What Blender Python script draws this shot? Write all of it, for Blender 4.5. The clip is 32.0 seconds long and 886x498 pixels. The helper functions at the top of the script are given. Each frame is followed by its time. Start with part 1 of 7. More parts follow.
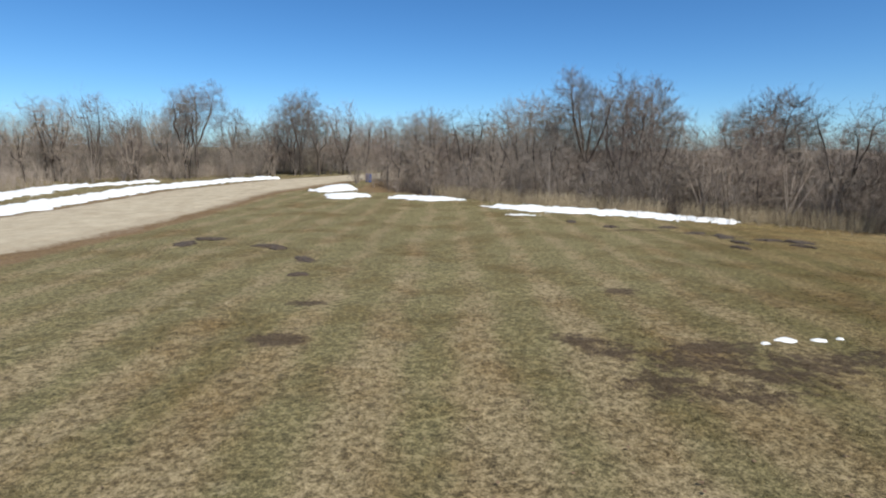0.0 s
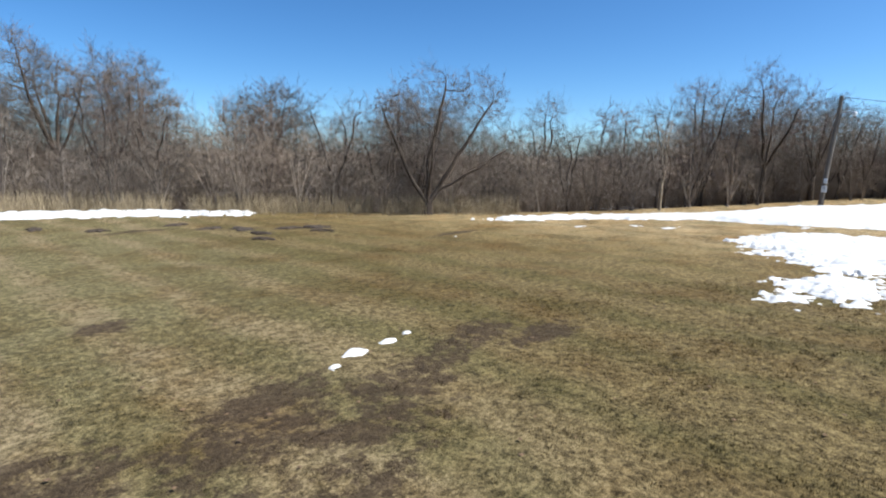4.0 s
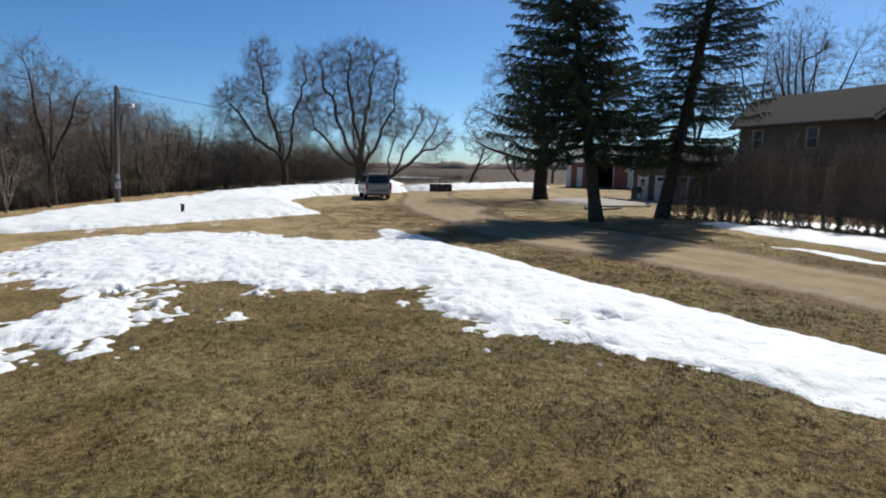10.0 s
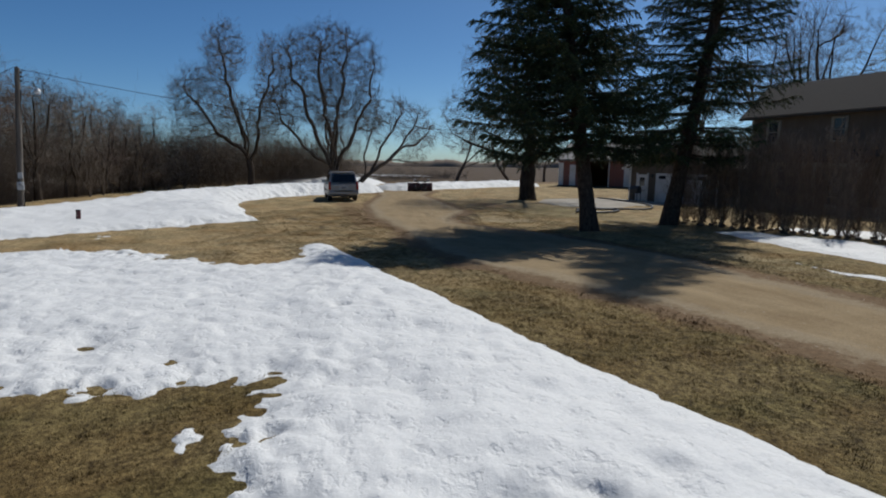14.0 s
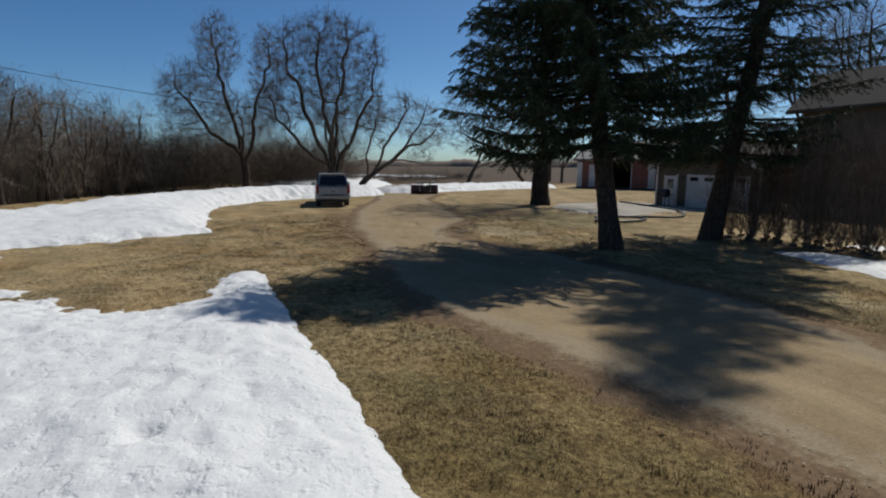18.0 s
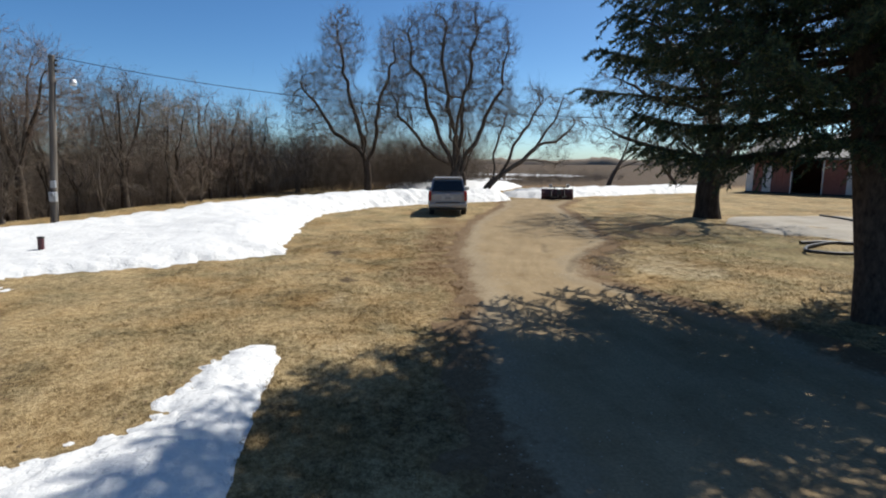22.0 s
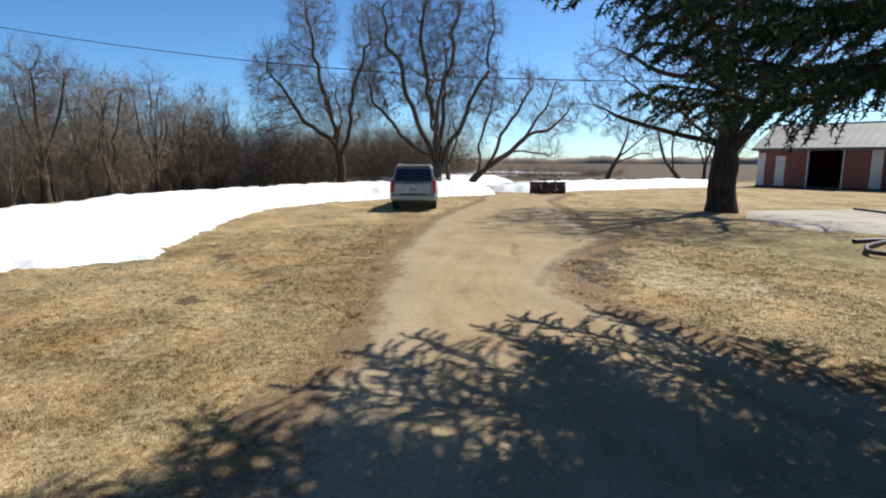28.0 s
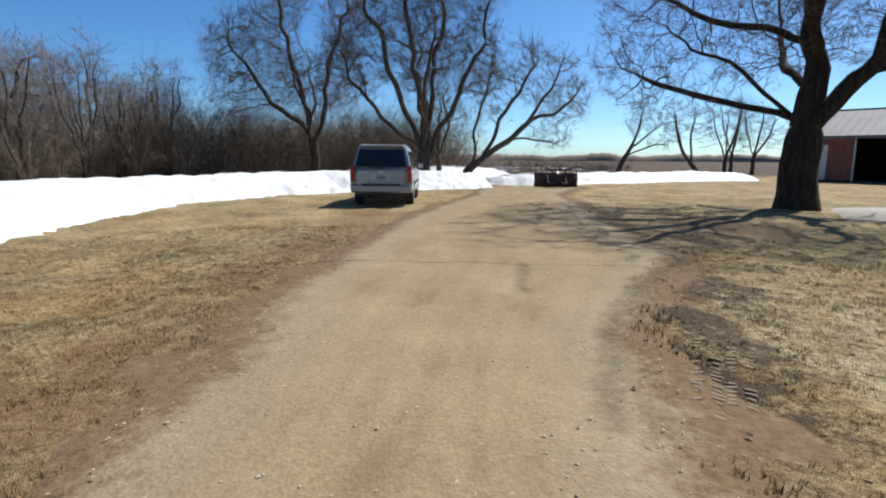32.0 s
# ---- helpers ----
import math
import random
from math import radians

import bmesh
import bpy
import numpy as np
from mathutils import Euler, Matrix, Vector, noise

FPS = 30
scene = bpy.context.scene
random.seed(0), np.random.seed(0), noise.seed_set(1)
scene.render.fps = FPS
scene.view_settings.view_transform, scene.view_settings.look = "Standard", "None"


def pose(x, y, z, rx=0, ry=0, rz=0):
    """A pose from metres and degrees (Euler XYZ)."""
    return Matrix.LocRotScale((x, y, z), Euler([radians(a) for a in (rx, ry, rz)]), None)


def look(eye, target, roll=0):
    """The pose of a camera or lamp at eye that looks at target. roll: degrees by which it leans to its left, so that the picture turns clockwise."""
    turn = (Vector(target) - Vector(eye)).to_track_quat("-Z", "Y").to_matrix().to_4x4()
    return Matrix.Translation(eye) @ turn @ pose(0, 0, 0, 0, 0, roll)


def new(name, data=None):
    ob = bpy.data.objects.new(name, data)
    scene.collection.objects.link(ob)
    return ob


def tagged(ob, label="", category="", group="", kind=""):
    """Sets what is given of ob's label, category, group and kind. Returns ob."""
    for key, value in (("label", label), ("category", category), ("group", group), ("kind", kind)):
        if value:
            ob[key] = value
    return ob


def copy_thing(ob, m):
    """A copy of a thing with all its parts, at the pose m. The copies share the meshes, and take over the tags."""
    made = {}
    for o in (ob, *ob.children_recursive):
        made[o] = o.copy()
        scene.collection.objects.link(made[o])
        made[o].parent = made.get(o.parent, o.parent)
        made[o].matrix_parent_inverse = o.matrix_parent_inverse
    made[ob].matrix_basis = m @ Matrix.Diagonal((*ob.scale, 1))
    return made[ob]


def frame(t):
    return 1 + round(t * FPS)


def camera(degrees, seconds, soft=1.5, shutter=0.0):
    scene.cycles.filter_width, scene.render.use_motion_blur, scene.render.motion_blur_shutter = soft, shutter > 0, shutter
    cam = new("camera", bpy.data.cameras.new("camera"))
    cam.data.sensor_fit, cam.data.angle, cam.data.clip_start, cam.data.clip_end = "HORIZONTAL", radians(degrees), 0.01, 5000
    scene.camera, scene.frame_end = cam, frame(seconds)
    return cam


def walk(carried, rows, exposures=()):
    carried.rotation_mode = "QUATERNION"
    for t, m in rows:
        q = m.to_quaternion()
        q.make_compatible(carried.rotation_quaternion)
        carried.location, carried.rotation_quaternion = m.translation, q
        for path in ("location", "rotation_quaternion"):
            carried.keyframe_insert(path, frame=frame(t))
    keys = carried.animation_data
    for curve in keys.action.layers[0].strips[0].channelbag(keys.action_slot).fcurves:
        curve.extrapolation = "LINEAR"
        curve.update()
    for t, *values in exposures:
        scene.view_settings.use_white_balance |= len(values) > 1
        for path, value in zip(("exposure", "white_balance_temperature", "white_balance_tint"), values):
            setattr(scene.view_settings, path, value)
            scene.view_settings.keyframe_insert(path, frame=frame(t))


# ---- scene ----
cam = camera(78.3, 32.0, 2.0)
METRES, EYE, TILT, LEAN, TURN = 38.0, 3.65, 2.8, 2.7, 0.0
ROWS = [
    (0.0, 0.0, 0.0, 0.0, 0.73, -13.32, -3.1),
    (0.5, 0.0033, 0.0262, -0.0085, -4.82, -12.95, -3.54),
    (1.0, 0.0078, 0.0487, -0.0156, -11.04, -12.52, -3.84),
    (1.5, 0.0133, 0.067, -0.0216, -17.3, -12.11, -4.14),
    (2.0, 0.0192, 0.0814, -0.0253, -23.3, -11.63, -4.4),
    (2.5, 0.0261, 0.0926, -0.0266, -29.37, -11.14, -4.61),
    (3.0, 0.0347, 0.1018, -0.0267, -35.46, -10.66, -4.74),
    (3.5, 0.0436, 0.109, -0.0257, -41.63, -10.15, -4.84),
    (5.5, 0.0864, 0.1223, -0.0319, -65.97, -8.08, -4.6),
    (6.0, 0.0975, 0.1241, -0.0346, -71.95, -7.64, -4.48),
    (6.5, 0.1089, 0.1244, -0.0362, -77.85, -7.21, -4.28),
    (7.0, 0.1192, 0.1228, -0.0356, -83.77, -6.78, -4.05),
    (7.5, 0.1286, 0.1194, -0.034, -89.66, -6.38, -3.76),
    (8.0, 0.1397, 0.1134, -0.0319, -95.52, -6.01, -3.41),
    (8.5, 0.1506, 0.1074, -0.029, -97.13, -5.96, -3.3),
    (9.0, 0.1615, 0.1016, -0.0281, -99.27, -5.85, -3.15),
    (9.5, 0.1723, 0.0964, -0.027, -105.23, -5.54, -2.78),
    (10.0, 0.1825, 0.0897, -0.0253, -111.19, -5.26, -2.39),
    (10.5, 0.192, 0.0814, -0.0245, -112.77, -5.2, -2.29),
    (11.0, 0.2026, 0.0721, -0.0226, -112.48, -5.18, -2.34),
    (11.5, 0.2155, 0.0618, -0.0209, -112.32, -5.17, -2.3),
    (12.0, 0.2299, 0.051, -0.0196, -112.19, -5.23, -2.29),
    (12.5, 0.2471, 0.0393, -0.0197, -111.98, -5.3, -2.26),
    (13.0, 0.2639, 0.0283, -0.02, -111.86, -5.36, -2.26),
    (13.5, 0.2801, 0.0163, -0.0193, -111.81, -5.42, -2.26),
    (14.0, 0.2947, 0.0048, -0.0179, -111.75, -5.43, -2.26),
    (14.5, 0.3078, -0.0063, -0.0161, -111.74, -5.44, -2.19),
    (16.5, 0.3551, -0.0431, -0.0145, -111.63, -5.49, -2.12),
    (17.0, 0.3666, -0.0509, -0.0129, -111.62, -5.47, -2.11),
    (17.5, 0.3782, -0.0573, -0.0108, -111.66, -5.45, -2.13),
    (18.0, 0.3901, -0.0645, -0.0087, -109.76, -5.53, -2.26),
    (18.5, 0.4033, -0.0714, -0.0073, -104.3, -5.79, -2.48),
    (19.0, 0.4177, -0.0772, -0.0058, -98.78, -6.06, -2.76),
    (19.5, 0.4337, -0.0816, -0.0038, -95.41, -6.25, -2.98),
    (20.0, 0.4512, -0.0859, -0.0011, -95.47, -6.29, -2.97),
    (20.5, 0.4701, -0.0913, 0.0007, -95.59, -6.29, -2.97),
    (21.0, 0.4896, -0.0977, 0.0019, -95.71, -6.28, -2.95),
    (21.5, 0.5099, -0.1055, 0.0035, -95.78, -6.28, -2.88),
    (22.0, 0.5307, -0.1133, 0.0057, -95.8, -6.34, -2.85),
    (22.5, 0.5508, -0.1212, 0.0095, -95.85, -6.39, -2.78),
    (23.0, 0.5699, -0.1292, 0.0115, -95.96, -6.42, -2.76),
    (23.5, 0.5872, -0.1369, 0.0138, -96.0, -6.46, -2.72),
    (24.0, 0.6021, -0.1437, 0.016, -96.09, -6.44, -2.72),
    (24.5, 0.6145, -0.1501, 0.0177, -96.35, -6.5, -2.65),
    (25.0, 0.6183, -0.1531, 0.0165, -96.35, -6.57, -2.6),
    (25.5, 0.6174, -0.1545, 0.0118, -96.49, -6.5, -2.53),
    (26.0, 0.6163, -0.1561, 0.0054, -96.42, -6.44, -2.59),
    (26.5, 0.6192, -0.1589, 0.0023, -96.23, -6.37, -2.66),
    (28.5, 0.6613, -0.171, -0.0058, -95.79, -6.37, -2.75),
    (29.0, 0.6764, -0.1741, -0.0058, -95.8, -6.39, -2.81),
    (29.5, 0.6934, -0.1778, -0.0058, -95.79, -6.4, -2.75),
    (30.0, 0.7125, -0.1807, -0.0099, -95.83, -6.42, -2.81),
    (30.5, 0.7347, -0.1839, -0.0099, -95.84, -6.47, -2.88),
    (31.0, 0.7593, -0.1885, -0.0083, -95.88, -6.51, -2.86),
    (31.5, 0.7849, -0.1956, -0.008, -95.92, -6.57, -2.91),
    (32.0, 0.812, -0.2035, -0.012, -95.98, -6.61, -2.88),
]
walk(cam, [(t, pose(0, 0, EYE, TILT, LEAN, TURN) @ pose(METRES * x, METRES * y, METRES * z, 90 + pitch, roll, yaw)) for t, x, y, z, yaw, pitch, roll in ROWS],
     [(0.0, 0.52, 6080, 10), (3.0, 0.80, 6080, 10), (6.0, 0.75, 6120, 10), (9.0, 0.41, 6150, 10), (11.0, 0.13, 6200, 10), (13.0, -0.21, 6200, 10), (14.0, -0.32, 6200, 10), (17.0, -0.26, 6300, 10), (19.0, -0.15, 6320, 10), (21.0, 0.18, 6400, 10), (23.0, 0.56, 6450, 10), (26.0, 0.73, 6420, 10), (29.0, 0.79, 6300, 10), (32.0, 0.55, 6120, 10)])

# ---- light ----
SUN_AZ, SUN_EL = 147.0, 51.5          # degrees clockwise from +y, and up
world = bpy.data.worlds.new("sky")
scene.world = world
world.use_nodes = True
wn = world.node_tree
wn.nodes.clear()
sky = wn.nodes.new("ShaderNodeTexSky")
sky.sky_type = "NISHITA"
sky.sun_disc = False
sky.sun_elevation, sky.sun_rotation = radians(SUN_EL), radians(SUN_AZ)
sky.air_density, sky.dust_density, sky.ozone_density = 0.62, 0.6, 1.3
bg = wn.nodes.new("ShaderNodeBackground")
bg.inputs["Strength"].default_value = 0.086
wo = wn.nodes.new("ShaderNodeOutputWorld")
deep = wn.nodes.new("ShaderNodeHueSaturation")
deep.inputs["Saturation"].default_value = 1.22
wn.links.new(sky.outputs[0], deep.inputs["Color"])
clear = wn.nodes.new("ShaderNodeMix")
clear.data_type, clear.blend_type = "RGBA", "MULTIPLY"
clear.inputs[0].default_value = 1.0
clear.inputs[7].default_value = (0.83, 1.05, 1.12, 1)
wn.links.new(deep.outputs[0], clear.inputs[6])
wn.links.new(clear.outputs[2], bg.inputs[0])
wn.links.new(bg.outputs[0], wo.inputs[0])
sun_data = bpy.data.lights.new("sun", "SUN")
sun_data.energy, sun_data.angle, sun_data.color = 5.0, radians(0.53), (1.0, 0.955, 0.87)
sun = new("sun", sun_data)
_to = Vector((math.sin(radians(SUN_AZ)), math.cos(radians(SUN_AZ)), math.tan(radians(SUN_EL))))
sun.matrix_world = look(_to * 60, (0, 0, 0))


# ---- materials ----
def noise_tex(nt, scale, detail=6.0, rough=0.6, vec=None):
    n = nt.nodes.new("ShaderNodeTexNoise")
    n.inputs["Scale"].default_value = scale
    n.inputs["Detail"].default_value = detail
    n.inputs["Roughness"].default_value = rough
    if vec is not None:
        nt.links.new(vec, n.inputs["Vector"])
    return n.outputs["Fac"]


def ramp(nt, fac, stops):
    n = nt.nodes.new("ShaderNodeValToRGB")
    while len(n.color_ramp.elements) < len(stops):
        n.color_ramp.elements.new(0.5)
    for e, (p, c) in zip(n.color_ramp.elements, stops):
        e.position = p
        e.color = (*c, 1) if len(c) == 3 else c
    nt.links.new(fac, n.inputs[0])
    return n.outputs[0]


def mixc(nt, fac, a, b, blend="MIX"):
    n = nt.nodes.new("ShaderNodeMix")
    n.data_type = "RGBA"
    n.blend_type = blend
    for sock, v in ((n.inputs[0], fac), (n.inputs[6], a), (n.inputs[7], b)):
        if isinstance(v, (int, float)):
            sock.default_value = v
        elif isinstance(v, tuple):
            sock.default_value = (*v, 1)
        else:
            nt.links.new(v, sock)
    return n.outputs[2]


def maths(nt, op, a, b=None):
    n = nt.nodes.new("ShaderNodeMath")
    n.operation = op
    for i, v in enumerate((a, b)):
        if v is None:
            continue
        if isinstance(v, (int, float)):
            n.inputs[i].default_value = v
        else:
            nt.links.new(v, n.inputs[i])
    return n.outputs[0]


def fresh(name):
    m = bpy.data.materials.new(name)
    m.use_nodes = True
    nt = m.node_tree
    bsdf = nt.nodes["Principled BSDF"]
    return m, nt, bsdf


def bump(nt, bsdf, height, strength, distance):
    b = nt.nodes.new("ShaderNodeBump")
    b.inputs["Strength"].default_value = strength
    b.inputs["Distance"].default_value = distance
    nt.links.new(height, b.inputs["Height"])
    nt.links.new(b.outputs[0], bsdf.inputs["Normal"])


def mat(name, dark, light, scale=6.0, rough=0.8, bumps=0.3, dist=0.01, metal=0.0, stain=None, stain_scale=0.7, spread=0.0, coords="Object", spec=0.5, stretch=None):
    """A procedural surface: grain between two colours, larger stains, fine relief."""
    m, nt, bsdf = fresh(name)
    tc = nt.nodes.new("ShaderNodeTexCoord")
    vec = tc.outputs[coords]
    if stretch:
        mp = nt.nodes.new("ShaderNodeMapping")
        mp.inputs["Scale"].default_value = stretch
        nt.links.new(vec, mp.inputs[0])
        vec = mp.outputs[0]
    fine = noise_tex(nt, scale, 8, 0.65, vec)
    col = ramp(nt, fine, [(0.3, dark), (0.7, light)])
    if stain:
        big = noise_tex(nt, stain_scale, 4, 0.6, vec)
        f = ramp(nt, big, [(0.42, (0, 0, 0)), (0.68, (1, 1, 1))])
        col = mixc(nt, f, col, stain)
    if spread:
        info = nt.nodes.new("ShaderNodeObjectInfo")
        hsv = nt.nodes.new("ShaderNodeHueSaturation")
        v = maths(nt, "ADD", maths(nt, "MULTIPLY", info.outputs["Random"], 2 * spread), 1 - spread)
        nt.links.new(v, hsv.inputs["Value"])
        nt.links.new(col, hsv.inputs["Color"])
        col = hsv.outputs[0]
    nt.links.new(col, bsdf.inputs["Base Color"])
    bsdf.inputs["Roughness"].default_value = rough
    bsdf.inputs["Metallic"].default_value = metal
    bsdf.inputs["Specular IOR Level"].default_value = spec
    if bumps:
        bump(nt, bsdf, fine, bumps, dist)
    return m


def attr(nt, name):
    n = nt.nodes.new("ShaderNodeAttribute")
    n.attribute_name = name
    return n.outputs["Fac"]


def lawn_colour(nt):
    """Dormant turf: tan and olive mottling, mower bands, bare soil and wet mud by their own maps."""
    geo = nt.nodes.new("ShaderNodeNewGeometry")
    pos = geo.outputs["Position"]
    sep = nt.nodes.new("ShaderNodeSeparateXYZ")
    nt.links.new(pos, sep.inputs[0])
    tuft = maths(nt, "ADD", maths(nt, "MULTIPLY", noise_tex(nt, 8.0, 5, 0.62, pos), 0.36), maths(nt, "ADD", maths(nt, "MULTIPLY", noise_tex(nt, 21.0, 4, 0.7, pos), 0.40), maths(nt, "MULTIPLY", noise_tex(nt, 60.0, 3, 0.7, pos), 0.24)))
    patch = noise_tex(nt, 0.55, 5, 0.62, pos)
    broad = noise_tex(nt, 0.16, 3, 0.5, pos)
    straw = ramp(nt, tuft, [(0.41, (0.054, 0.040, 0.021)), (0.47, (0.133, 0.101, 0.050)), (0.59, (0.343, 0.270, 0.151))])
    olive = ramp(nt, tuft, [(0.41, (0.046, 0.039, 0.018)), (0.48, (0.107, 0.090, 0.040)), (0.59, (0.258, 0.213, 0.103))])
    rust = ramp(nt, tuft, [(0.41, (0.180, 0.120, 0.054)), (0.48, (0.290, 0.207, 0.102)), (0.60, (0.480, 0.366, 0.200))])
    wave = maths(nt, "SINE", maths(nt, "ADD", maths(nt, "MULTIPLY", sep.outputs[0], 3.3), maths(nt, "MULTIPLY", broad, 5.0)))
    band = maths(nt, "MULTIPLY", maths(nt, "MULTIPLY", wave, 0.26), maths(nt, "SUBTRACT", 1.0, attr(nt, "dry")))
    g = maths(nt, "ADD", maths(nt, "ADD", maths(nt, "MULTIPLY", patch, 1.1), band), maths(nt, "MULTIPLY", attr(nt, "green"), 0.42))
    g = ramp(nt, g, [(0.50, (0, 0, 0)), (0.86, (1, 1, 1))])
    col = mixc(nt, g, straw, olive)
    d = maths(nt, "MULTIPLY", attr(nt, "dry"), ramp(nt, noise_tex(nt, 0.8, 5, 0.6, pos), [(0.36, (0, 0, 0)), (0.62, (1, 1, 1))]))
    col = mixc(nt, d, col, rust)
    bleach = maths(nt, "ADD", attr(nt, "pale"), maths(nt, "MULTIPLY", maths(nt, "SUBTRACT", noise_tex(nt, 0.7, 6, 0.66, pos), 0.5), 1.9))
    bleach = ramp(nt, bleach, [(0.36, (0, 0, 0)), (0.70, (1, 1, 1))])
    col = mixc(nt, maths(nt, "MULTIPLY", bleach, 0.75), col, ramp(nt, tuft, [(0.42, (0.093, 0.073, 0.042)), (0.48, (0.307, 0.252, 0.152)), (0.59, (0.515, 0.451, 0.313))]))
    worn = ramp(nt, noise_tex(nt, 0.34, 6, 0.68, pos), [(0.46, (0, 0, 0)), (0.66, (1, 1, 1))])
    col = mixc(nt, worn, col, mixc(nt, 1.0, col, (0.70, 0.61, 0.49), "MULTIPLY"))
    col = mixc(nt, attr(nt, "brown"), col, mixc(nt, 1.0, col, (0.71, 0.68, 0.54), "MULTIPLY"))
    s = maths(nt, "ADD", attr(nt, "soil"), maths(nt, "MULTIPLY", maths(nt, "SUBTRACT", noise_tex(nt, 1.6, 6, 0.7, pos), 0.5), 1.1))
    s = ramp(nt, s, [(0.42, (0, 0, 0)), (0.62, (1, 1, 1))])
    col = mixc(nt, maths(nt, "MULTIPLY", s, 0.7), col, ramp(nt, tuft, [(0.3, (0.081, 0.044, 0.021)), (0.7, (0.200, 0.122, 0.063))]))
    w = maths(nt, "ADD", attr(nt, "mud"), maths(nt, "MULTIPLY", maths(nt, "SUBTRACT", noise_tex(nt, 3.4, 6, 0.8, pos), 0.5), 2.5))
    w = ramp(nt, w, [(0.40, (0, 0, 0)), (0.66, (1, 1, 1))])
    col = mixc(nt, maths(nt, "MULTIPLY", w, 0.82), col, ramp(nt, tuft, [(0.3, (0.019, 0.013, 0.008)), (0.7, (0.074, 0.049, 0.030))]))
    return col, tuft, pos


def lawn_material(name, relief):
    m, nt, bsdf = fresh(name)
    col, tuft, pos = lawn_colour(nt)
    if not relief:
        geo = nt.nodes.new("ShaderNodeNewGeometry")
        v = maths(nt, "ADD", maths(nt, "MULTIPLY", geo.outputs["Random Per Island"], 0.6), 0.90)
        hsv = nt.nodes.new("ShaderNodeHueSaturation")
        nt.links.new(v, hsv.inputs["Value"])
        nt.links.new(col, hsv.inputs["Color"])
        col = hsv.outputs[0]
    nt.links.new(col, bsdf.inputs["Base Color"])
    bsdf.inputs["Roughness"].default_value = 0.9
    bsdf.inputs["Specular IOR Level"].default_value = 0.15
    if relief:
        h = maths(nt, "ADD", noise_tex(nt, 26.0, 5, 0.7, pos), maths(nt, "MULTIPLY", noise_tex(nt, 3.0, 4, 0.6, pos), 1.6))
        bump(nt, bsdf, h, 0.75, 0.05)
    return m


def gravel_material(name, light, dark):
    m, nt, bsdf = fresh(name)
    geo = nt.nodes.new("ShaderNodeNewGeometry")
    pos = geo.outputs["Position"]
    vor = nt.nodes.new("ShaderNodeTexVoronoi")
    vor.inputs["Scale"].default_value = 38.0
    nt.links.new(pos, vor.inputs["Vector"])
    grit = ramp(nt, noise_tex(nt, 30, 5, 0.7, pos), [(0.3, dark), (0.7, light)])
    pebble = ramp(nt, vor.outputs["Color"], [(0.0, dark), (1.0, tuple(min(1, c * 1.35) for c in light))])
    col = mixc(nt, 0.35, grit, pebble)
    patch = ramp(nt, noise_tex(nt, 0.7, 5, 0.65, pos), [(0.34, (0.80, 0.77, 0.74)), (0.6, (1, 1, 1)), (0.75, (1.06, 1.05, 1.03))])
    col = mixc(nt, 1.0, col, patch, "MULTIPLY")
    way = nt.nodes.new("ShaderNodeCombineXYZ")
    nt.links.new(maths(nt, "MULTIPLY", attr(nt, "run"), 0.38), way.inputs[0])
    nt.links.new(maths(nt, "MULTIPLY", attr(nt, "lane"), 2.3), way.inputs[1])
    streak = ramp(nt, noise_tex(nt, 1.0, 6, 0.68, way.outputs[0]), [(0.34, (0.86, 0.84, 0.82)), (0.52, (1, 1, 1)), (0.68, (1.07, 1.06, 1.05))])
    col = mixc(nt, 1.0, col, streak, "MULTIPLY")
    e = maths(nt, "ADD", attr(nt, "edge"), maths(nt, "MULTIPLY", maths(nt, "SUBTRACT", noise_tex(nt, 2.6, 6, 0.7, pos), 0.5), 1.2))
    e = ramp(nt, e, [(0.10, (0, 0, 0)), (0.50, (1, 1, 1))])
    col = mixc(nt, maths(nt, "MULTIPLY", e, 0.55), col, ramp(nt, noise_tex(nt, 22, 6, 0.75, pos), [(0.3, (0.15, 0.115, 0.076)), (0.7, (0.33, 0.28, 0.20))]))
    rim = maths(nt, "ADD", attr(nt, "edge"), maths(nt, "MULTIPLY", maths(nt, "SUBTRACT", noise_tex(nt, 4.5, 7, 0.75, pos), 0.5), 1.1))
    rim = ramp(nt, rim, [(0.70, (0, 0, 0)), (0.95, (1, 1, 1))])
    col = mixc(nt, maths(nt, "MULTIPLY", rim, 0.9), col, ramp(nt, noise_tex(nt, 14, 6, 0.75, pos), [(0.3, (0.070, 0.044, 0.025)), (0.7, (0.185, 0.122, 0.070))]))
    w = maths(nt, "ADD", attr(nt, "rut"), maths(nt, "MULTIPLY", maths(nt, "SUBTRACT", noise_tex(nt, 5.0, 5, 0.7, pos), 0.5), 0.9))
    w = ramp(nt, w, [(0.5, (0, 0, 0)), (0.9, (1, 1, 1))])
    col = mixc(nt, maths(nt, "MULTIPLY", w, 0.6), col, (0.065, 0.050, 0.035))
    nt.links.new(col, bsdf.inputs["Base Color"])
    bsdf.inputs["Roughness"].default_value = 0.95
    bsdf.inputs["Specular IOR Level"].default_value = 0.06
    h = maths(nt, "ADD", vor.outputs["Distance"], maths(nt, "MULTIPLY", noise_tex(nt, 4.0, 5, 0.6, pos), 2.0))
    bump(nt, bsdf, h, 0.4, 0.012)
    return m


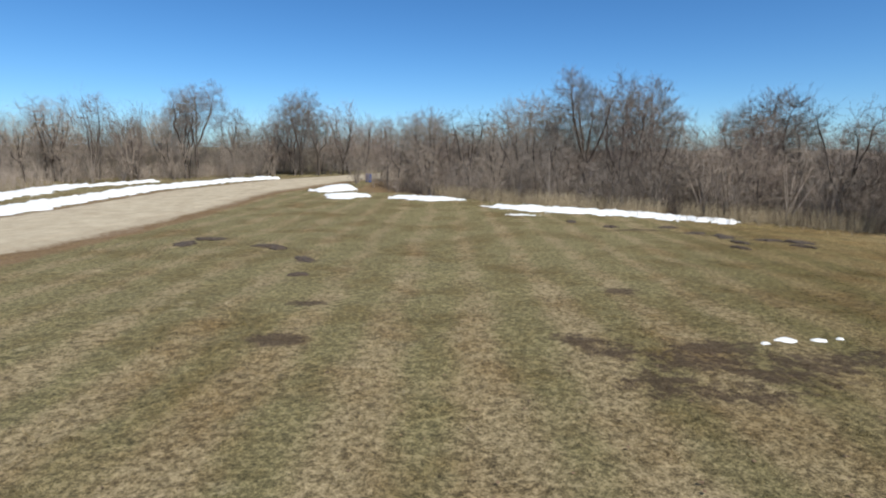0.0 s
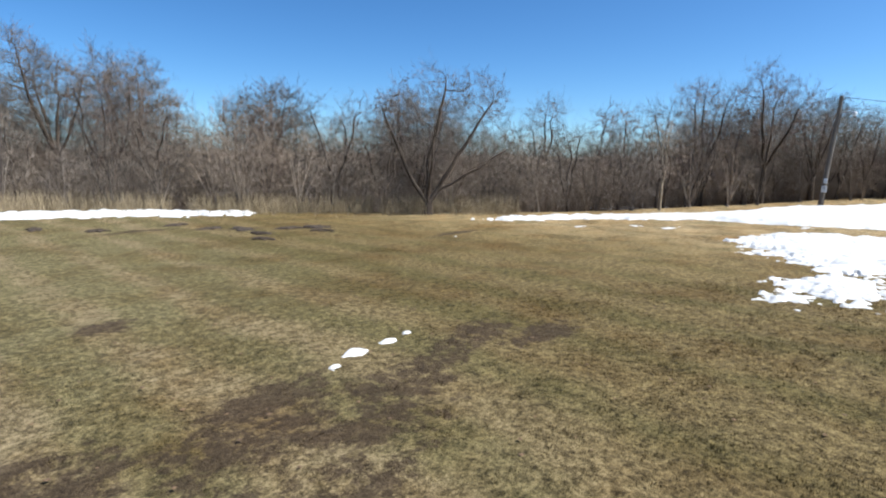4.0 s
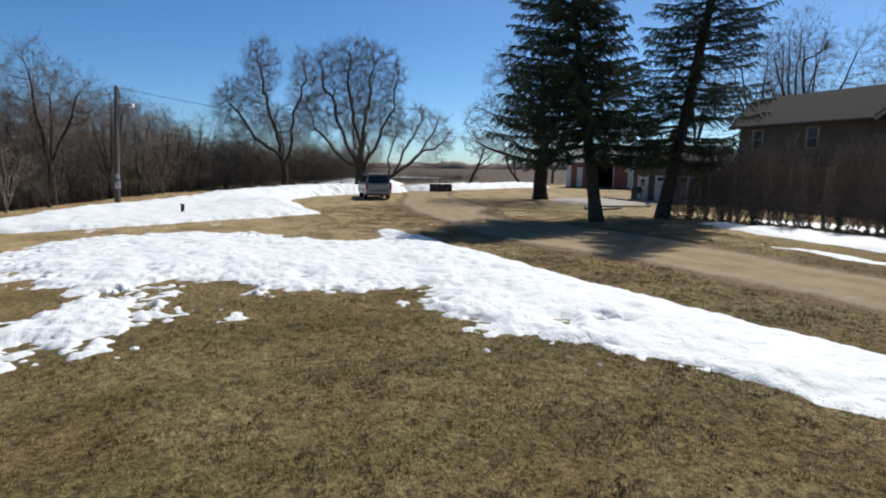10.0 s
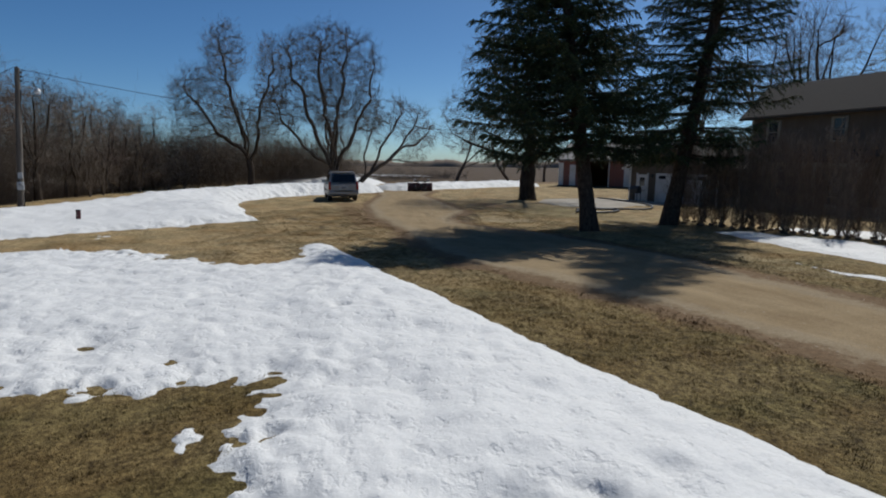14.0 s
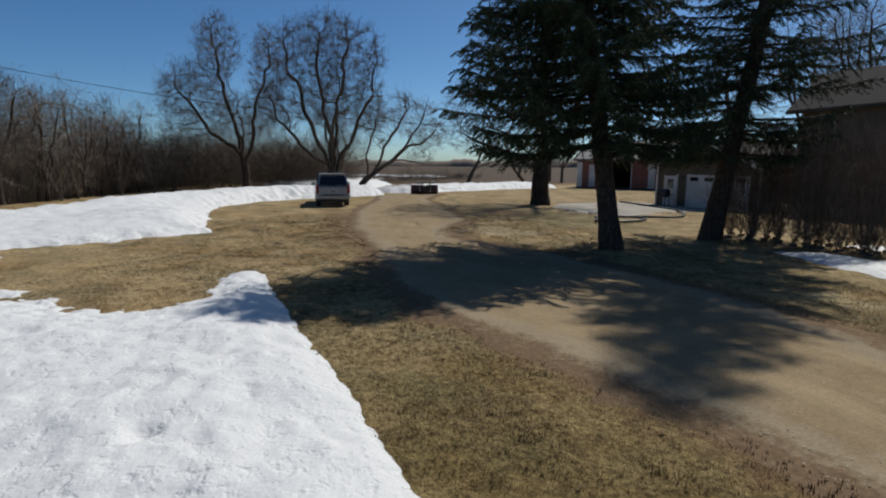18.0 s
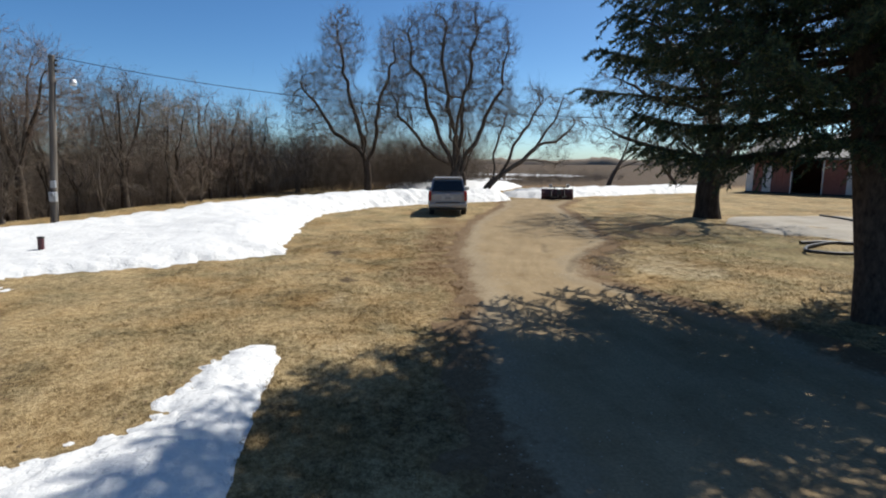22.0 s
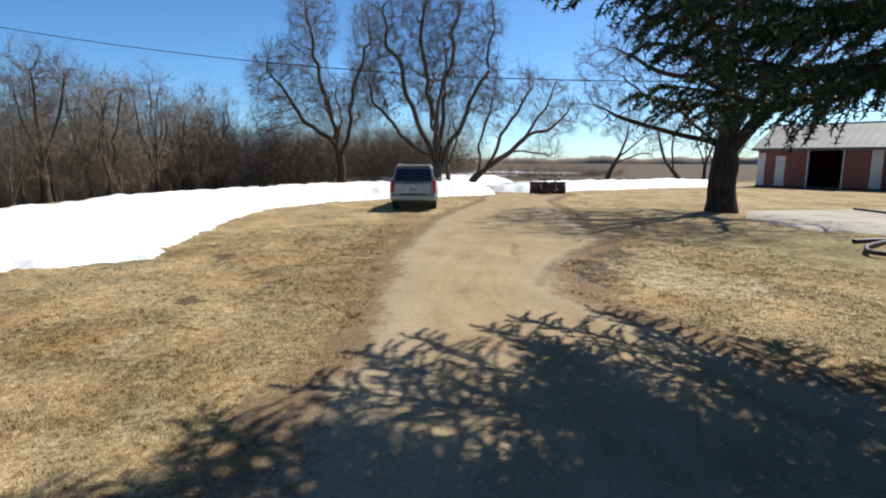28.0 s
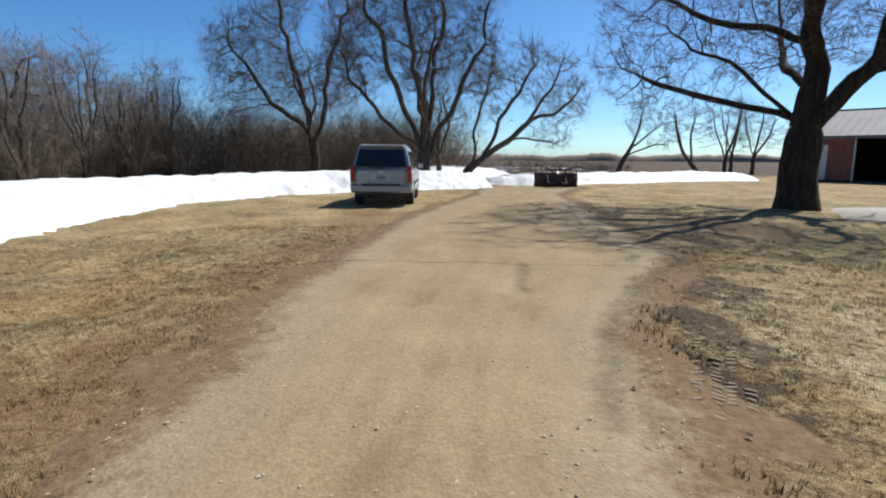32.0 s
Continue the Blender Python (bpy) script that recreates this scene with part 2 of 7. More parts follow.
def snow_material():
    m, nt, bsdf = fresh("snow")
    geo = nt.nodes.new("ShaderNodeNewGeometry")
    pos = geo.outputs["Position"]
    fine = noise_tex(nt, 24.0, 6, 0.65, pos)
    lump = noise_tex(nt, 3.2, 5, 0.6, pos)
    col = ramp(nt, fine, [(0.25, (0.52, 0.525, 0.52)), (0.6, (0.61, 0.61, 0.60))])
    dirt = maths(nt, "ADD", attr(nt, "dirt"), maths(nt, "MULTIPLY", maths(nt, "SUBTRACT", noise_tex(nt, 5.5, 7, 0.75, pos), 0.5), 1.5))
    f = ramp(nt, dirt, [(0.52, (0, 0, 0)), (0.95, (1, 1, 1))])
    col = mixc(nt, maths(nt, "MULTIPLY", f, 0.75), col, (0.18, 0.145, 0.105))
    nt.links.new(col, bsdf.inputs["Base Color"])
    bsdf.inputs["Roughness"].default_value = 0.65
    bsdf.inputs["Specular IOR Level"].default_value = 0.3
    dent = ramp(nt, noise_tex(nt, 7.0, 3, 0.5, pos), [(0.30, (0, 0, 0)), (0.46, (1, 1, 1))])
    bump(nt, bsdf, maths(nt, "ADD", maths(nt, "MULTIPLY", fine, 0.10), maths(nt, "ADD", lump, maths(nt, "MULTIPLY", dent, 0.30))), 0.55, 0.07)
    return m


LAWN = lawn_material("dormant_lawn", True)
BLADE = lawn_material("grass_blades", False)
GRAVEL = gravel_material("tan_gravel", (0.292, 0.224, 0.136), (0.186, 0.141, 0.084))
ROAD = gravel_material("grey_tan_road_gravel", (0.39, 0.335, 0.240), (0.26, 0.221, 0.156))
SNOW = snow_material()
CONCRETE = mat("weathered_concrete", (0.21, 0.19, 0.15), (0.33, 0.30, 0.25), 7, 0.9, 0.3, 0.008, stain=(0.19, 0.16, 0.12), stain_scale=0.5)
BARK = mat("grey_brown_bark", (0.032, 0.025, 0.020), (0.105, 0.084, 0.066), 9, 0.95, 0.9, 0.03, stretch=(1, 1, 0.25), spread=0.2, spec=0.1)
BARK_DARK = mat("dark_furrowed_bark", (0.042, 0.033, 0.026), (0.165, 0.130, 0.100), 8, 0.95, 1.0, 0.04, stretch=(1, 1, 0.22), spec=0.1)
BARK_PALE = mat("pale_tan_bark", (0.16, 0.125, 0.085), (0.40, 0.33, 0.24), 8, 0.9, 0.6, 0.02, stretch=(1, 1, 0.4), spread=0.15, spec=0.1)
BARK_BLACK = mat("dark_maple_bark", (0.018, 0.014, 0.011), (0.075, 0.058, 0.044), 8, 0.95, 1.0, 0.04, stretch=(1, 1, 0.22), spec=0.1)
TWIG_DARK = mat("dark_maple_twigs", (0.085, 0.066, 0.054), (0.17, 0.138, 0.115), 3, 0.95, 0, spread=0.2, spec=0.1)
HEDGE = mat("dark_hedge_twigs", (0.12, 0.091, 0.068), (0.26, 0.200, 0.155), 3, 0.95, 0, spread=0.25, spec=0.1)
TWIG = mat("grey_brown_twigs", (0.135, 0.110, 0.088), (0.239, 0.202, 0.166), 3, 0.95, 0, spread=0.3, spec=0.1)
TWIG_BROWN = mat("brown_grey_twigs", (0.106, 0.085, 0.068), (0.212, 0.174, 0.140), 3, 0.95, 0, spread=0.2, spec=0.1)
TWIG_RED = mat("reddish_twigs", (0.136, 0.101, 0.080), (0.238, 0.185, 0.150), 3, 0.95, 0, spread=0.25, spec=0.1)
TWIG_PALE = mat("straw_tan_twigs", (0.207, 0.163, 0.122), (0.355, 0.292, 0.229), 3, 0.95, 0, spread=0.25, spec=0.1)
BRUSH = mat("brown_brush", (0.124, 0.099, 0.076), (0.268, 0.217, 0.170), 1.5, 0.95, 0, spread=0.35, spec=0.1)
REED = mat("dry_reed", (0.17, 0.130, 0.078), (0.38, 0.31, 0.20), 4, 0.9, 0, spec=0.2)
SPRUCE_BARK = mat("scaly_spruce_bark", (0.030, 0.022, 0.017), (0.125, 0.092, 0.070), 14, 0.95, 1.0, 0.03, stretch=(1, 1, 0.5), spec=0.1)


def needle_material():
    m, nt, bsdf = fresh("spruce_needles")
    geo = nt.nodes.new("ShaderNodeNewGeometry")
    col = ramp(nt, geo.outputs["Random Per Island"], [(0.0, (0.014, 0.026, 0.014)), (0.5, (0.032, 0.056, 0.025)), (0.85, (0.078, 0.100, 0.034)), (1.0, (0.15, 0.135, 0.050))])
    nt.links.new(col, bsdf.inputs["Base Color"])
    bsdf.inputs["Roughness"].default_value = 0.6
    bsdf.inputs["Specular IOR Level"].default_value = 0.3
    return m


NEEDLE = needle_material()


# ---- building helpers ----
def fast_mesh(name, verts, faces, material, smooth=True, attrs=None):
    """A mesh from arrays: verts n x 3, faces n x 3 or n x 4."""
    me = bpy.data.meshes.new(name)
    verts = np.asarray(verts, dtype=np.float32)
    faces = np.asarray(faces, dtype=np.int32)
    k = faces.shape[1]
    me.vertices.add(len(verts))
    me.vertices.foreach_set("co", verts.ravel())
    me.loops.add(faces.size)
    me.loops.foreach_set("vertex_index", faces.ravel())
    me.polygons.add(len(faces))
    me.polygons.foreach_set("loop_start", np.arange(0, faces.size, k, dtype=np.int32))
    me.polygons.foreach_set("use_smooth", np.full(len(faces), smooth, dtype=bool))
    me.update(calc_edges=True)
    for key, values in (attrs or {}).items():
        a = me.attributes.new(key, "FLOAT", "POINT")
        a.data.foreach_set("value", np.asarray(values, dtype=np.float32))
    me.materials.append(material)
    return me


def softplus(v, k=3.0):
    return k * np.logaddexp(0, np.asarray(v) / k)


def ground_z(x, y):
    """The lie of the land: a near-level yard that falls away gently to the north and east."""
    x, y = np.asarray(x, dtype=float), np.asarray(y, dtype=float)
    z = 0.15 - 0.012 * (softplus(x - 8) - softplus(x - 45)) - 0.025 * (softplus(y - 7) - softplus(y - 30))
    z = z - 0.03 * np.exp(-((x - 50) / 7) ** 2 - ((y + 7) / 5) ** 2)
    marsh = wood_line(x, y)
    return z - 0.9 * smooth(marsh, 2, 9) - 1.1 * smooth(x, 85, 160) * smooth(-y, -40, 20)


def smooth(v, a, b):
    t = np.clip((np.asarray(v) - a) / (b - a), 0, 1)
    return t * t * (3 - 2 * t)


def wood_line(x, y):
    """Metres beyond the northern edge of the mown yard, where the wood begins."""
    return np.minimum(y - (44.5 - 0.82 * np.clip(x, -5, 32) - 0.35 * np.clip(x - 32, 0, 60)), x + 12)


_waves = np.random.RandomState(5)
_dirs = [(_waves.uniform(0, 2 * math.pi), _waves.uniform(0, 6.28)) for _ in range(48)]


def wobble(x, y, scale, octaves=4, seed=0):
    """Smooth pseudo-random field, about -1 to 1; scale: metres of the largest wave."""
    out, amp, f, n = np.zeros_like(np.asarray(x, dtype=float)), 1.0, 2 * math.pi / scale, seed
    for _ in range(octaves):
        for _ in range(3):
            a, ph = _dirs[n % 48]
            out += amp / 3 * np.sin(f * (x * math.cos(a) + y * math.sin(a)) + ph + 1.7 * np.sin(0.6 * f * (x * math.sin(a) - y * math.cos(a)) + 2 * ph))
            n += 1
        amp, f = amp * 0.6, f * 2.1
    return out


_cells = np.random.RandomState(12).uniform(-1, 1, (256, 256))


def lumpy(x, y, cell):
    """Rounded random lumps, -1 to 1, about one cell across."""
    u, v = np.asarray(x, dtype=float) / cell + 4000.3, np.asarray(y, dtype=float) / cell + 4000.7
    u, v = u * 0.82 - v * 0.57 + 9000, u * 0.57 + v * 0.82
    i, j = np.floor(u).astype(int), np.floor(v).astype(int)
    f, g = u - i, v - j
    f, g = f * f * (3 - 2 * f), g * g * (3 - 2 * g)
    a, b, c, d = (_cells[(i + p) % 256, (j + q) % 256] for p, q in ((0, 0), (1, 0), (0, 1), (1, 1)))
    return (a * (1 - f) + b * f) * (1 - g) + (c * (1 - f) + d * f) * g


def inside(poly, x, y):
    """Metres inside a closed outline (negative outside)."""
    x, y = np.asarray(x, dtype=float), np.asarray(y, dtype=float)
    best, odd = np.full(x.shape, 1e9), np.zeros(x.shape, dtype=bool)
    for (ax, ay), (bx, by) in zip(poly, poly[1:] + poly[:1]):
        dx, dy = bx - ax, by - ay
        t = np.clip(((x - ax) * dx + (y - ay) * dy) / (dx * dx + dy * dy + 1e-9), 0, 1)
        best = np.minimum(best, np.hypot(x - ax - t * dx, y - ay - t * dy))
        if dy:
            odd ^= ((ay > y) != (by > y)) & (x < ax + (y - ay) * dx / dy)
    return np.where(odd, best, -best)


def along(line, x, y):
    """Distance from a polyline."""
    best = np.full(np.shape(x), 1e9)
    for (ax, ay), (bx, by) in zip(line, line[1:]):
        dx, dy = bx - ax, by - ay
        t = np.clip(((x - ax) * dx + (y - ay) * dy) / (dx * dx + dy * dy), 0, 1)
        best = np.minimum(best, np.hypot(x - ax - t * dx, y - ay - t * dy))
    return best


def grid_faces(nx, ny):
    i = np.arange(nx * ny).reshape(nx, ny)
    return np.stack([i[:-1, :-1], i[1:, :-1], i[1:, 1:], i[:-1, 1:]], -1).reshape(-1, 4)


# ---- the plan: outlines on the ground ----
DRIVE = [(-30, -12), (-4, -11.4), (16.2, -10.6), (22, -11.4), (28, -11.0), (33, -9.4), (35.2, -10.1), (36.8, -11.0), (39, -12.6), (43.5, -13.4), (46.5, -14.2), (55, -15.7), (62, -19.5),
         (64, -17), (60.5, -12.8), (55, -11.6), (49.3, -9.3), (45, -7.9), (41.9, -7.3), (37.7, -6.5), (34, -6.1), (30, -5.8), (27, -5.2), (23.5, -5.2), (18.9, -6.4), (14.2, -6.9), (0, -7.2), (-30, -7)]
ROAD_LINE = [(-24, -90), (-21, -30), (-19.6, 12), (-20.3, 32), (-20.9, 50), (-17.5, 66), (-8, 84), (8, 104), (30, 128)]
PAD = [(41.4, -20.2), (45.2, -20.8), (48.0, -23), (48.2, -29.6), (38.4, -29.8), (40.6, -25.6), (38.8, -21.6)]
SNOW_YARD = [(28.0, -1.85), (28.5, -2.2), (28.3, -2.65), (27.6, -2.8), (25.3, -2.9), (21.4, -3.35), (18.6, -3.55), (15.2, -3.95), (12.3, -4.4), (9.4, -5.0), (6.0, -5.2), (7.5, -3.6), (10.2, -2.35), (11.5, -1.75), (12.9, -1.0), (13.6, -0.1), (15.2, 0.3),
             (16.3, 0.6), (17.3, -0.2), (17.3, 1.1), (17.8, 3.0), (19.0, 3.4), (19.4, 5.0), (17.3, 4.5), (16.2, 4.6), (14.9, 5.4), (14.3, 6.6), (16.3, 7.1), (18.6, 6.3), (20.6, 7.6), (23.6, 9.8),
             (27.6, 9.3), (29.4, 8.0), (29.3, 4.4), (28.2, 2.6), (26.4, 1.2), (25.6, 0.2), (25.1, -0.9), (25.9, -1.6)]
SNOW_BANK = [(23.2, 21.4), (24.9, 19.3), (28.2, 17.5), (32.0, 13.2), (31.8, 10.0), (33.2, 6.2), (34.4, 4.0), (35.5, 1.3), (37.2, -1.1), (39.4, -0.7), (42.5, -0.7), (46.2, -0.4), (50.2, -0.7), (54.0, -2.9), (57.0, -5.8),
             (58.3, -9.4), (60.2, -13.6), (62.4, -13.9), (62.6, -8), (61.4, -4), (58.5, -0.5), (53, 3.2), (47.5, 6.6), (44.6, 8.6), (39.4, 11.9), (35.4, 13.6), (28.2, 19.4)]
SNOW_EAST = [(62.2, -16.6), (63.4, -18.4), (65.5, -22.5), (68.4, -28.5), (70.4, -36.6), (76, -37.5), (74.5, -29), (71, -21), (67.8, -14.5), (64.2, -13.4)]
SNOW_FIELD = [(70, -8), (74, -16), (83, -20), (93, -17), (92, -9), (80, -4)]
SNOW_HEDGE = [(26.8, -17.2), (23, -16.2), (19, -15.3), (14, -14.6), (6, -14.2), (6, -17.2), (14, -18.0), (19.5, -18.9), (24, -18.6)]
SNOW_STRIP = [(21.2, -13.6), (18.5, -12.9), (15.5, -12.6), (13, -12.4), (13, -12.9), (16, -13.3)]
SNOW_BEHIND = [(27, -20.6), (20, -21.4), (10, -21.6), (10, -23.6), (20, -23.6), (26, -22.6)]
SNOW_NORTH = [(2.3, 39.3), (3.8, 37.5), (7.3, 35.4), (11.0, 34.0), (16.4, 31.0), (17.2, 32.3), (12.3, 36.2), (6.5, 39.0)]
SNOW_NORTH_2 = [(-5.2, 45.2), (-1.4, 42.2), (1.8, 43.8), (-0.5, 45.6), (-4.0, 47.0)]
SNOW_NORTH_3 = [(-9.8, 44.0), (-8.2, 43.6), (-6.4, 46.2), (-8.0, 48.6), (-10.6, 47.4)]
SNOW_NORTH_4 = [(-13.2, 51.6), (-11.0, 50.0), (-9.0, 53.6), (-10.4, 58.8), (-12.6, 57.0)]
SNOW_ROAD = [(-25.6, 22), (-25.4, 30), (-26.4, 38), (-27.6, 52), (-24.5, 66), (-22, 71), (-23.8, 72), (-27.0, 66), (-30.2, 52), (-29.2, 42), (-28.8, 35), (-28.4, 27)]
SNOW_VERGE = [(-32.6, 33), (-34, 42), (-36.5, 52), (-33.6, 63), (-35.6, 63), (-39, 51), (-36.4, 42), (-35.4, 33)]
MOUNDS = [(7.0, 30.7, 0.5), (8.6, 28.6, 0.45), (11.6, 28.6, 0.5), (12.2, 26.7, 0.55), (13.0, 25.4, 0.7), (12.8, 23.6, 0.4), (14.6, 24.5, 0.5), (15.6, 24.0, 0.6), (14.9, 22.6, 0.4), (11.9, 21.9, 0.35), (-10.5, 21.3, 0.6), (-10.1, 22.7, 0.55), (-7.1, 21.0, 0.5), (-6.5, 20.4, 0.35), (-4.9, 18.2, 0.5), (-4.4, 15.6, 0.3)]
MUD = [(35.0, -10.6, 1.3, 0.5), (34.0, -10.1, 0.9, 0.45), (36.6, -11.4, 1.2, 0.5), (5.4, 8.3, 1.2, 0.6), (7.4, 9.2, 1.0, 0.5), (11.7, 28.9, 0.5, 0.24), (12.6, 27.2, 0.4, 0.24), (13.1, 25.7, 0.7, 0.24), (12.8, 23.5, 0.5, 0.24), (15.6, 23.6, 0.6, 0.24), (-10.2, 23.1, 0.6, 0.24), (-10.7, 21.6, 0.5, 0.24), (-6.7, 20.8, 0.7, 0.24), (-3.3, 12.4, 0.55, 0.2), (-3.2, 9.8, 0.8, 0.2),
       (4.4, 8.9, 1.5, 0.8), (3.4, 8.0, 1.0, 0.7), (3.0, 9.4, 0.8, 0.6), (6.3, 8.9, 1.3, 0.7), (4.6, 7.5, 0.9, 0.45), (8.6, 9.4, 1.0, 0.7), (9.3, 8.7, 0.9, 0.35), (2.5, 10.0, 0.6, 0.3), (5.0, 9.7, 0.9, 0.35), (-3.2, 9.8, 0.7, 0.35),
       (-3.3, 12.5, 0.45, 0.25), (-4.8, 18.0, 0.5, 0.4), (-10.2, 22.8, 1.1, 0.5), (4.6, 14.0, 0.5, 0.35), (13.2, 25.9, 1.3, 0.3), (15.7, 24.0, 0.9, 0.4), (9.6, 27.4, 1.6, 0.3), (18.4, 18.4, 1.4, 0.35), (37.2, -2.7, 0.55, 0.3),
       (33.0, -3.4, 0.5, 0.2), (34.3, -9.9, 0.7, 0.35), (35.6, -10.7, 0.7, 0.35), (37.0, -11.9, 0.9, 0.35), (41.0, -13.9, 1.6, 0.4)]


def bare_map(x, y):
    """Masks for the turf: dryness, greenness, soil by the gravel, wet mud."""
    lush = np.exp(-(((x - 37.5) / 5.0) ** 2 + ((y + 17.2) / 2.6) ** 2))
    dry = smooth(x + 0.4 * wobble(x, y, 9, 3, 3), 12, 26) * (1 - 0.85 * lush)
    green = 0.75 * smooth(y - 0.25 * x, 4, 16) * (1 - smooth(x, 8, 16)) + 1.1 * lush
    road = along(ROAD_LINE, x, y) - 5.0
    soil = 0.62 * (1 - smooth(-inside(DRIVE, x, y), 0.0, 1.3)) + 0.8 * (1 - smooth(road, 0.0, 2.2))
    soil = np.maximum(soil, 0.75 * np.exp(-(((x - 43) / 4.5) ** 2 + ((y + 16.0) / 2.0) ** 2)))
    soil = np.maximum(soil, 0.62 * smooth(x, 28, 34) * (1 - smooth(x, 47, 53)) * np.exp(-((y + 5.6 + 0.12 * (x - 34)) / 1.5) ** 2))
    soil = np.maximum(soil, 0.9 * smooth(wood_line(x, y), 0.5, 5))
    soil = np.maximum(soil, 1.2 * smooth(x, 72, 88))
    mud = np.zeros_like(np.asarray(x, dtype=float))
    for cx, cy, rx, ry in MUD:
        mud = np.maximum(mud, (0.78 if ry > 0.42 else 1.15) * np.exp(-(((x - cx) / rx) ** 2 + ((y - cy) / ry) ** 2)))
    mud = np.maximum(mud, 0.95 * smooth(x, 76, 92))
    pale = np.exp(-((x - 34.2) / 2.1) ** 2 - ((y + 12.2) / 1.25) ** 2)
    pale = np.maximum(pale, 0.14 * (1 - smooth(x, -1, 6)))
    for cx, cy, rx, ry, k in ((31.2, -3.3, 1.6, 0.5, 0.5), (33.2, -0.9, 1.8, 0.6, 0.42), (29.3, -4.3, 1.3, 0.4, 0.5), (27.0, -3.6, 1.5, 0.6, 0.45), (38.5, -15.6, 1.6, 0.7, 0.5), (25.5, -5.0, 0.9, 0.25, 0.4), (20.5, -13.0, 4.0, 0.8, 0.6)):
        pale = np.maximum(pale, k * np.exp(-((x - cx) / rx) ** 2 - ((y - cy) / ry) ** 2))
    return {"dry": dry, "green": green, "soil": soil, "mud": mud, "pale": pale, "brown": smooth(x - 0.3 * y, 0.5, 7) * (1 - smooth(x, 17, 27))}


def relief(x, y):
    """Low swells of the turf."""
    return (0.025 * wobble(x, y, 2.2, 3, 7) + 0.03 * wobble(x, y, 7.0, 2, 11)) * (np.hypot(x - 20, y) < 90)


# ---- ground sheet, out to the horizon ----
def spaced(a, b, step, far, growth=1.22):
    core = list(np.arange(a, b, step))
    lo, hi, s = [], [], step
    while not lo or lo[-1] > -far:
        s *= growth
        lo.append((lo[-1] if lo else a) - s)
    s = step
    while not hi or hi[-1] < far:
        s *= growth
        hi.append((hi[-1] if hi else core[-1]) + s)
    return np.array(lo[::-1] + core + hi)


gx, gy = spaced(-16, 62, 0.30, 3500), spaced(-24, 34, 0.30, 3500)
X, Y = np.meshgrid(gx, gy, indexing="ij")
Z = ground_z(X, Y) + relief(X, Y)
Z = np.where(inside(DRIVE, X, Y) > 0, Z - 0.06, Z)
ground = new("ground", fast_mesh("ground", np.stack([X, Y, Z], -1).reshape(-1, 3), grid_faces(*X.shape), LAWN, True, {k: v.ravel() for k, v in bare_map(X, Y).items()}))
tagged(ground, "mown dormant lawn of tan and olive turf", "ground", kind="structure")


def sheet(name, sd, bounds, step, lift, material, label, kind="structure", maps=None):
    """A thin layer on the ground where sd(x, y) > 0, its edge dipping under the turf."""
    x = np.arange(bounds[0], bounds[2] + step, step)
    y = np.arange(bounds[1], bounds[3] + step, step)
    gxx, gyy = np.meshgrid(x, y, indexing="ij")
    d = sd(gxx, gyy)
    h = lift(d, gxx, gyy)
    z = ground_z(gxx, gyy) + h
    faces = grid_faces(len(x), len(y))
    keep = (d.ravel()[faces] > -3 * step).any(axis=1)
    faces = faces[keep]
    used, inv = np.unique(faces, return_inverse=True)
    faces = inv.reshape(faces.shape)
    verts = np.stack([gxx, gyy, z], -1).reshape(-1, 3)[used]
    values = {k: f(d, gxx, gyy).ravel()[used] for k, f in (maps or {}).items()}
    ob = new(name, fast_mesh(name, verts, faces, material, True, values))
    return tagged(ob, label, name.replace("_", " "), kind=kind)


RUTS = [[(36.8, -9.3), (38.7, -9.75)], [(34.2, -9.3), (35.8, -9.9), (37.2, -10.9), (38.6, -12.1)], [(33.6, -9.0), (35.4, -9.7), (36.6, -10.6)]]


def rut_map(d, x, y):
    r = np.zeros_like(x)
    for line in RUTS:
        r = np.maximum(r, np.exp(-(along(line, x, y) / 0.22) ** 2))
    return 0.8 * r


def drive_sd(x, y):
    return inside(DRIVE, x, y) + 0.16 * wobble(x, y, 3.6, 2, 2)


def drive_lift(d, x, y):
    return np.clip(d * 0.06, -0.12, 0.03) + 0.010 * wobble(x, y, 1.3, 3, 9) - 0.028 * rut_map(d, x, y)


def drive_lane(x, y):
    """Metres across the driveway from its southern edge, so that wear runs along it."""
    south = sorted(DRIVE[:13])
    north = sorted(DRIVE[14:])
    a = np.interp(x, [p[0] for p in south], [p[1] for p in south])
    b = np.interp(x, [p[0] for p in north], [p[1] for p in north])
    return 4.6 * (y - a) / np.maximum(b - a, 1.0)


driveway = sheet("driveway", drive_sd, (-16, -20, 65, -4), 0.13, drive_lift, GRAVEL, "packed tan gravel driveway with tyre ruts", maps={"edge": lambda d, x, y: 1 - smooth(d, 0.0, 1.3), "rut": rut_map, "lane": lambda d, x, y: drive_lane(x, y), "run": lambda d, x, y: x})


def road_sd(x, y):
    return 5.0 - along(ROAD_LINE, x, y) + 0.3 * wobble(x, y, 4.0, 3, 4)


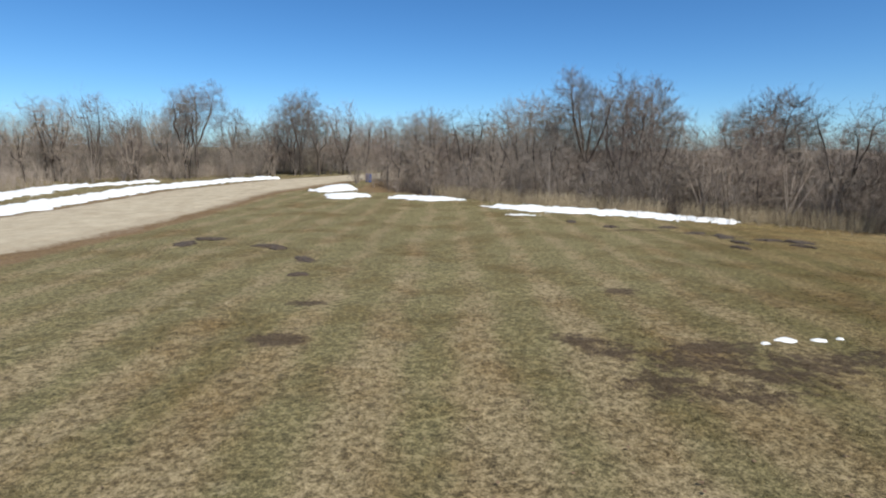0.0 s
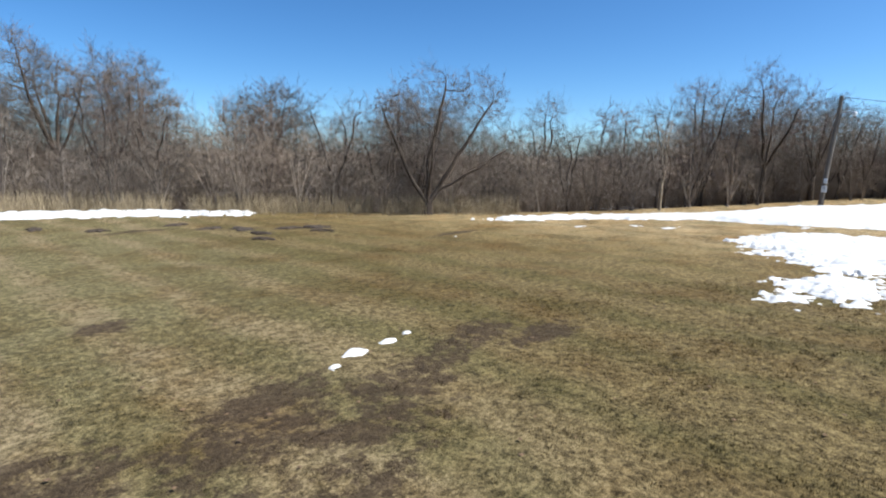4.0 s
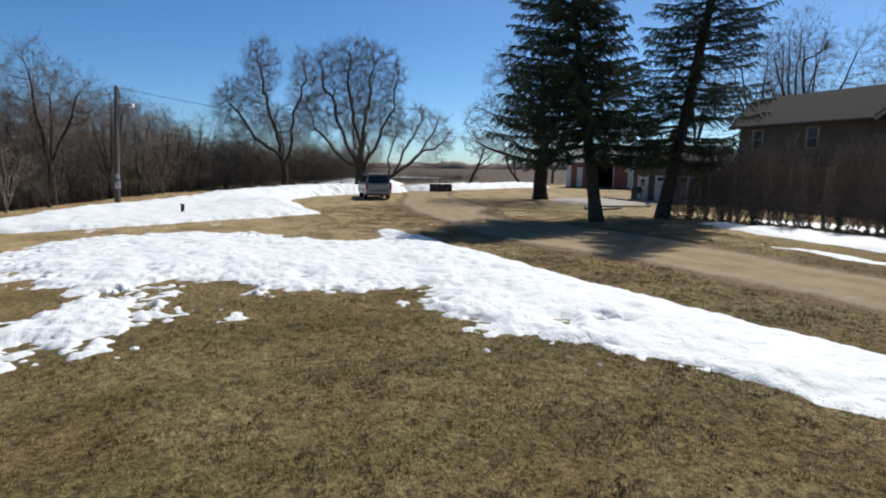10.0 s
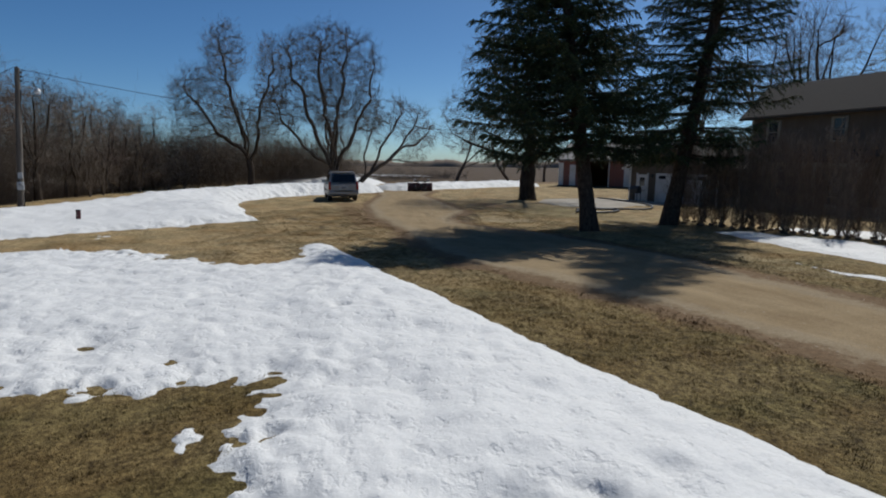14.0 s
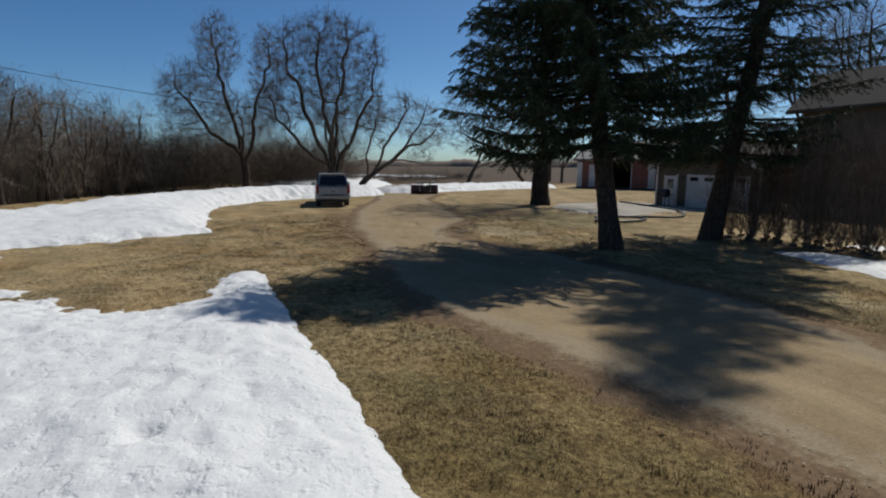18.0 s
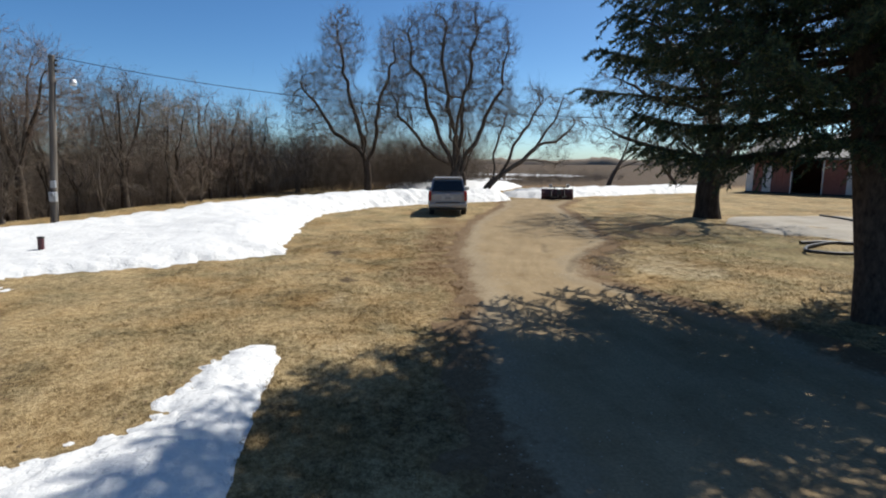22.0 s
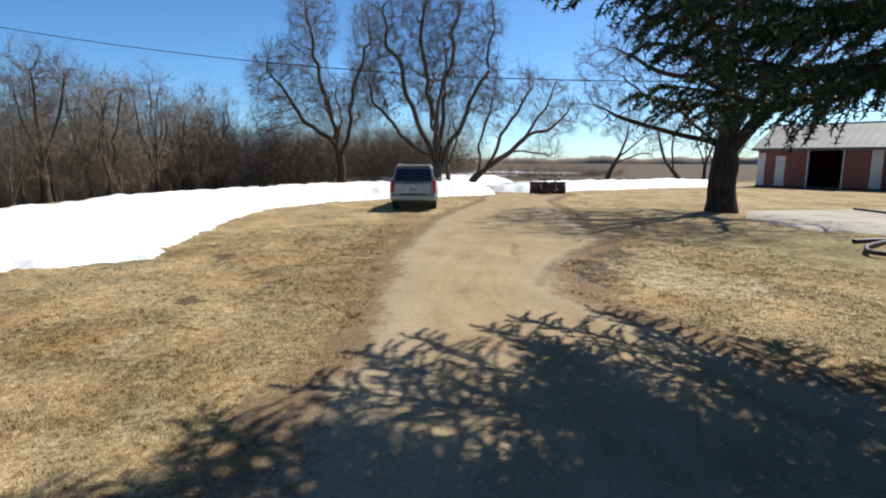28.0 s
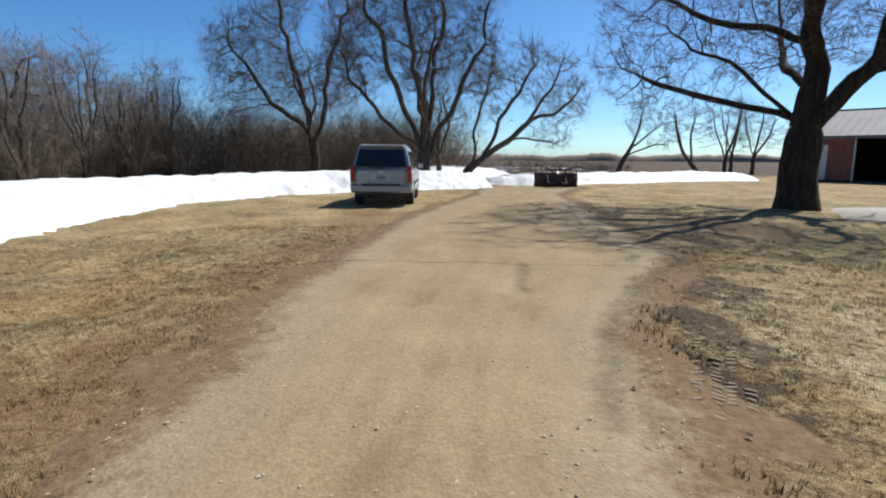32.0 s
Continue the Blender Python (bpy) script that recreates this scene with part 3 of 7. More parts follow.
road = sheet("road", road_sd, (-31, -90, 32, 130), 0.5, lambda d, x, y: np.clip(d * 0.10, -0.15, 0.16) + 0.012 * wobble(x, y, 3.0, 3, 1), ROAD, "pale tan gravel road beside the lawn",
             maps={"edge": lambda d, x, y: 1 - smooth(d, 0.0, 1.5), "rut": lambda d, x, y: 0.0 * x, "lane": lambda d, x, y: d, "run": lambda d, x, y: y})
pad = sheet("pavement", lambda x, y: inside(PAD, x, y) + 0.08 * wobble(x, y, 2, 3, 6), (37, -31, 50, -13), 0.2, lambda d, x, y: np.clip(d * 0.3, -0.1, 0.04), CONCRETE, "weathered concrete apron before the garage")


# ---- snow ----
def tame(x, y):
    """The yard patch ends in a clean ploughed edge along the driveway, ragged elsewhere."""
    return np.where((x > 5) & (x < 30), 0.12 + 0.88 * smooth(y, -2.6, -1.0) + 0.8 * smooth(y, 0.8, 3.5), 1.0)


def snow(poly, step, depth, ragged, name, label, seed, soft=0.5, lumps=0.04, dirt=0.25, holes=(), ridge=None):
    xs, ys = [p[0] for p in poly], [p[1] for p in poly]

    def sd(x, y):
        d = inside(poly, x, y) + ragged * tame(x, y) * (wobble(x, y, 1.7, 3, seed) + 0.5 * wobble(x, y, 0.45, 2, seed + 7) + 0.45 * lumpy(x, y, 0.30) + 0.55 * lumpy(x * 0.8, y, 0.15) + 0.35 * lumpy(x, y, 0.08))
        lace = np.maximum(lumpy(x * 0.7, y + seed, 0.24) + 0.6 * lumpy(x, y, 0.11) - 0.30, 0)
        d = d - ragged * 3.4 * tame(x, y) * lace * np.exp(-np.maximum(d, 0) / 0.55)
        for hx, hy, hr in holes:
            d = np.minimum(d, (np.hypot(x - hx, (y - hy) * 1.1) - 0.95 * hr * (1 + 0.8 * wobble(x, y, 0.3, 3, seed))) * 3.0)
        return d

    def lift(d, x, y):
        slope = soft * (0.35 + 0.65 * np.clip(tame(x, y), 0, 1))
        h = depth * (1 - np.exp(-np.maximum(d, 0) / slope)) + np.minimum(d, 0) * 0.25 - 0.012 + relief(x, y)
        h = h + np.clip(d / 0.5, 0, 1) * lumps * (0.9 * lumpy(x + seed, y, 0.62) + 0.55 * lumpy(x, y + seed, 0.27) + 0.3 * lumpy(x, y, 0.13) + 0.5 * wobble(x, y, 3.7, 2, seed + 9))
        pits = np.maximum(lumpy(x, y - seed, 0.34) - 0.25, 0) * np.clip(wobble(x, y, 4.0, 2, seed + 6) + 0.7, 0, 1)
        h = h - 1.9 * lumps * pits * np.clip(d / 0.3, 0, 1)
        if ridge:
            h = h + np.clip(d / 1.5, 0, 1) * ridge(x, y)
        return h

    def stained(d, x, y):
        return dirt * (1 - smooth(d, 0.0, 0.7)) + 0.02 * d

    ob = sheet(name, sd, (min(xs) - 1, min(ys) - 1, max(xs) + 1, max(ys) + 1), step, lift, SNOW, label, "stuff", {"dirt": stained})
    ob["category"] = "snow"
    return ob


def bank_ridge(x, y):
    crest = [(33, 14.6), (38, 11.0), (43.5, 7.2), (47, 4.4), (52.5, 1.6), (57.5, -2.8), (60.5, -8.5), (61.4, -12.5)]
    rise = 0.30 * smooth(x, 31, 40) + 0.30 * smooth(x, 42, 50)
    return rise * np.exp(-(along(crest, x, y) / 2.4) ** 2) * (1 + 0.14 * wobble(x, y, 5.3, 3, 21)) + 0.42 * np.exp(-((x - 41.5) ** 2 + (y - 0.6) ** 2) / 14)


snow(SNOW_YARD, 0.05, 0.17, 0.20, "snow_patch", "melting white snow patch with a ragged edge on the lawn", 1, 0.85, 0.036, 0.3, holes=((13.85, -2.05, 0.11), (13.51, -2.2, 0.05), (14.15, -1.55, 0.06), (14.0, -1.42, 0.05), (14.2, -1.40, 0.04), (13.81, -1.16, 0.05), (14.5, 0.0, 0.07), (14.6, -0.1, 0.05), (13.66, -0.76, 0.03), (15.8, -0.02, 0.06), (15.8, 0.2, 0.05), (18.3, 0.9, 0.07), (19.2, 2.0, 0.09), (17.6, 1.6, 0.12), (17.2, 5.0, 0.25), (15.6, 6.2, 0.2), (18.6, 5.6, 0.3)))
snow(SNOW_BANK, 0.15, 0.30, 0.16, "snow_bank", "ploughed white snow bank along the yard's edge", 4, 0.5, 0.030, 0.4, ridge=bank_ridge)
snow(SNOW_EAST, 0.25, 0.62, 0.25, "snow_bank", "low white snow bank beyond the yard", 8, 0.7, 0.10, 0.45)
snow(SNOW_FIELD, 0.5, 0.95, 0.4, "snow_bank", "white snow drift under the trees", 10, 2.2, 0.12, 0.3)
snow(SNOW_HEDGE, 0.18, 0.14, 0.3, "snow_strip", "shaded snow strip lying before the hedge", 13, 0.4, 0.04, 0.35)
snow(SNOW_STRIP, 0.12, 0.05, 0.25, "snow_strip", "thin snow remnant beside the driveway", 16, 0.3, 0.02, 0.5)
snow(SNOW_BEHIND, 0.25, 0.12, 0.4, "snow_strip", "snow lying behind the hedge stems", 18, 0.4, 0.04, 0.3)
for n, (poly, dep) in enumerate(((SNOW_NORTH, 0.25), (SNOW_NORTH_2, 0.25), (SNOW_NORTH_3, 0.3), (SNOW_NORTH_4, 0.35))):
    snow(poly, 0.25, dep, 0.3, "snow_patch", "low white snow patch at the lawn's far edge", 20 + 3 * n, 0.5, 0.05, 0.25)
snow(SNOW_VERGE, 0.4, 0.3, 1.0, "snow_bank", "thin broken snow streak beyond the gravel road", 36, 0.6, 0.08, 0.5)
snow(SNOW_ROAD, 0.3, 0.40, 0.7, "snow_bank", "broken white snow bank beside the gravel road", 33, 0.6, 0.10, 0.4)
snow([(45.5, 27.5), (47.5, 23.6), (53.5, 22.2), (55, 25)], 0.4, 0.25, 0.5, "snow_patch", "thin snow lying under the trees beyond the lawn", 41, 0.6, 0.05, 0.5)
snow([(33, 33), (36, 30), (40, 30), (40, 33)], 0.4, 0.2, 0.5, "snow_patch", "thin snow lying under the trees beyond the lawn", 44, 0.6, 0.05, 0.5)
snow([(150, -52), (170, -30), (176, 0), (186, 4), (184, -34), (164, -58)], 2.0, 0.3, 2.0, "snow_patch", "long snow streak lying on the far field", 45, 1.5, 0.05, 0.3)
snow([(112, -24), (120, -16), (130, -20), (124, -30)], 1.2, 0.3, 1.2, "snow_patch", "long snow streak lying on the far field", 47, 1.5, 0.05, 0.3)
SNOWBITS = [(6.62, 10.12, 0.27, 0.075), (7.3, 10.22, 0.13, 0.055), (6.1, 9.85, 0.14, 0.055), (6.95, 9.98, 0.17, 0.05), (7.75, 10.35, 0.07, 0.045), (17.6, 17.7, 0.3, 0.18), (26.3, 14.6, 0.5, 0.25), (27.0, 13.0, 0.8, 0.25), (24.0, 16.0, 0.4, 0.2), (21.4, 8.6, 0.7, 0.3), (4.4, 34.0, 1.2, 0.5),
            (13.6, 6.0, 0.16, 0.1), (16.7, 3.7, 0.45, 0.14), (16.1, 3.5, 0.2, 0.12), (13.3, 0.3, 0.08, 0.05), (12.3, -0.8, 0.06, 0.04), (32.4, 4.2, 0.6, 0.3), (31.6, 8.6, 0.7, 0.3)]
for n, (cx, cy, rx, ry) in enumerate(SNOWBITS):
    ring = [(cx + rx * math.cos(a), cy + ry * math.sin(a)) for a in np.linspace(0, 2 * math.pi, 14, endpoint=False)]
    tiny = ry < 0.08
    snow(ring, min(0.05, ry / 3), 0.055 if tiny else 0.03, (0.02 if tiny else 0.075) + 0.20 * min(ry, 0.3), "snow_scrap", "small scrap of melting snow on the turf", 3 * n + 2, 0.03 if tiny else 0.15, 0.01, 0.2)


# ---- trees ----
def tubes(groups):
    """Tubes round many polylines: a list of (points b x k x 3, radii b x k, sides)."""
    verts, faces, base = [], [], 0
    for pts, rad, sides in groups:
        pts, rad = np.asarray(pts), np.asarray(rad)
        b, k, _ = pts.shape
        tan = np.gradient(pts, axis=1)
        tan /= np.linalg.norm(tan, axis=2, keepdims=True) + 1e-9
        ref = np.where(np.abs(tan[:, :1, 2:3]) > 0.8, np.array([[[1.0, 0.2, 0]]]), np.array([[[0.1, 0, 1.0]]]))
        u = np.cross(tan, ref)
        u /= np.linalg.norm(u, axis=2, keepdims=True) + 1e-9
        v = np.cross(tan, u)
        ang = np.linspace(0, 2 * math.pi, sides, endpoint=False)
        ring = pts[:, :, None] + rad[:, :, None, None] * (u[:, :, None] * np.cos(ang)[:, None] + v[:, :, None] * np.sin(ang)[:, None])
        idx = base + np.arange(b * k * sides).reshape(b, k, sides)
        nxt = np.roll(idx, -1, axis=2)
        faces.append(np.stack([idx[:, :-1], nxt[:, :-1], nxt[:, 1:], idx[:, 1:]], -1).reshape(-1, 4))
        verts.append(ring.reshape(-1, 3))
        base += b * k * sides
    return np.concatenate(verts), np.concatenate(faces)


def offshoots(rng, pts, rad, per, length, off, first=0.15, lift=0.1):
    """Side shoots from many polylines at once: roots, directions scaled to length, root radii."""
    b, k, _ = pts.shape
    f = rng.uniform(first, 0.99, (b, per)) * (k - 1)
    i = np.minimum(f.astype(int), k - 2)
    rows = np.arange(b)[:, None]
    root = pts[rows, i] + (pts[rows, i + 1] - pts[rows, i]) * (f - i)[..., None]
    way = pts[rows, i + 1] - pts[rows, i]
    way = way / (np.linalg.norm(way, axis=2, keepdims=True) + 1e-9)
    side = np.cross(way, rng.normal(0, 1, way.shape))
    side /= np.linalg.norm(side, axis=2, keepdims=True) + 1e-9
    a = np.radians(off) * rng.uniform(0.5, 1.35, (b, per))[..., None]
    d = way * np.cos(a) + side * np.sin(a) + np.array([0, 0, lift])
    ln = length * rng.uniform(0.45, 1.25, (b, per)) * (1.15 - 0.5 * f / (k - 1))
    return root.reshape(-1, 3), (d * ln[..., None]).reshape(-1, 3), rad[rows, i].reshape(-1)


def slivers(rng, root, way, wide):
    """The finest twigs: one slim tapering blade each."""
    w = np.cross(way, rng.normal(0, 1, way.shape))
    w /= np.linalg.norm(w, axis=1, keepdims=True) + 1e-9
    bent = way + rng.normal(0, 0.10, way.shape) * np.linalg.norm(way, axis=1, keepdims=True)
    verts = np.stack([root - w * wide / 2, root + w * wide / 2, root + bent], 1).reshape(-1, 3)
    return verts, np.arange(len(verts)).reshape(-1, 3)


def as_tris(verts, quads, more=None):
    tri = np.concatenate([quads[:, [0, 1, 2]], quads[:, [0, 2, 3]]])
    if more is not None:
        tri = np.concatenate([tri, more[1] + len(verts)])
        verts = np.concatenate([verts, more[0]])
    return verts, tri


def crooked(rng, points, wander):
    """A bent polyline through chosen points, one node about every 0.4 m."""
    pts = [np.array(points[0], dtype=float)]
    for p, q in zip(points, points[1:]):
        p, q = np.array(p, dtype=float), np.array(q, dtype=float)
        n = max(1, int(np.linalg.norm(q - p) / 0.4))
        pts += [p + (q - p) * (k / n) + (rng.normal(0, wander, 3) if k < n else 0) for k in range(1, n + 1)]
    return pts


def grown_tree(seed, radius, skeleton, blobs, count, step=0.4, kill=0.55, tip=0.008, shoots=2, shoot=0.9, twigs=6, spray=0.5, slim=0.011, up=0.16, wander=0.09, floor=0.6, bend=0.20, gap_size=0.8):
    """A leafless tree that grows into the air it has: chosen stems, then branches that reach for points strewn in its crown.
    skeleton: lists of points, the first one the trunk; blobs: the crown's lobes as (x, y, z, rx, ry, rz)."""
    rng = np.random.RandomState(seed)
    nodes, parent = [], []
    lines = []
    for line in skeleton:
        pts = crooked(rng, line, wander if nodes else wander * 0.25)
        for _ in range(2):
            pts[1:-1] = [(p + 2 * q + r) / 4 for p, q, r in zip(pts, pts[1:], pts[2:])]
        if nodes:
            d = np.linalg.norm(np.array(nodes) - pts[0], axis=1)
            last, pts = int(np.argmin(d)), pts[1:]
        else:
            last = -1
        chain = [last] if last >= 0 else []
        for p in pts:
            nodes.append(p)
            parent.append(last)
            last = len(nodes) - 1
            chain.append(last)
        lines.append(chain)
    framed = len(nodes)
    size = np.array([b[3] * b[4] * b[5] for b in blobs])
    share = np.maximum(4, (count * size / size.sum()).astype(int))
    aims = []
    for (x, y, z, rx, ry, rz), n in zip(blobs, share):
        u = rng.normal(0, 1, (n, 3))
        u *= (rng.uniform(0, 1, (n, 1)) ** 0.42) / np.linalg.norm(u, axis=1, keepdims=True)
        aims.append(np.array([x, y, z]) + u * np.array([rx, ry, rz]))
    aims = np.concatenate(aims)
    aims = aims[aims[:, 2] > floor]
    for c in aims[rng.choice(len(aims), 16, replace=False)]:
        aims = aims[np.linalg.norm((aims - c) / np.array([1, 1, 0.8]), axis=1) > gap_size * rng.uniform(0.5, 1.2)]
    nodes = np.array(nodes)
    parent = np.array(parent)
    gap = np.linalg.norm(aims[:, None] - nodes[None], axis=2)
    near, dist = gap.argmin(1), gap.min(1)
    for _ in range(90):
        alive = dist > kill
        aims, near, dist = aims[alive], near[alive], dist[alive]
        if not len(aims):
            break
        pull = aims - nodes[near]
        pull /= np.linalg.norm(pull, axis=1, keepdims=True)
        who, inv = np.unique(near, return_inverse=True)
        d = np.zeros((len(who), 3))
        np.add.at(d, inv, pull)
        d /= np.linalg.norm(d, axis=1, keepdims=True) + 1e-9
        d += rng.normal(0, bend, d.shape) + np.array([0, 0, up])
        d /= np.linalg.norm(d, axis=1, keepdims=True)
        fresh_ = nodes[who] + d * step
        base = len(nodes)
        nodes = np.concatenate([nodes, fresh_])
        parent = np.concatenate([parent, who])
        gap = np.linalg.norm(aims[:, None] - fresh_[None], axis=2)
        k = gap.argmin(1)
        best = gap[np.arange(len(aims)), k]
        closer = best < dist
        near, dist = np.where(closer, base + k, near), np.where(closer, best, dist)
    n = len(nodes)
    kids = np.bincount(parent[parent >= 0], minlength=n)
    tips = (kids == 0).astype(float)
    for i in range(n - 1, 0, -1):
        if parent[i] >= 0:
            tips[parent[i]] += tips[i]
    rad = tip * tips ** (math.log(radius / tip) / math.log(tips[0]))
    trunk = np.array(lines[0])
    rad[trunk] *= 1 + 0.40 * np.exp(-np.maximum(nodes[trunk, 2] + 0.1, 0) / 0.40)
    child = np.arange(n)[parent >= 0]
    up_ = parent[child]
    seg = np.stack([nodes[up_], nodes[child]], 1)
    rr = np.stack([np.minimum(rad[up_], rad[child] * 1.3), rad[child]], 1)
    loose = child >= framed
    mid, small = loose & (rad[child] > 2.4 * tip), loose & (rad[child] <= 2.4 * tip)
    stout = [(nodes[c][None], np.concatenate([[min(rad[c[0]], rad[c[1]] * 1.25)], rad[c[1:]]])[None], 11 if k == 0 else 8) for k, c in enumerate(lines)]
    wood = as_tris(*tubes(stout + [(seg[mid], rr[mid], 5)] if mid.any() else stout))
    # shoots off the thin wood, and twigs off the shoots
    lean_ = rad[child] < 3.2 * tip
    root, way, _ = offshoots(rng, seg[lean_], rr[lean_], shoots, shoot, 46, 0.0, up)
    half = root + way * 0.5 + rng.normal(0, 0.07, root.shape) * np.linalg.norm(way, axis=1, keepdims=True)
    long_ = np.stack([root, half, root + way + np.array([0, 0, 0.05])], 1)
    srad = np.tile(np.array([0.8, 0.6, 0.3]) * min(tip, 0.0085), (len(long_), 1))
    r1, w1, _ = offshoots(rng, long_, srad, twigs, spray, 42, 0.1, up)
    r2, w2, _ = offshoots(rng, seg[lean_], rr[lean_], twigs // 2, spray, 50, 0.0, up)
    fine = slivers(rng, np.concatenate([r1, r2]), np.concatenate([w1, w2]), slim)
    return wood, as_tris(*tubes([(seg[small], rr[small], 3), (long_, srad, 3)]), fine)


def free_tree(seed, height, radius, wide, lean=(0.0, 0.0), fork=0.3, stems=3, count=900, low=0.30, **more):
    """A grown tree of no chosen shape: a few rising stems and an uneven crown of several lobes."""
    rng = np.random.RandomState(seed + 5000)
    f = np.array([lean[0] * height * fork, lean[1] * height * fork, height * fork])
    skeleton, blobs = [[(0, 0, -0.2), tuple(f)]], []
    turn = rng.uniform(0, 6.28)
    for k in range(stems):
        a = turn + 6.283 * k / stems + rng.uniform(-0.5, 0.5)
        h = height * rng.uniform(0.72, 0.90) if k else height * 0.88
        r = wide * rng.uniform(0.25, 0.62)
        top = np.array([lean[0] * h + r * math.cos(a), lean[1] * h + r * math.sin(a), h])
        m = f + (top - f) * 0.5 + np.array([math.cos(a), math.sin(a), 0]) * r * 0.28
        skeleton.append([tuple(f * rng.uniform(0.7, 1.0)), tuple(m), tuple(top - np.array([0, 0, height * 0.1]))])
        s = rng.uniform(0.75, 1.1)
        blobs.append((top[0], top[1], h - 0.16 * height, wide * 0.5 * s, wide * 0.5 * s, height * 0.24 * s))
        blobs.append((m[0] + 0.3 * wide * math.cos(a), m[1] + 0.3 * wide * math.sin(a), height * rng.uniform(low + 0.1, 0.58), wide * 0.52 * s, wide * 0.52 * s, height * 0.18))
    return grown_tree(seed, radius, skeleton, blobs, count, floor=height * low * 0.5, **more)


def tree_thing(name, made, bark, twigs, place, turn, label, category="tree", group="", size=1.0):
    root = new(name)
    wood = new("trunk", fast_mesh("trunk", *made[0], bark))
    crown = new("crown", fast_mesh("crown", *made[1], twigs))
    wood.parent = crown.parent = root
    x, y = place
    root.matrix_basis = pose(x, y, float(ground_z(x, y)), 0, 0, turn) @ Matrix.Diagonal((size, size, size, 1))
    return tagged(root, label, category, group)


def copy_tree(ob, x, y, turn, size, height=None):
    c = copy_thing(ob, pose(x, y, float(ground_z(x, y)), 0, 0, turn))
    c.scale = (size, size, size if height is None else height)
    c.rotation_euler.x, c.rotation_euler.y = radians(7 * math.sin(3.1 * x + y)), radians(7 * math.cos(2.3 * y - x))
    return c


# big cottonwoods behind the parked car
COTTON = dict(step=0.40, kill=0.52, tip=0.015, shoots=3, shoot=1.15, twigs=6, spray=0.60, slim=0.012, up=0.20, wander=0.32, bend=0.18, gap_size=1.3)
tree_thing("cottonwood_tree", grown_tree(11, 0.34, [
    [(0, 0, -0.3), (0.1, -0.1, 1.6), (0, 0.1, 3.0)], [(0, 0.1, 3.0), (0.2, 2.0, 4.8), (0, 4.0, 6.9), (0.2, 5.2, 9.2), (0.4, 5.8, 10.6)], [(0, 0.1, 3.0), (0.4, 0.7, 5.5), (0, 1.7, 9.0), (-0.3, 2.2, 12.4), (0, 2.5, 15.0)],
    [(0, 0.1, 2.6), (-0.3, -1.0, 5.4), (0.2, -1.3, 8.6), (-0.2, -2.3, 11.6), (0, -2.6, 14.2)], [(0, 0.1, 2.9), (-1.4, 0.4, 5.2), (-2.8, 1.2, 8.4)], [(0, 0.1, 2.9), (1.6, -0.2, 5.6), (3.0, 0.6, 9.4)]],
    [(0, 4.4, 8.6, 3.6, 3.4, 3.6), (0, 2.1, 13.2, 3.4, 2.2, 3.4), (0, -2.4, 11.4, 3.2, 1.9, 4.4), (0, 0.5, 6.8, 4.0, 4.2, 2.4), (0, 5.4, 5.4, 2.0, 2.2, 1.8)], 3600, **COTTON),
    BARK_DARK, TWIG_BROWN, (73.0, -2.4), 0, "tall bare cottonwood with dark forked trunk", "tree", "big bare trees")
tree_thing("cottonwood_tree", grown_tree(23, 0.46, [
    [(0, 0, -0.3), (0.1, 0.1, 1.0), (0, 0, 2.0)], [(0, 0, 1.8), (0.2, 1.4, 5.0), (0, 2.8, 8.6), (0.1, 3.8, 12.0), (0, 4.2, 13.6)], [(0, 0, 2.0), (-0.5, 0.5, 6.2), (-0.2, 1.1, 10.4), (0, 1.2, 15.0)],
    [(0, 0, 1.8), (0.5, -0.7, 6.0), (0.2, -1.2, 10.2), (0, -1.6, 14.8)], [(0, 0, 1.6), (0.1, -1.9, 4.8), (-0.2, -3.2, 8.4), (0, -4.3, 11.6), (0, -4.6, 13.0)], [(0, 0, 1.9), (0.1, 2.4, 4.0), (0, 4.8, 6.4), (0, 5.8, 8.6)],
    [(0, 0, 2.0), (-1.8, 0.2, 5.6), (-3.2, -0.4, 9.6)], [(0, 0, 2.0), (2.0, 0.4, 6.0), (3.4, 0, 10.0)]],
    [(0, 2.8, 12.4, 3.6, 2.8, 3.6), (0, -2.6, 12.4, 3.6, 2.8, 3.4), (0, 0, 13.8, 4.0, 3.2, 2.8), (0, 4.4, 8.0, 3.4, 2.6, 2.8), (0, -3.6, 8.2, 3.2, 2.4, 2.8), (0, 0, 9.0, 4.6, 3.6, 3.6)], 4400, **COTTON),
    BARK_DARK, TWIG_BROWN, (69.0, -10.4), 0, "wide bare cottonwood with several dark stems", "tree", "big bare trees")
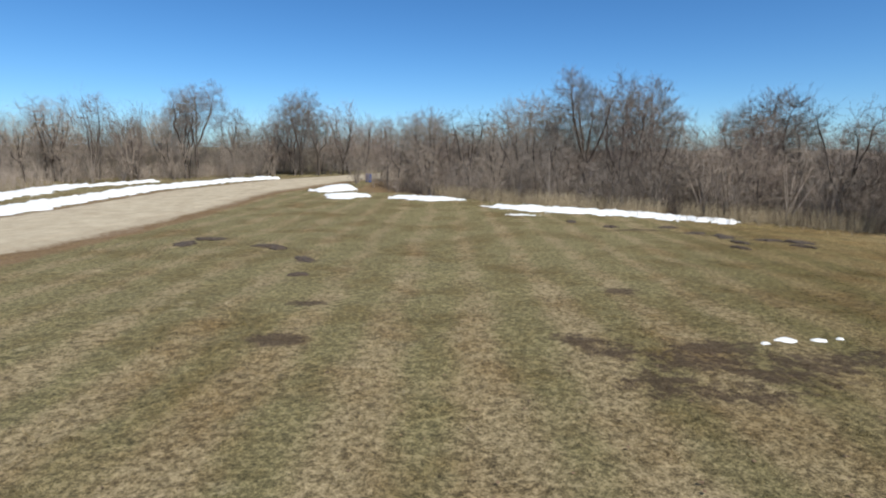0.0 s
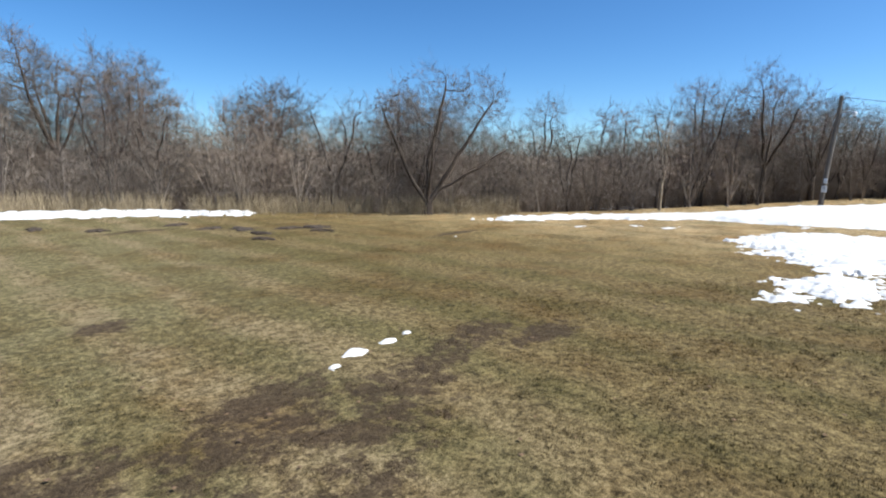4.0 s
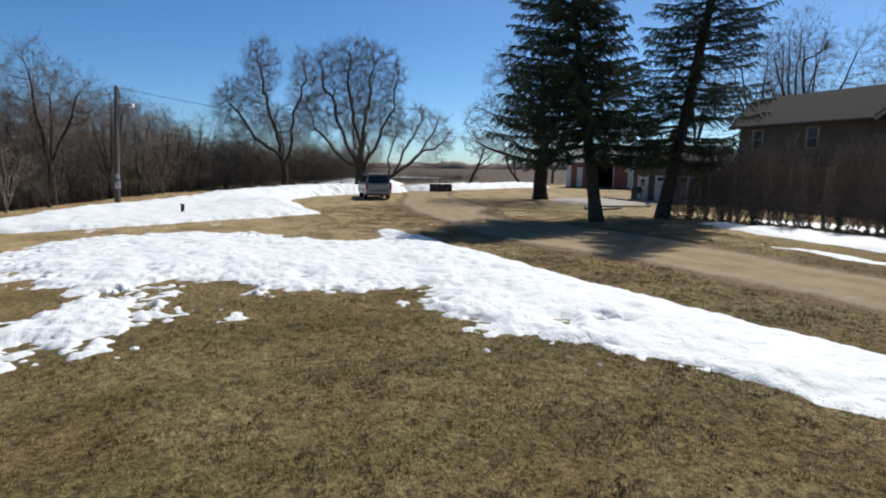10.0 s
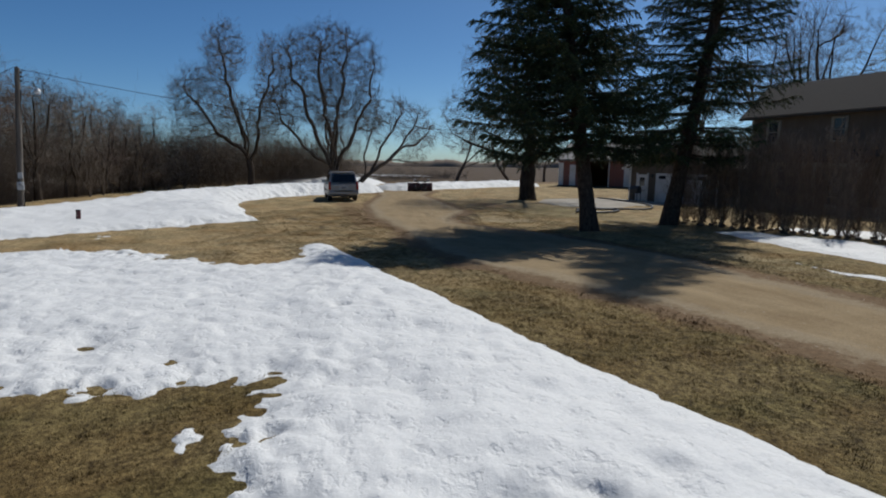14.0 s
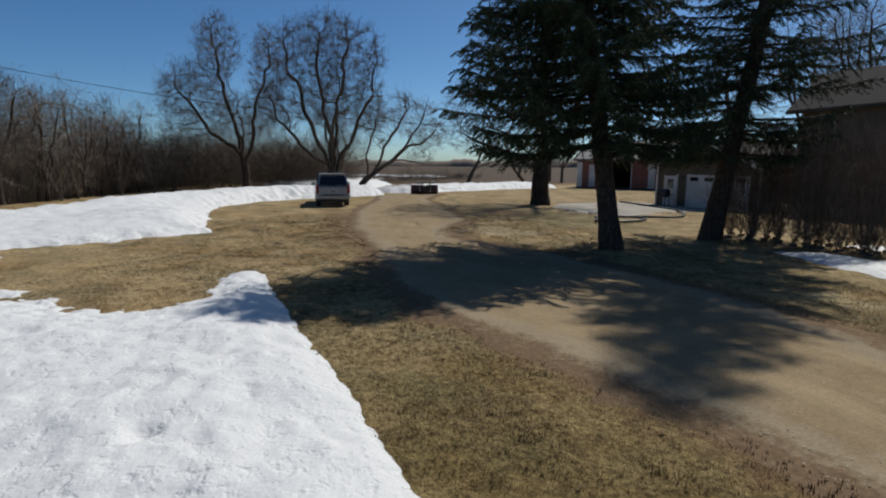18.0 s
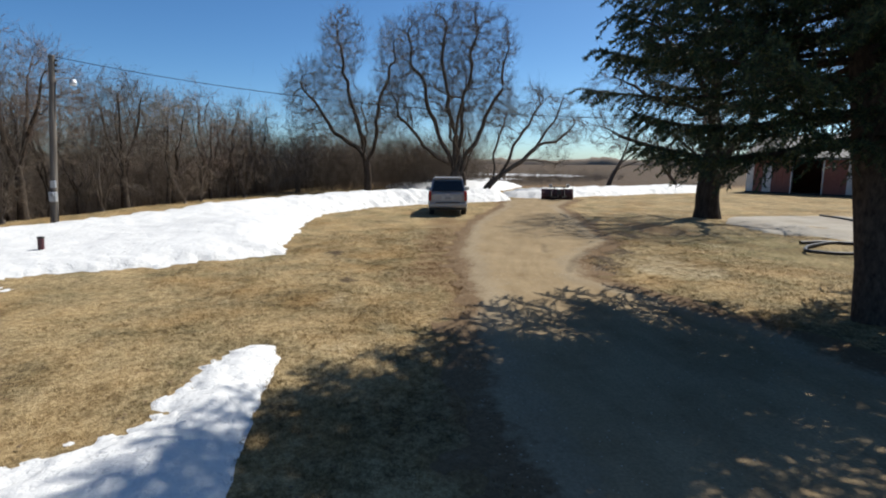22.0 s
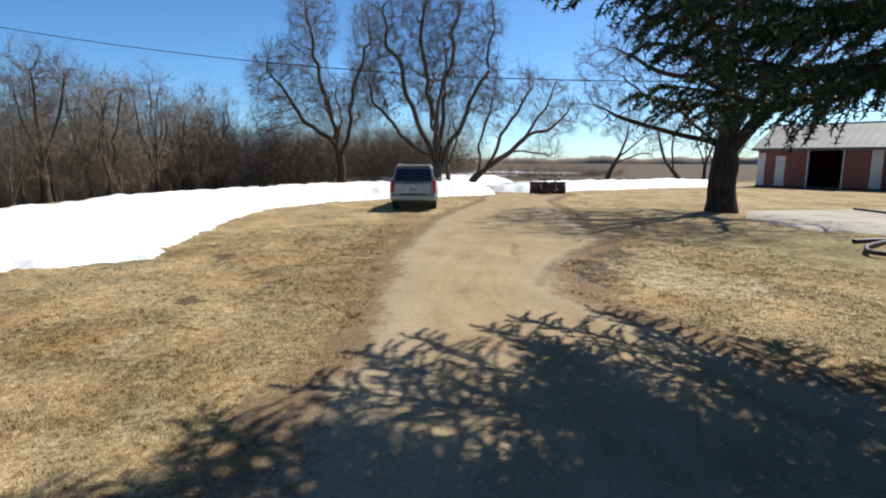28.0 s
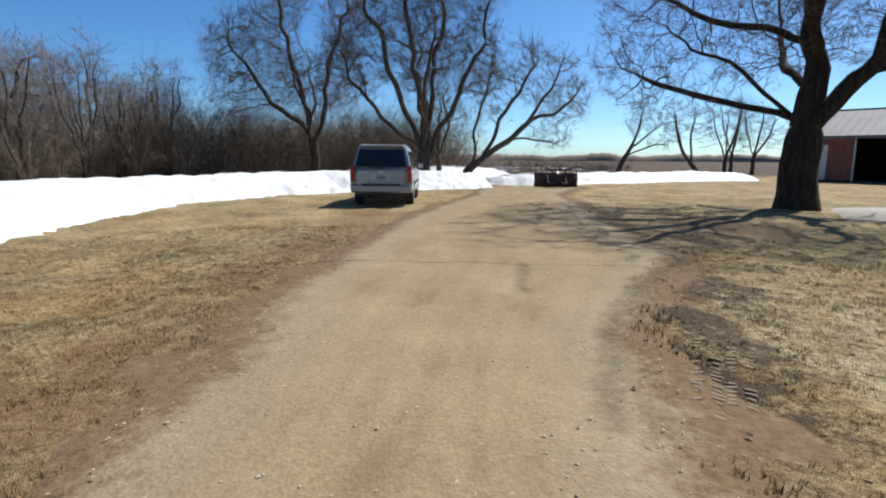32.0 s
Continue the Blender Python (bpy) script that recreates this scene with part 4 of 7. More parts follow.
tree_thing("cottonwood_tree", grown_tree(37, 0.29, [
    [(0, 0, -0.3), (0, -0.4, 0.6), (0, -1.9, 1.8), (0, -3.4, 2.8), (0, -4.7, 4.0)], [(0, -4.7, 4.0), (0.2, -5.7, 5.2), (0, -6.5, 6.6), (0, -7.3, 8.6)], [(0, -4.7, 4.0), (-0.2, -6.2, 4.6), (0, -7.4, 5.4), (0, -8.6, 6.9)],
    [(0, -1.4, 1.3), (0.3, -2.6, 3.4), (0, -3.8, 5.6), (0.2, -5.3, 8.0)], [(0, -3.4, 2.8), (0.4, -5.4, 3.0), (0.2, -7.0, 2.7)], [(0, -0.8, 0.9), (0.2, -1.2, 4.0), (-0.2, -2.0, 7.2)]],
    [(0, -6.6, 6.6, 2.2, 2.2, 2.4), (0, -4.7, 7.6, 2.2, 1.9, 2.2), (0, -8.0, 5.6, 1.7, 1.5, 1.8), (0, -6.6, 3.2, 1.4, 1.8, 1.2), (0, -2.2, 6.4, 2.0, 1.6, 2.4)], 2000, **COTTON),
    BARK_DARK, TWIG_BROWN, (69.6, -13.0), 0, "bare cottonwood leaning far out to one side", "tree", "big bare trees")
tree_thing("cottonwood_tree", free_tree(41, 9.0, 0.20, 3.0, (0.02, 0.06), 0.22, 3, 900, **COTTON), BARK_DARK, TWIG_BROWN, (74.5, -12.0), 40, "bare cottonwood of middle height with fine twigs", "tree", "big bare trees")


# the yard's old maple: a stout trunk that forks low, one long level limb
def maple_line(*pts):
    """Points as (metres along the level limb, metres across it, height)."""
    return [(0.63 * a - 0.78 * c, 0.78 * a + 0.63 * c, z) for a, c, z in pts]


maple = tree_thing("maple_tree", grown_tree(8, 0.57, [
    maple_line((0, 0, -0.3), (0.05, 0, 1.4), (0, 0, 2.7)), maple_line((0, 0, 2.7), (-0.1, 0, 4.4), (0.15, 0.2, 6.4), (0, 0, 8.6), (0.3, 0.2, 11.5), (0.2, 0, 13.2)),
    maple_line((0, 0, 2.3), (-0.9, 0.1, 3.7), (-1.9, 0, 5.3), (-2.5, 0.2, 7.0), (-3.3, 0, 9.2), (-3.5, 0.2, 11.4)), maple_line((0, 0, 2.8), (0.9, 0, 3.45), (2.3, -0.2, 3.75), (3.8, 0.1, 3.95), (5.2, 0, 4.6)),
    maple_line((-0.05, 0, 5.4), (1.5, 0.2, 6.0), (3.0, 0, 6.3), (4.6, -0.2, 7.3)), maple_line((-1.2, 0, 4.2), (-2.8, -0.3, 4.6), (-4.2, 0, 5.6), (-5.2, 0, 6.4)), maple_line((0, 0, 3.6), (0.6, -1.8, 4.6), (0.9, -3.6, 5.6), (1.2, -5.0, 6.8)),
    maple_line((0, 0, 4.6), (0.2, 1.8, 5.6), (0.6, 3.6, 7.2), (0.4, 4.8, 8.6)), maple_line((0.1, 0, 6.8), (1.6, 0.4, 8.4), (3.2, 0, 10.4)), maple_line((-1.9, 0, 5.3), (-2.6, -1.6, 6.4), (-3.4, -3.0, 8.0)), maple_line((0.5, 0, 3.2), (1.8, 0.9, 4.4), (3.4, 1.4, 5.2))],
    [(0, 0, 10.0, 5.4, 5.4, 3.6), (1.8, 2.2, 6.6, 4.4, 4.4, 2.6), (-2.0, -2.4, 7.2, 4.4, 4.4, 3.0), (2.6, 3.2, 4.4, 3.0, 3.0, 1.4), (2.6, -1.4, 6.6, 3.6, 3.6, 2.2), (-2.6, 1.4, 7.4, 3.6, 3.6, 2.4), (3.4, 4.2, 5.6, 2.2, 2.2, 2.2)],
    4600, step=0.30, kill=0.40, tip=0.0075, shoots=2, shoot=0.7, twigs=5, spray=0.40, slim=0.008, up=0.06, floor=2.4, bend=0.24, wander=0.22, gap_size=1.0), BARK_BLACK, TWIG_DARK, (47.6, -21.3), 0, "old bare maple with stout furrowed trunk on the dry lawn", "tree")
# at the northern edge
tree_thing("willow_tree", grown_tree(52, 0.34, [
    [(0, 0, -0.3), (0, 0, 0.7)], [(0, 0, 0.6), (1.0, -0.7, 2.6), (2.2, -1.6, 5.0), (3.6, -2.6, 7.6)], [(0, 0, 0.6), (0.1, 0.2, 3.2), (0.6, -0.4, 6.2), (1.0, -0.6, 8.8)], [(0, 0, 0.6), (-1.0, 1.0, 3.0), (-1.8, 1.8, 5.6), (-2.2, 2.2, 7.2)],
    [(0.5, -0.3, 1.6), (2.4, -2.2, 3.0), (4.4, -3.6, 4.6)], [(0, 0, 0.7), (-0.8, -1.0, 3.0), (-1.2, -1.8, 6.0)]],
    [(2.6, -2.0, 7.0, 2.8, 2.8, 2.8), (0.4, 0, 7.6, 2.6, 2.6, 2.4), (-1.8, 1.6, 5.6, 2.4, 2.4, 2.4), (3.6, -3.0, 4.6, 2.2, 2.2, 1.8), (0, 0, 4.6, 3.4, 3.4, 2.0)], 1900, step=0.36, kill=0.45, tip=0.008, up=0.08), BARK_DARK, TWIG, (24.2, 25.6), 0, "dark many-stemmed willow at the wood's edge", "tree", "", 0.82)
tree_thing("birch_tree", free_tree(61, 6.2, 0.09, 1.5, (0.02, 0), 0.35, 2, 420, step=0.26, kill=0.34, tip=0.006, shoot=0.5, spray=0.3), BARK_PALE, TWIG_PALE, (37.6, 17.6), 0, "slender pale-barked young tree", "tree")
for seed_, h, wd, place, tw, lab in ((71, 10.2, 3.3, (47.0, 18.2), TWIG_RED, "upright bare ash with reddish twigs"), (77, 10.8, 3.8, (50.5, 14.6), TWIG_RED, "upright bare ash with reddish twigs"), (79, 8.8, 3.0, (56.5, 12.2), TWIG, "upright bare ash with grey twigs")):
    tree_thing("ash_tree", free_tree(seed_, h, 0.22, wd, (0, 0), 0.26, 4, 1500, step=0.38, kill=0.5, tip=0.008, shoots=3, shoot=1.0, up=0.2), BARK, tw, place, 0, lab, "tree", "reddish trees")
# further yard trees to the east and behind the house
tree_thing("field_tree", grown_tree(90, 0.24, [[(0, 0, -0.3), (0, -0.6, 1.4), (0.2, -1.6, 2.8), (0, -2.2, 4.6), (0, -2.4, 6.2)], [(0, -0.9, 1.8), (0.4, -2.6, 2.5), (0, -4.2, 3.2), (0, -5.4, 3.0)], [(0.1, -1.6, 2.8), (0, -3.6, 4.4), (0.2, -5.0, 5.4)]],
           [(0, -2.4, 5.6, 2.0, 2.4, 2.2), (0, -4.8, 3.9, 1.8, 1.9, 1.5)], 520, step=0.36, kill=0.5, tip=0.010, shoot=0.8), BARK_DARK, TWIG_BROWN, (85.4, -31.4), 0, "bare field-edge tree with crooked leaning limbs", "tree", "field trees")
tree_thing("field_tree", grown_tree(91, 0.22, [[(0, 0, -0.3), (0, 0.9, 0.8), (0.1, 2.2, 2.2), (0, 3.0, 4.4), (0, 3.4, 6.2)], [(0, 1.2, 1.2), (0.3, 1.4, 3.4), (0, 1.2, 5.6)]],
           [(0, 3.0, 5.6, 2.0, 1.9, 2.2), (0, 1.2, 5.2, 1.8, 1.8, 1.8)], 460, step=0.36, kill=0.5, tip=0.010, shoot=0.8), BARK_DARK, TWIG_BROWN, (83.4, -39.6), 0, "bare field-edge tree with crooked leaning limbs", "tree", "field trees")
for n, (x, y, h) in enumerate(((87.5, -44.6, 9.0), (86.5, -47.2, 8.5), (93, -49, 10))):
    tree_thing("field_tree", free_tree(92 + n, h, 0.2, 3.2, (0, 0), 0.25, 3, 520, step=0.42, kill=0.6, tip=0.011, shoot=0.9), BARK_DARK, TWIG_BROWN, (x, y), 0, "bare field-edge tree with slender limbs", "tree", "field trees")
for n, (x, y, h) in enumerate(((43, -47, 17.0), (47, -50, 18), (52, -51, 17.5), (38, -53, 19.0), (32, -54, 19.0), (57, -48, 17.0), (26, -52, 18.0))):
    tree_thing("house_tree", free_tree(110 + n, h, 0.26, 4.0 if n % 2 else 5.0, (0, 0), 0.34, 4, 1100, 0.35, step=0.5, kill=0.7, tip=0.010, shoot=1.1, up=0.24), BARK, TWIG_BROWN, (x, y), 40 * n, "tall bare tree behind the farmhouse", "tree", "trees behind the house", 1.1)

for n, (x, y, h) in enumerate(((17.2, 48.5, 12.0), (12.5, 50.0, 12.2), (24.4, 42.5, 11.0), (31.0, 33.0, 9.2), (7.5, 55.0, 10.6), (-1.5, 60.0, 9.8), (-34, 74, 14.0), (-22, 82, 13.0))):
    tree_thing("elm_tree", free_tree(140 + n, h, 0.26, 4.2, (0.03 * (n % 3 - 1), 0), 0.30, 4, 1300, 0.4, step=0.42, kill=0.58, tip=0.010, shoots=4, shoot=1.1, twigs=7, spray=0.6, slim=0.014, up=0.2), BARK_DARK, TWIG, (x, y), 37 * n, "tall dark-trunked bare elm above the woods", "tree", "tall woodland trees")

# ---- woods: a few kinds, copied along the edge ----
rngw = np.random.RandomState(77)
KINDS = [tree_thing("wood_tree", free_tree(200 + n, 10.0, 0.14, 2.6 + 0.3 * (n % 3), (rngw.uniform(-0.08, 0.08), rngw.uniform(-0.08, 0.08)), 0.16 + 0.05 * (n % 4), 3 + n % 2, 560, 0.20, step=0.40, kill=0.50, tip=0.011, shoots=2, shoot=1.1, twigs=5, spray=0.6, slim=0.014, up=0.10, wander=0.25, bend=0.28, gap_size=0.9), BARK, (TWIG, TWIG_RED, TWIG, TWIG_PALE, TWIG, TWIG_RED)[n],
                    ((58, 20), (30, 33), (2, 54), (-44, 62), (40, 28), (14, 44))[n], 0, "bare grey-brown woodland tree", "tree", "woodland trees") for n in range(6)]


def shrub_form(seed):
    """Many stems from one stool, fanning out into a rounded twiggy mass."""
    rng = np.random.RandomState(seed)
    lines = [[(0, 0, -0.2), (0, 0, 0.15)]]
    for k in range(8):
        a, r, h = 0.785 * k + rng.uniform(-0.3, 0.3), rng.uniform(0.5, 1.5), rng.uniform(2.6, 3.8)
        lines.append([(0, 0, 0.1), (0.35 * r * math.cos(a), 0.35 * r * math.sin(a), 0.45 * h), (r * math.cos(a), r * math.sin(a), h)])
    return grown_tree(seed, 0.10, lines, [(0, 0, 2.7, 1.9, 1.9, 1.6), (0.6, 0.4, 3.4, 1.2, 1.2, 1.0), (0, 0, 1.3, 1.6, 1.6, 0.9)], 300, step=0.26, kill=0.34, tip=0.006, shoots=1, shoot=0.6, twigs=7, spray=0.42, slim=0.012, up=0.12, floor=0.3)


SHRUBS = [tree_thing("shrub", shrub_form(300 + n), TWIG if n else TWIG_PALE, (TWIG_PALE, BRUSH, TWIG)[n],
                     ((3.5, 43), (18, 34), (30, 22))[n], 0, ("pale tan bare shrub at the wood's edge", "dense brown leafless shrub", "dense grey-brown leafless shrub")[n], "shrub", "woodland shrubs") for n in range(3)]
EDGE = [(-12, 64), (-4, 53), (3, 45), (10, 39), (17, 34), (23, 28.5), (29, 23), (36, 19), (46, 15.5), (56, 11.5), (66, 6), (76, 1), (86, -6)]


def edge_point(s):
    s = min(max(s, 0), 0.9999) * (len(EDGE) - 1)
    i = int(s)
    (ax, ay), (bx, by) = EDGE[i], EDGE[i + 1]
    f = s - i
    ln = math.hypot(bx - ax, by - ay)
    return ax + (bx - ax) * f, ay + (by - ay) * f, -(by - ay) / ln, (bx - ax) / ln


for row, (count, off, kind) in enumerate(((44, 0.6, "s"), (40, 3.4, "s"), (34, 4.5, "t"), (36, 8.5, "t"), (32, 14.0, "t"))):
    for k in range(count):
        s = (k + rngw.uniform(-0.35, 0.35)) / count
        x, y, nx_, ny_ = edge_point(s)
        o = off + rngw.uniform(-1.2, 1.8)
        x, y = x + nx_ * o, y + ny_ * o
        low = 0.62 if 29 < x < 46 else (0.66 if x > 78 else (1.0 if x > 46 else 0.86))
        if kind == "s":
            copy_tree(SHRUBS[rngw.choice((0, 1, 2), p=(0.3, 0.3, 0.4))], x, y, rngw.uniform(0, 360), rngw.uniform(0.6, 1.25))
        else:
            copy_tree(KINDS[rngw.randint(6)], x, y, rngw.uniform(0, 360), low * rngw.uniform(0.68, 1.12))
for k in range(18):
    x, y, nx_, ny_ = edge_point(0.62 + 0.24 * k / 17)
    copy_tree(KINDS[rngw.randint(6)], x + nx_ * rngw.uniform(0.5, 4), y + ny_ * rngw.uniform(0.5, 4), rngw.uniform(0, 360), rngw.uniform(0.55, 0.9))
# across the gravel road to the north-west
for k in range(56):
    s = k / 55
    x, y = -62 + 50 * s + rngw.uniform(-2, 2), 52 + 36 * s ** 1.5 + rngw.uniform(-2, 6)
    if k % 2:
        copy_tree(KINDS[rngw.randint(6)], x, y + 4, rngw.uniform(0, 360), rngw.uniform(0.75, 1.2))
    else:
        copy_tree(SHRUBS[rngw.choice((0, 1, 2))], x, y, rngw.uniform(0, 360), rngw.uniform(0.9, 1.4))


def thicket(name, line, depth, count, tall, material, label, seed, per=12, thick=0.014, sway_=0.22, slim=0.017, reach=0.28):
    """A far wood as one mass: thin crooked stems with sprays of side twigs along a line on the plan."""
    rng = np.random.RandomState(seed)
    line = np.array(line, dtype=float)
    s = rng.uniform(0, len(line) - 1.001, count)
    i = s.astype(int)
    a, b = line[i], line[i + 1]
    n = np.stack([-(b - a)[:, 1], (b - a)[:, 0]], 1)
    n /= np.linalg.norm(n, axis=1, keepdims=True)
    p = a + (b - a) * (s - i)[:, None] + n * rng.uniform(0, depth, count)[:, None]
    z = ground_z(p[:, 0], p[:, 1])
    clump = 0.75 + 0.3 * wobble(p[:, 0], p[:, 1], tall * 1.6, 3, seed)
    h = tall * rng.uniform(0.4, 1.0, count) * np.clip(clump, 0.4, 1.1)
    k = np.linspace(0, 1, 4)
    sway = rng.normal(0, sway_, (count, 2)) * h[:, None]
    pts = np.zeros((count, 4, 3))
    pts[:, :, :2] = p[:, None] + sway[:, None] * (k ** 1.4)[None, :, None] + rng.normal(0, 0.035, (count, 4, 2)) * k[None, :, None] * h[:, None, None]
    pts[:, :, 2] = z[:, None] + h[:, None] * k - 0.1
    rad = (thick * (0.5 + 0.22 * h))[:, None] * np.linspace(1, 0.25, 4)[None]
    root, way, _ = offshoots(rng, pts, rad, per, 1.0, 46, 0.12, 0.05)
    way = way * np.repeat(h * reach, per)[:, None]
    root2 = root + way * rng.uniform(0.3, 0.9, (len(root), 1))
    way2 = way * 0.45 + rng.normal(0, 0.30, way.shape) * np.linalg.norm(way, axis=1, keepdims=True)
    fine = slivers(rng, np.concatenate([root, root2]), np.concatenate([way, way2]), slim)
    verts, quads = tubes([(pts, rad, 3)])
    ob = new(name, fast_mesh(name, *as_tris(verts, quads, fine), material))
    return tagged(ob, label, "woods", kind="stuff")


thicket("far_woods", [(-10, 72), (-2, 60), (6, 51), (14, 44), (22, 37), (30, 31), (40, 26), (52, 21), (64, 14), (76, 8), (90, -2)], 13, 11000, 7.0, BRUSH, "dense brown leafless woods beyond the lawn", 5, sway_=0.50, reach=0.40)
thicket("far_woods", [(-110, 60), (-62, 60), (-40, 70), (-22, 86), (0, 112), (24, 130)], 14, 6000, 10.5, TWIG, "dense leafless woods across the gravel road", 6, thick=0.016, slim=0.026)
thicket("low_brush", [(-9, 60), (-1, 51), (4, 45.5), (11, 39.5), (18, 34.5), (24, 29.2), (30, 23.5), (37, 19.4), (46, 16), (56, 12), (66, 7), (77, 1)], 7, 5000, 3.8, BRUSH, "tangled brown brush along the wood's edge", 9, per=13, sway_=0.45, thick=0.010, slim=0.011, reach=0.34)
thicket("low_brush", [(-36, 44), (-40, 58), (-30, 70), (-24, 78)], 9, 1200, 3.4, TWIG_PALE, "tan brush across the gravel road", 19, per=13, thick=0.012, slim=0.020, reach=0.34)
thicket("low_brush", [(74, -8), (80, -14), (88, -24), (96, -33), (108, -44)], 5, 700, 2.4, TWIG, "low leafless brush along the far field", 12, per=16, thick=0.006, slim=0.012, sway_=0.6, reach=0.5)
thicket("low_brush", [(66, 7), (72, 2), (74, -4), (75, -10), (78, -14), (86, -17)], 9, 1900, 7.6, BRUSH, "brown leafless brush under the big trees", 22, per=18, thick=0.010, slim=0.014, reach=0.40, sway_=0.42)
thicket("far_woods", [(88, 4), (98, -4), (112, -10), (130, -14)], 14, 1500, 9.0, BRUSH, "brown leafless woods beyond the big trees", 24, per=10, thick=0.016, slim=0.026)
thicket("low_brush", [(100, -16), (118, -34), (140, -60)], 30, 700, 1.3, BRUSH, "low brown brush over the far field", 26, per=14, thick=0.006, slim=0.02, sway_=0.7, reach=0.6)
thicket("far_woods", [(60, -70), (40, -78), (10, -72), (-40, -70), (-70, -40), (-75, 10), (-70, 45)], 10, 1600, 9.0, BRUSH, "leafless woods behind the farmyard", 14, thick=0.02, slim=0.03)


def skyline(name, line, tall, label, seed):
    """A wooded skyline far over the fields: a long mound with an uneven top."""
    pts = np.array(line, dtype=float)
    t = np.linspace(0, len(pts) - 1, 420)
    x, y = (np.interp(t, np.arange(len(pts)), pts[:, i]) for i in (0, 1))
    h = tall * (0.72 + 0.22 * wobble(x, y, 70, 4, seed) + 0.10 * wobble(x, y, 9, 3, seed + 3))
    out = np.stack([x, y], 1) / np.hypot(x, y)[:, None]
    z = ground_z(x, y)
    rows = []
    for back, up in ((0, -0.5), (2, 0.55), (6, 0.9), (12, 1.0), (30, 0.9), (40, -0.5)):
        rows.append(np.stack([x + out[:, 0] * back, y + out[:, 1] * back, z + np.maximum(up, 0) * h * (1 + 0.05 * wobble(x + back, y, 5, 2, seed)) + min(up, 0)], 1))
    grid = np.stack(rows, 1)
    ob = new(name, fast_mesh(name, grid.reshape(-1, 3), grid_faces(*grid.shape[:2]), BRUSH))
    return tagged(ob, label, "woods", kind="stuff")


skyline("far_woods", [(160, 420), (420, 260), (520, 60), (560, -120), (520, -330), (300, -560)], 8.0, "distant wooded skyline beyond the fields", 3)

# reeds and tall dry grass below the wood
rr = np.random.RandomState(3)
n_reed = 5200
s_ = rr.uniform(0.13, 0.50, n_reed)
e_ = np.array([edge_point(v) for v in s_])
o_ = rr.normal(-0.4, 1.0, n_reed)
patchy = wobble(e_[:, 0], e_[:, 1], 6.0, 3, 14) > -0.45
e_, o_ = e_[patchy], o_[patchy]
n_reed = len(e_)
px, py = e_[:, 0] + e_[:, 2] * o_, e_[:, 1] + e_[:, 3] * o_
h_ = rr.uniform(0.45, 1.25, n_reed)
root_ = np.stack([px, py, ground_z(px, py) - 0.05], 1)
tip_ = root_ + np.stack([rr.normal(0, 0.16, n_reed) * h_, rr.normal(0, 0.16, n_reed) * h_, h_], 1)
reed_pts = np.stack([root_, (root_ + tip_) / 2 + rr.normal(0, 0.03, root_.shape), tip_], 1)
tagged(new("reeds", fast_mesh("reeds", *tubes([(reed_pts, np.tile(np.array([0.012, 0.011, 0.004]), (n_reed, 1)), 3)]), REED)), "dry straw-coloured reeds along the wood's edge", "reeds", kind="stuff")


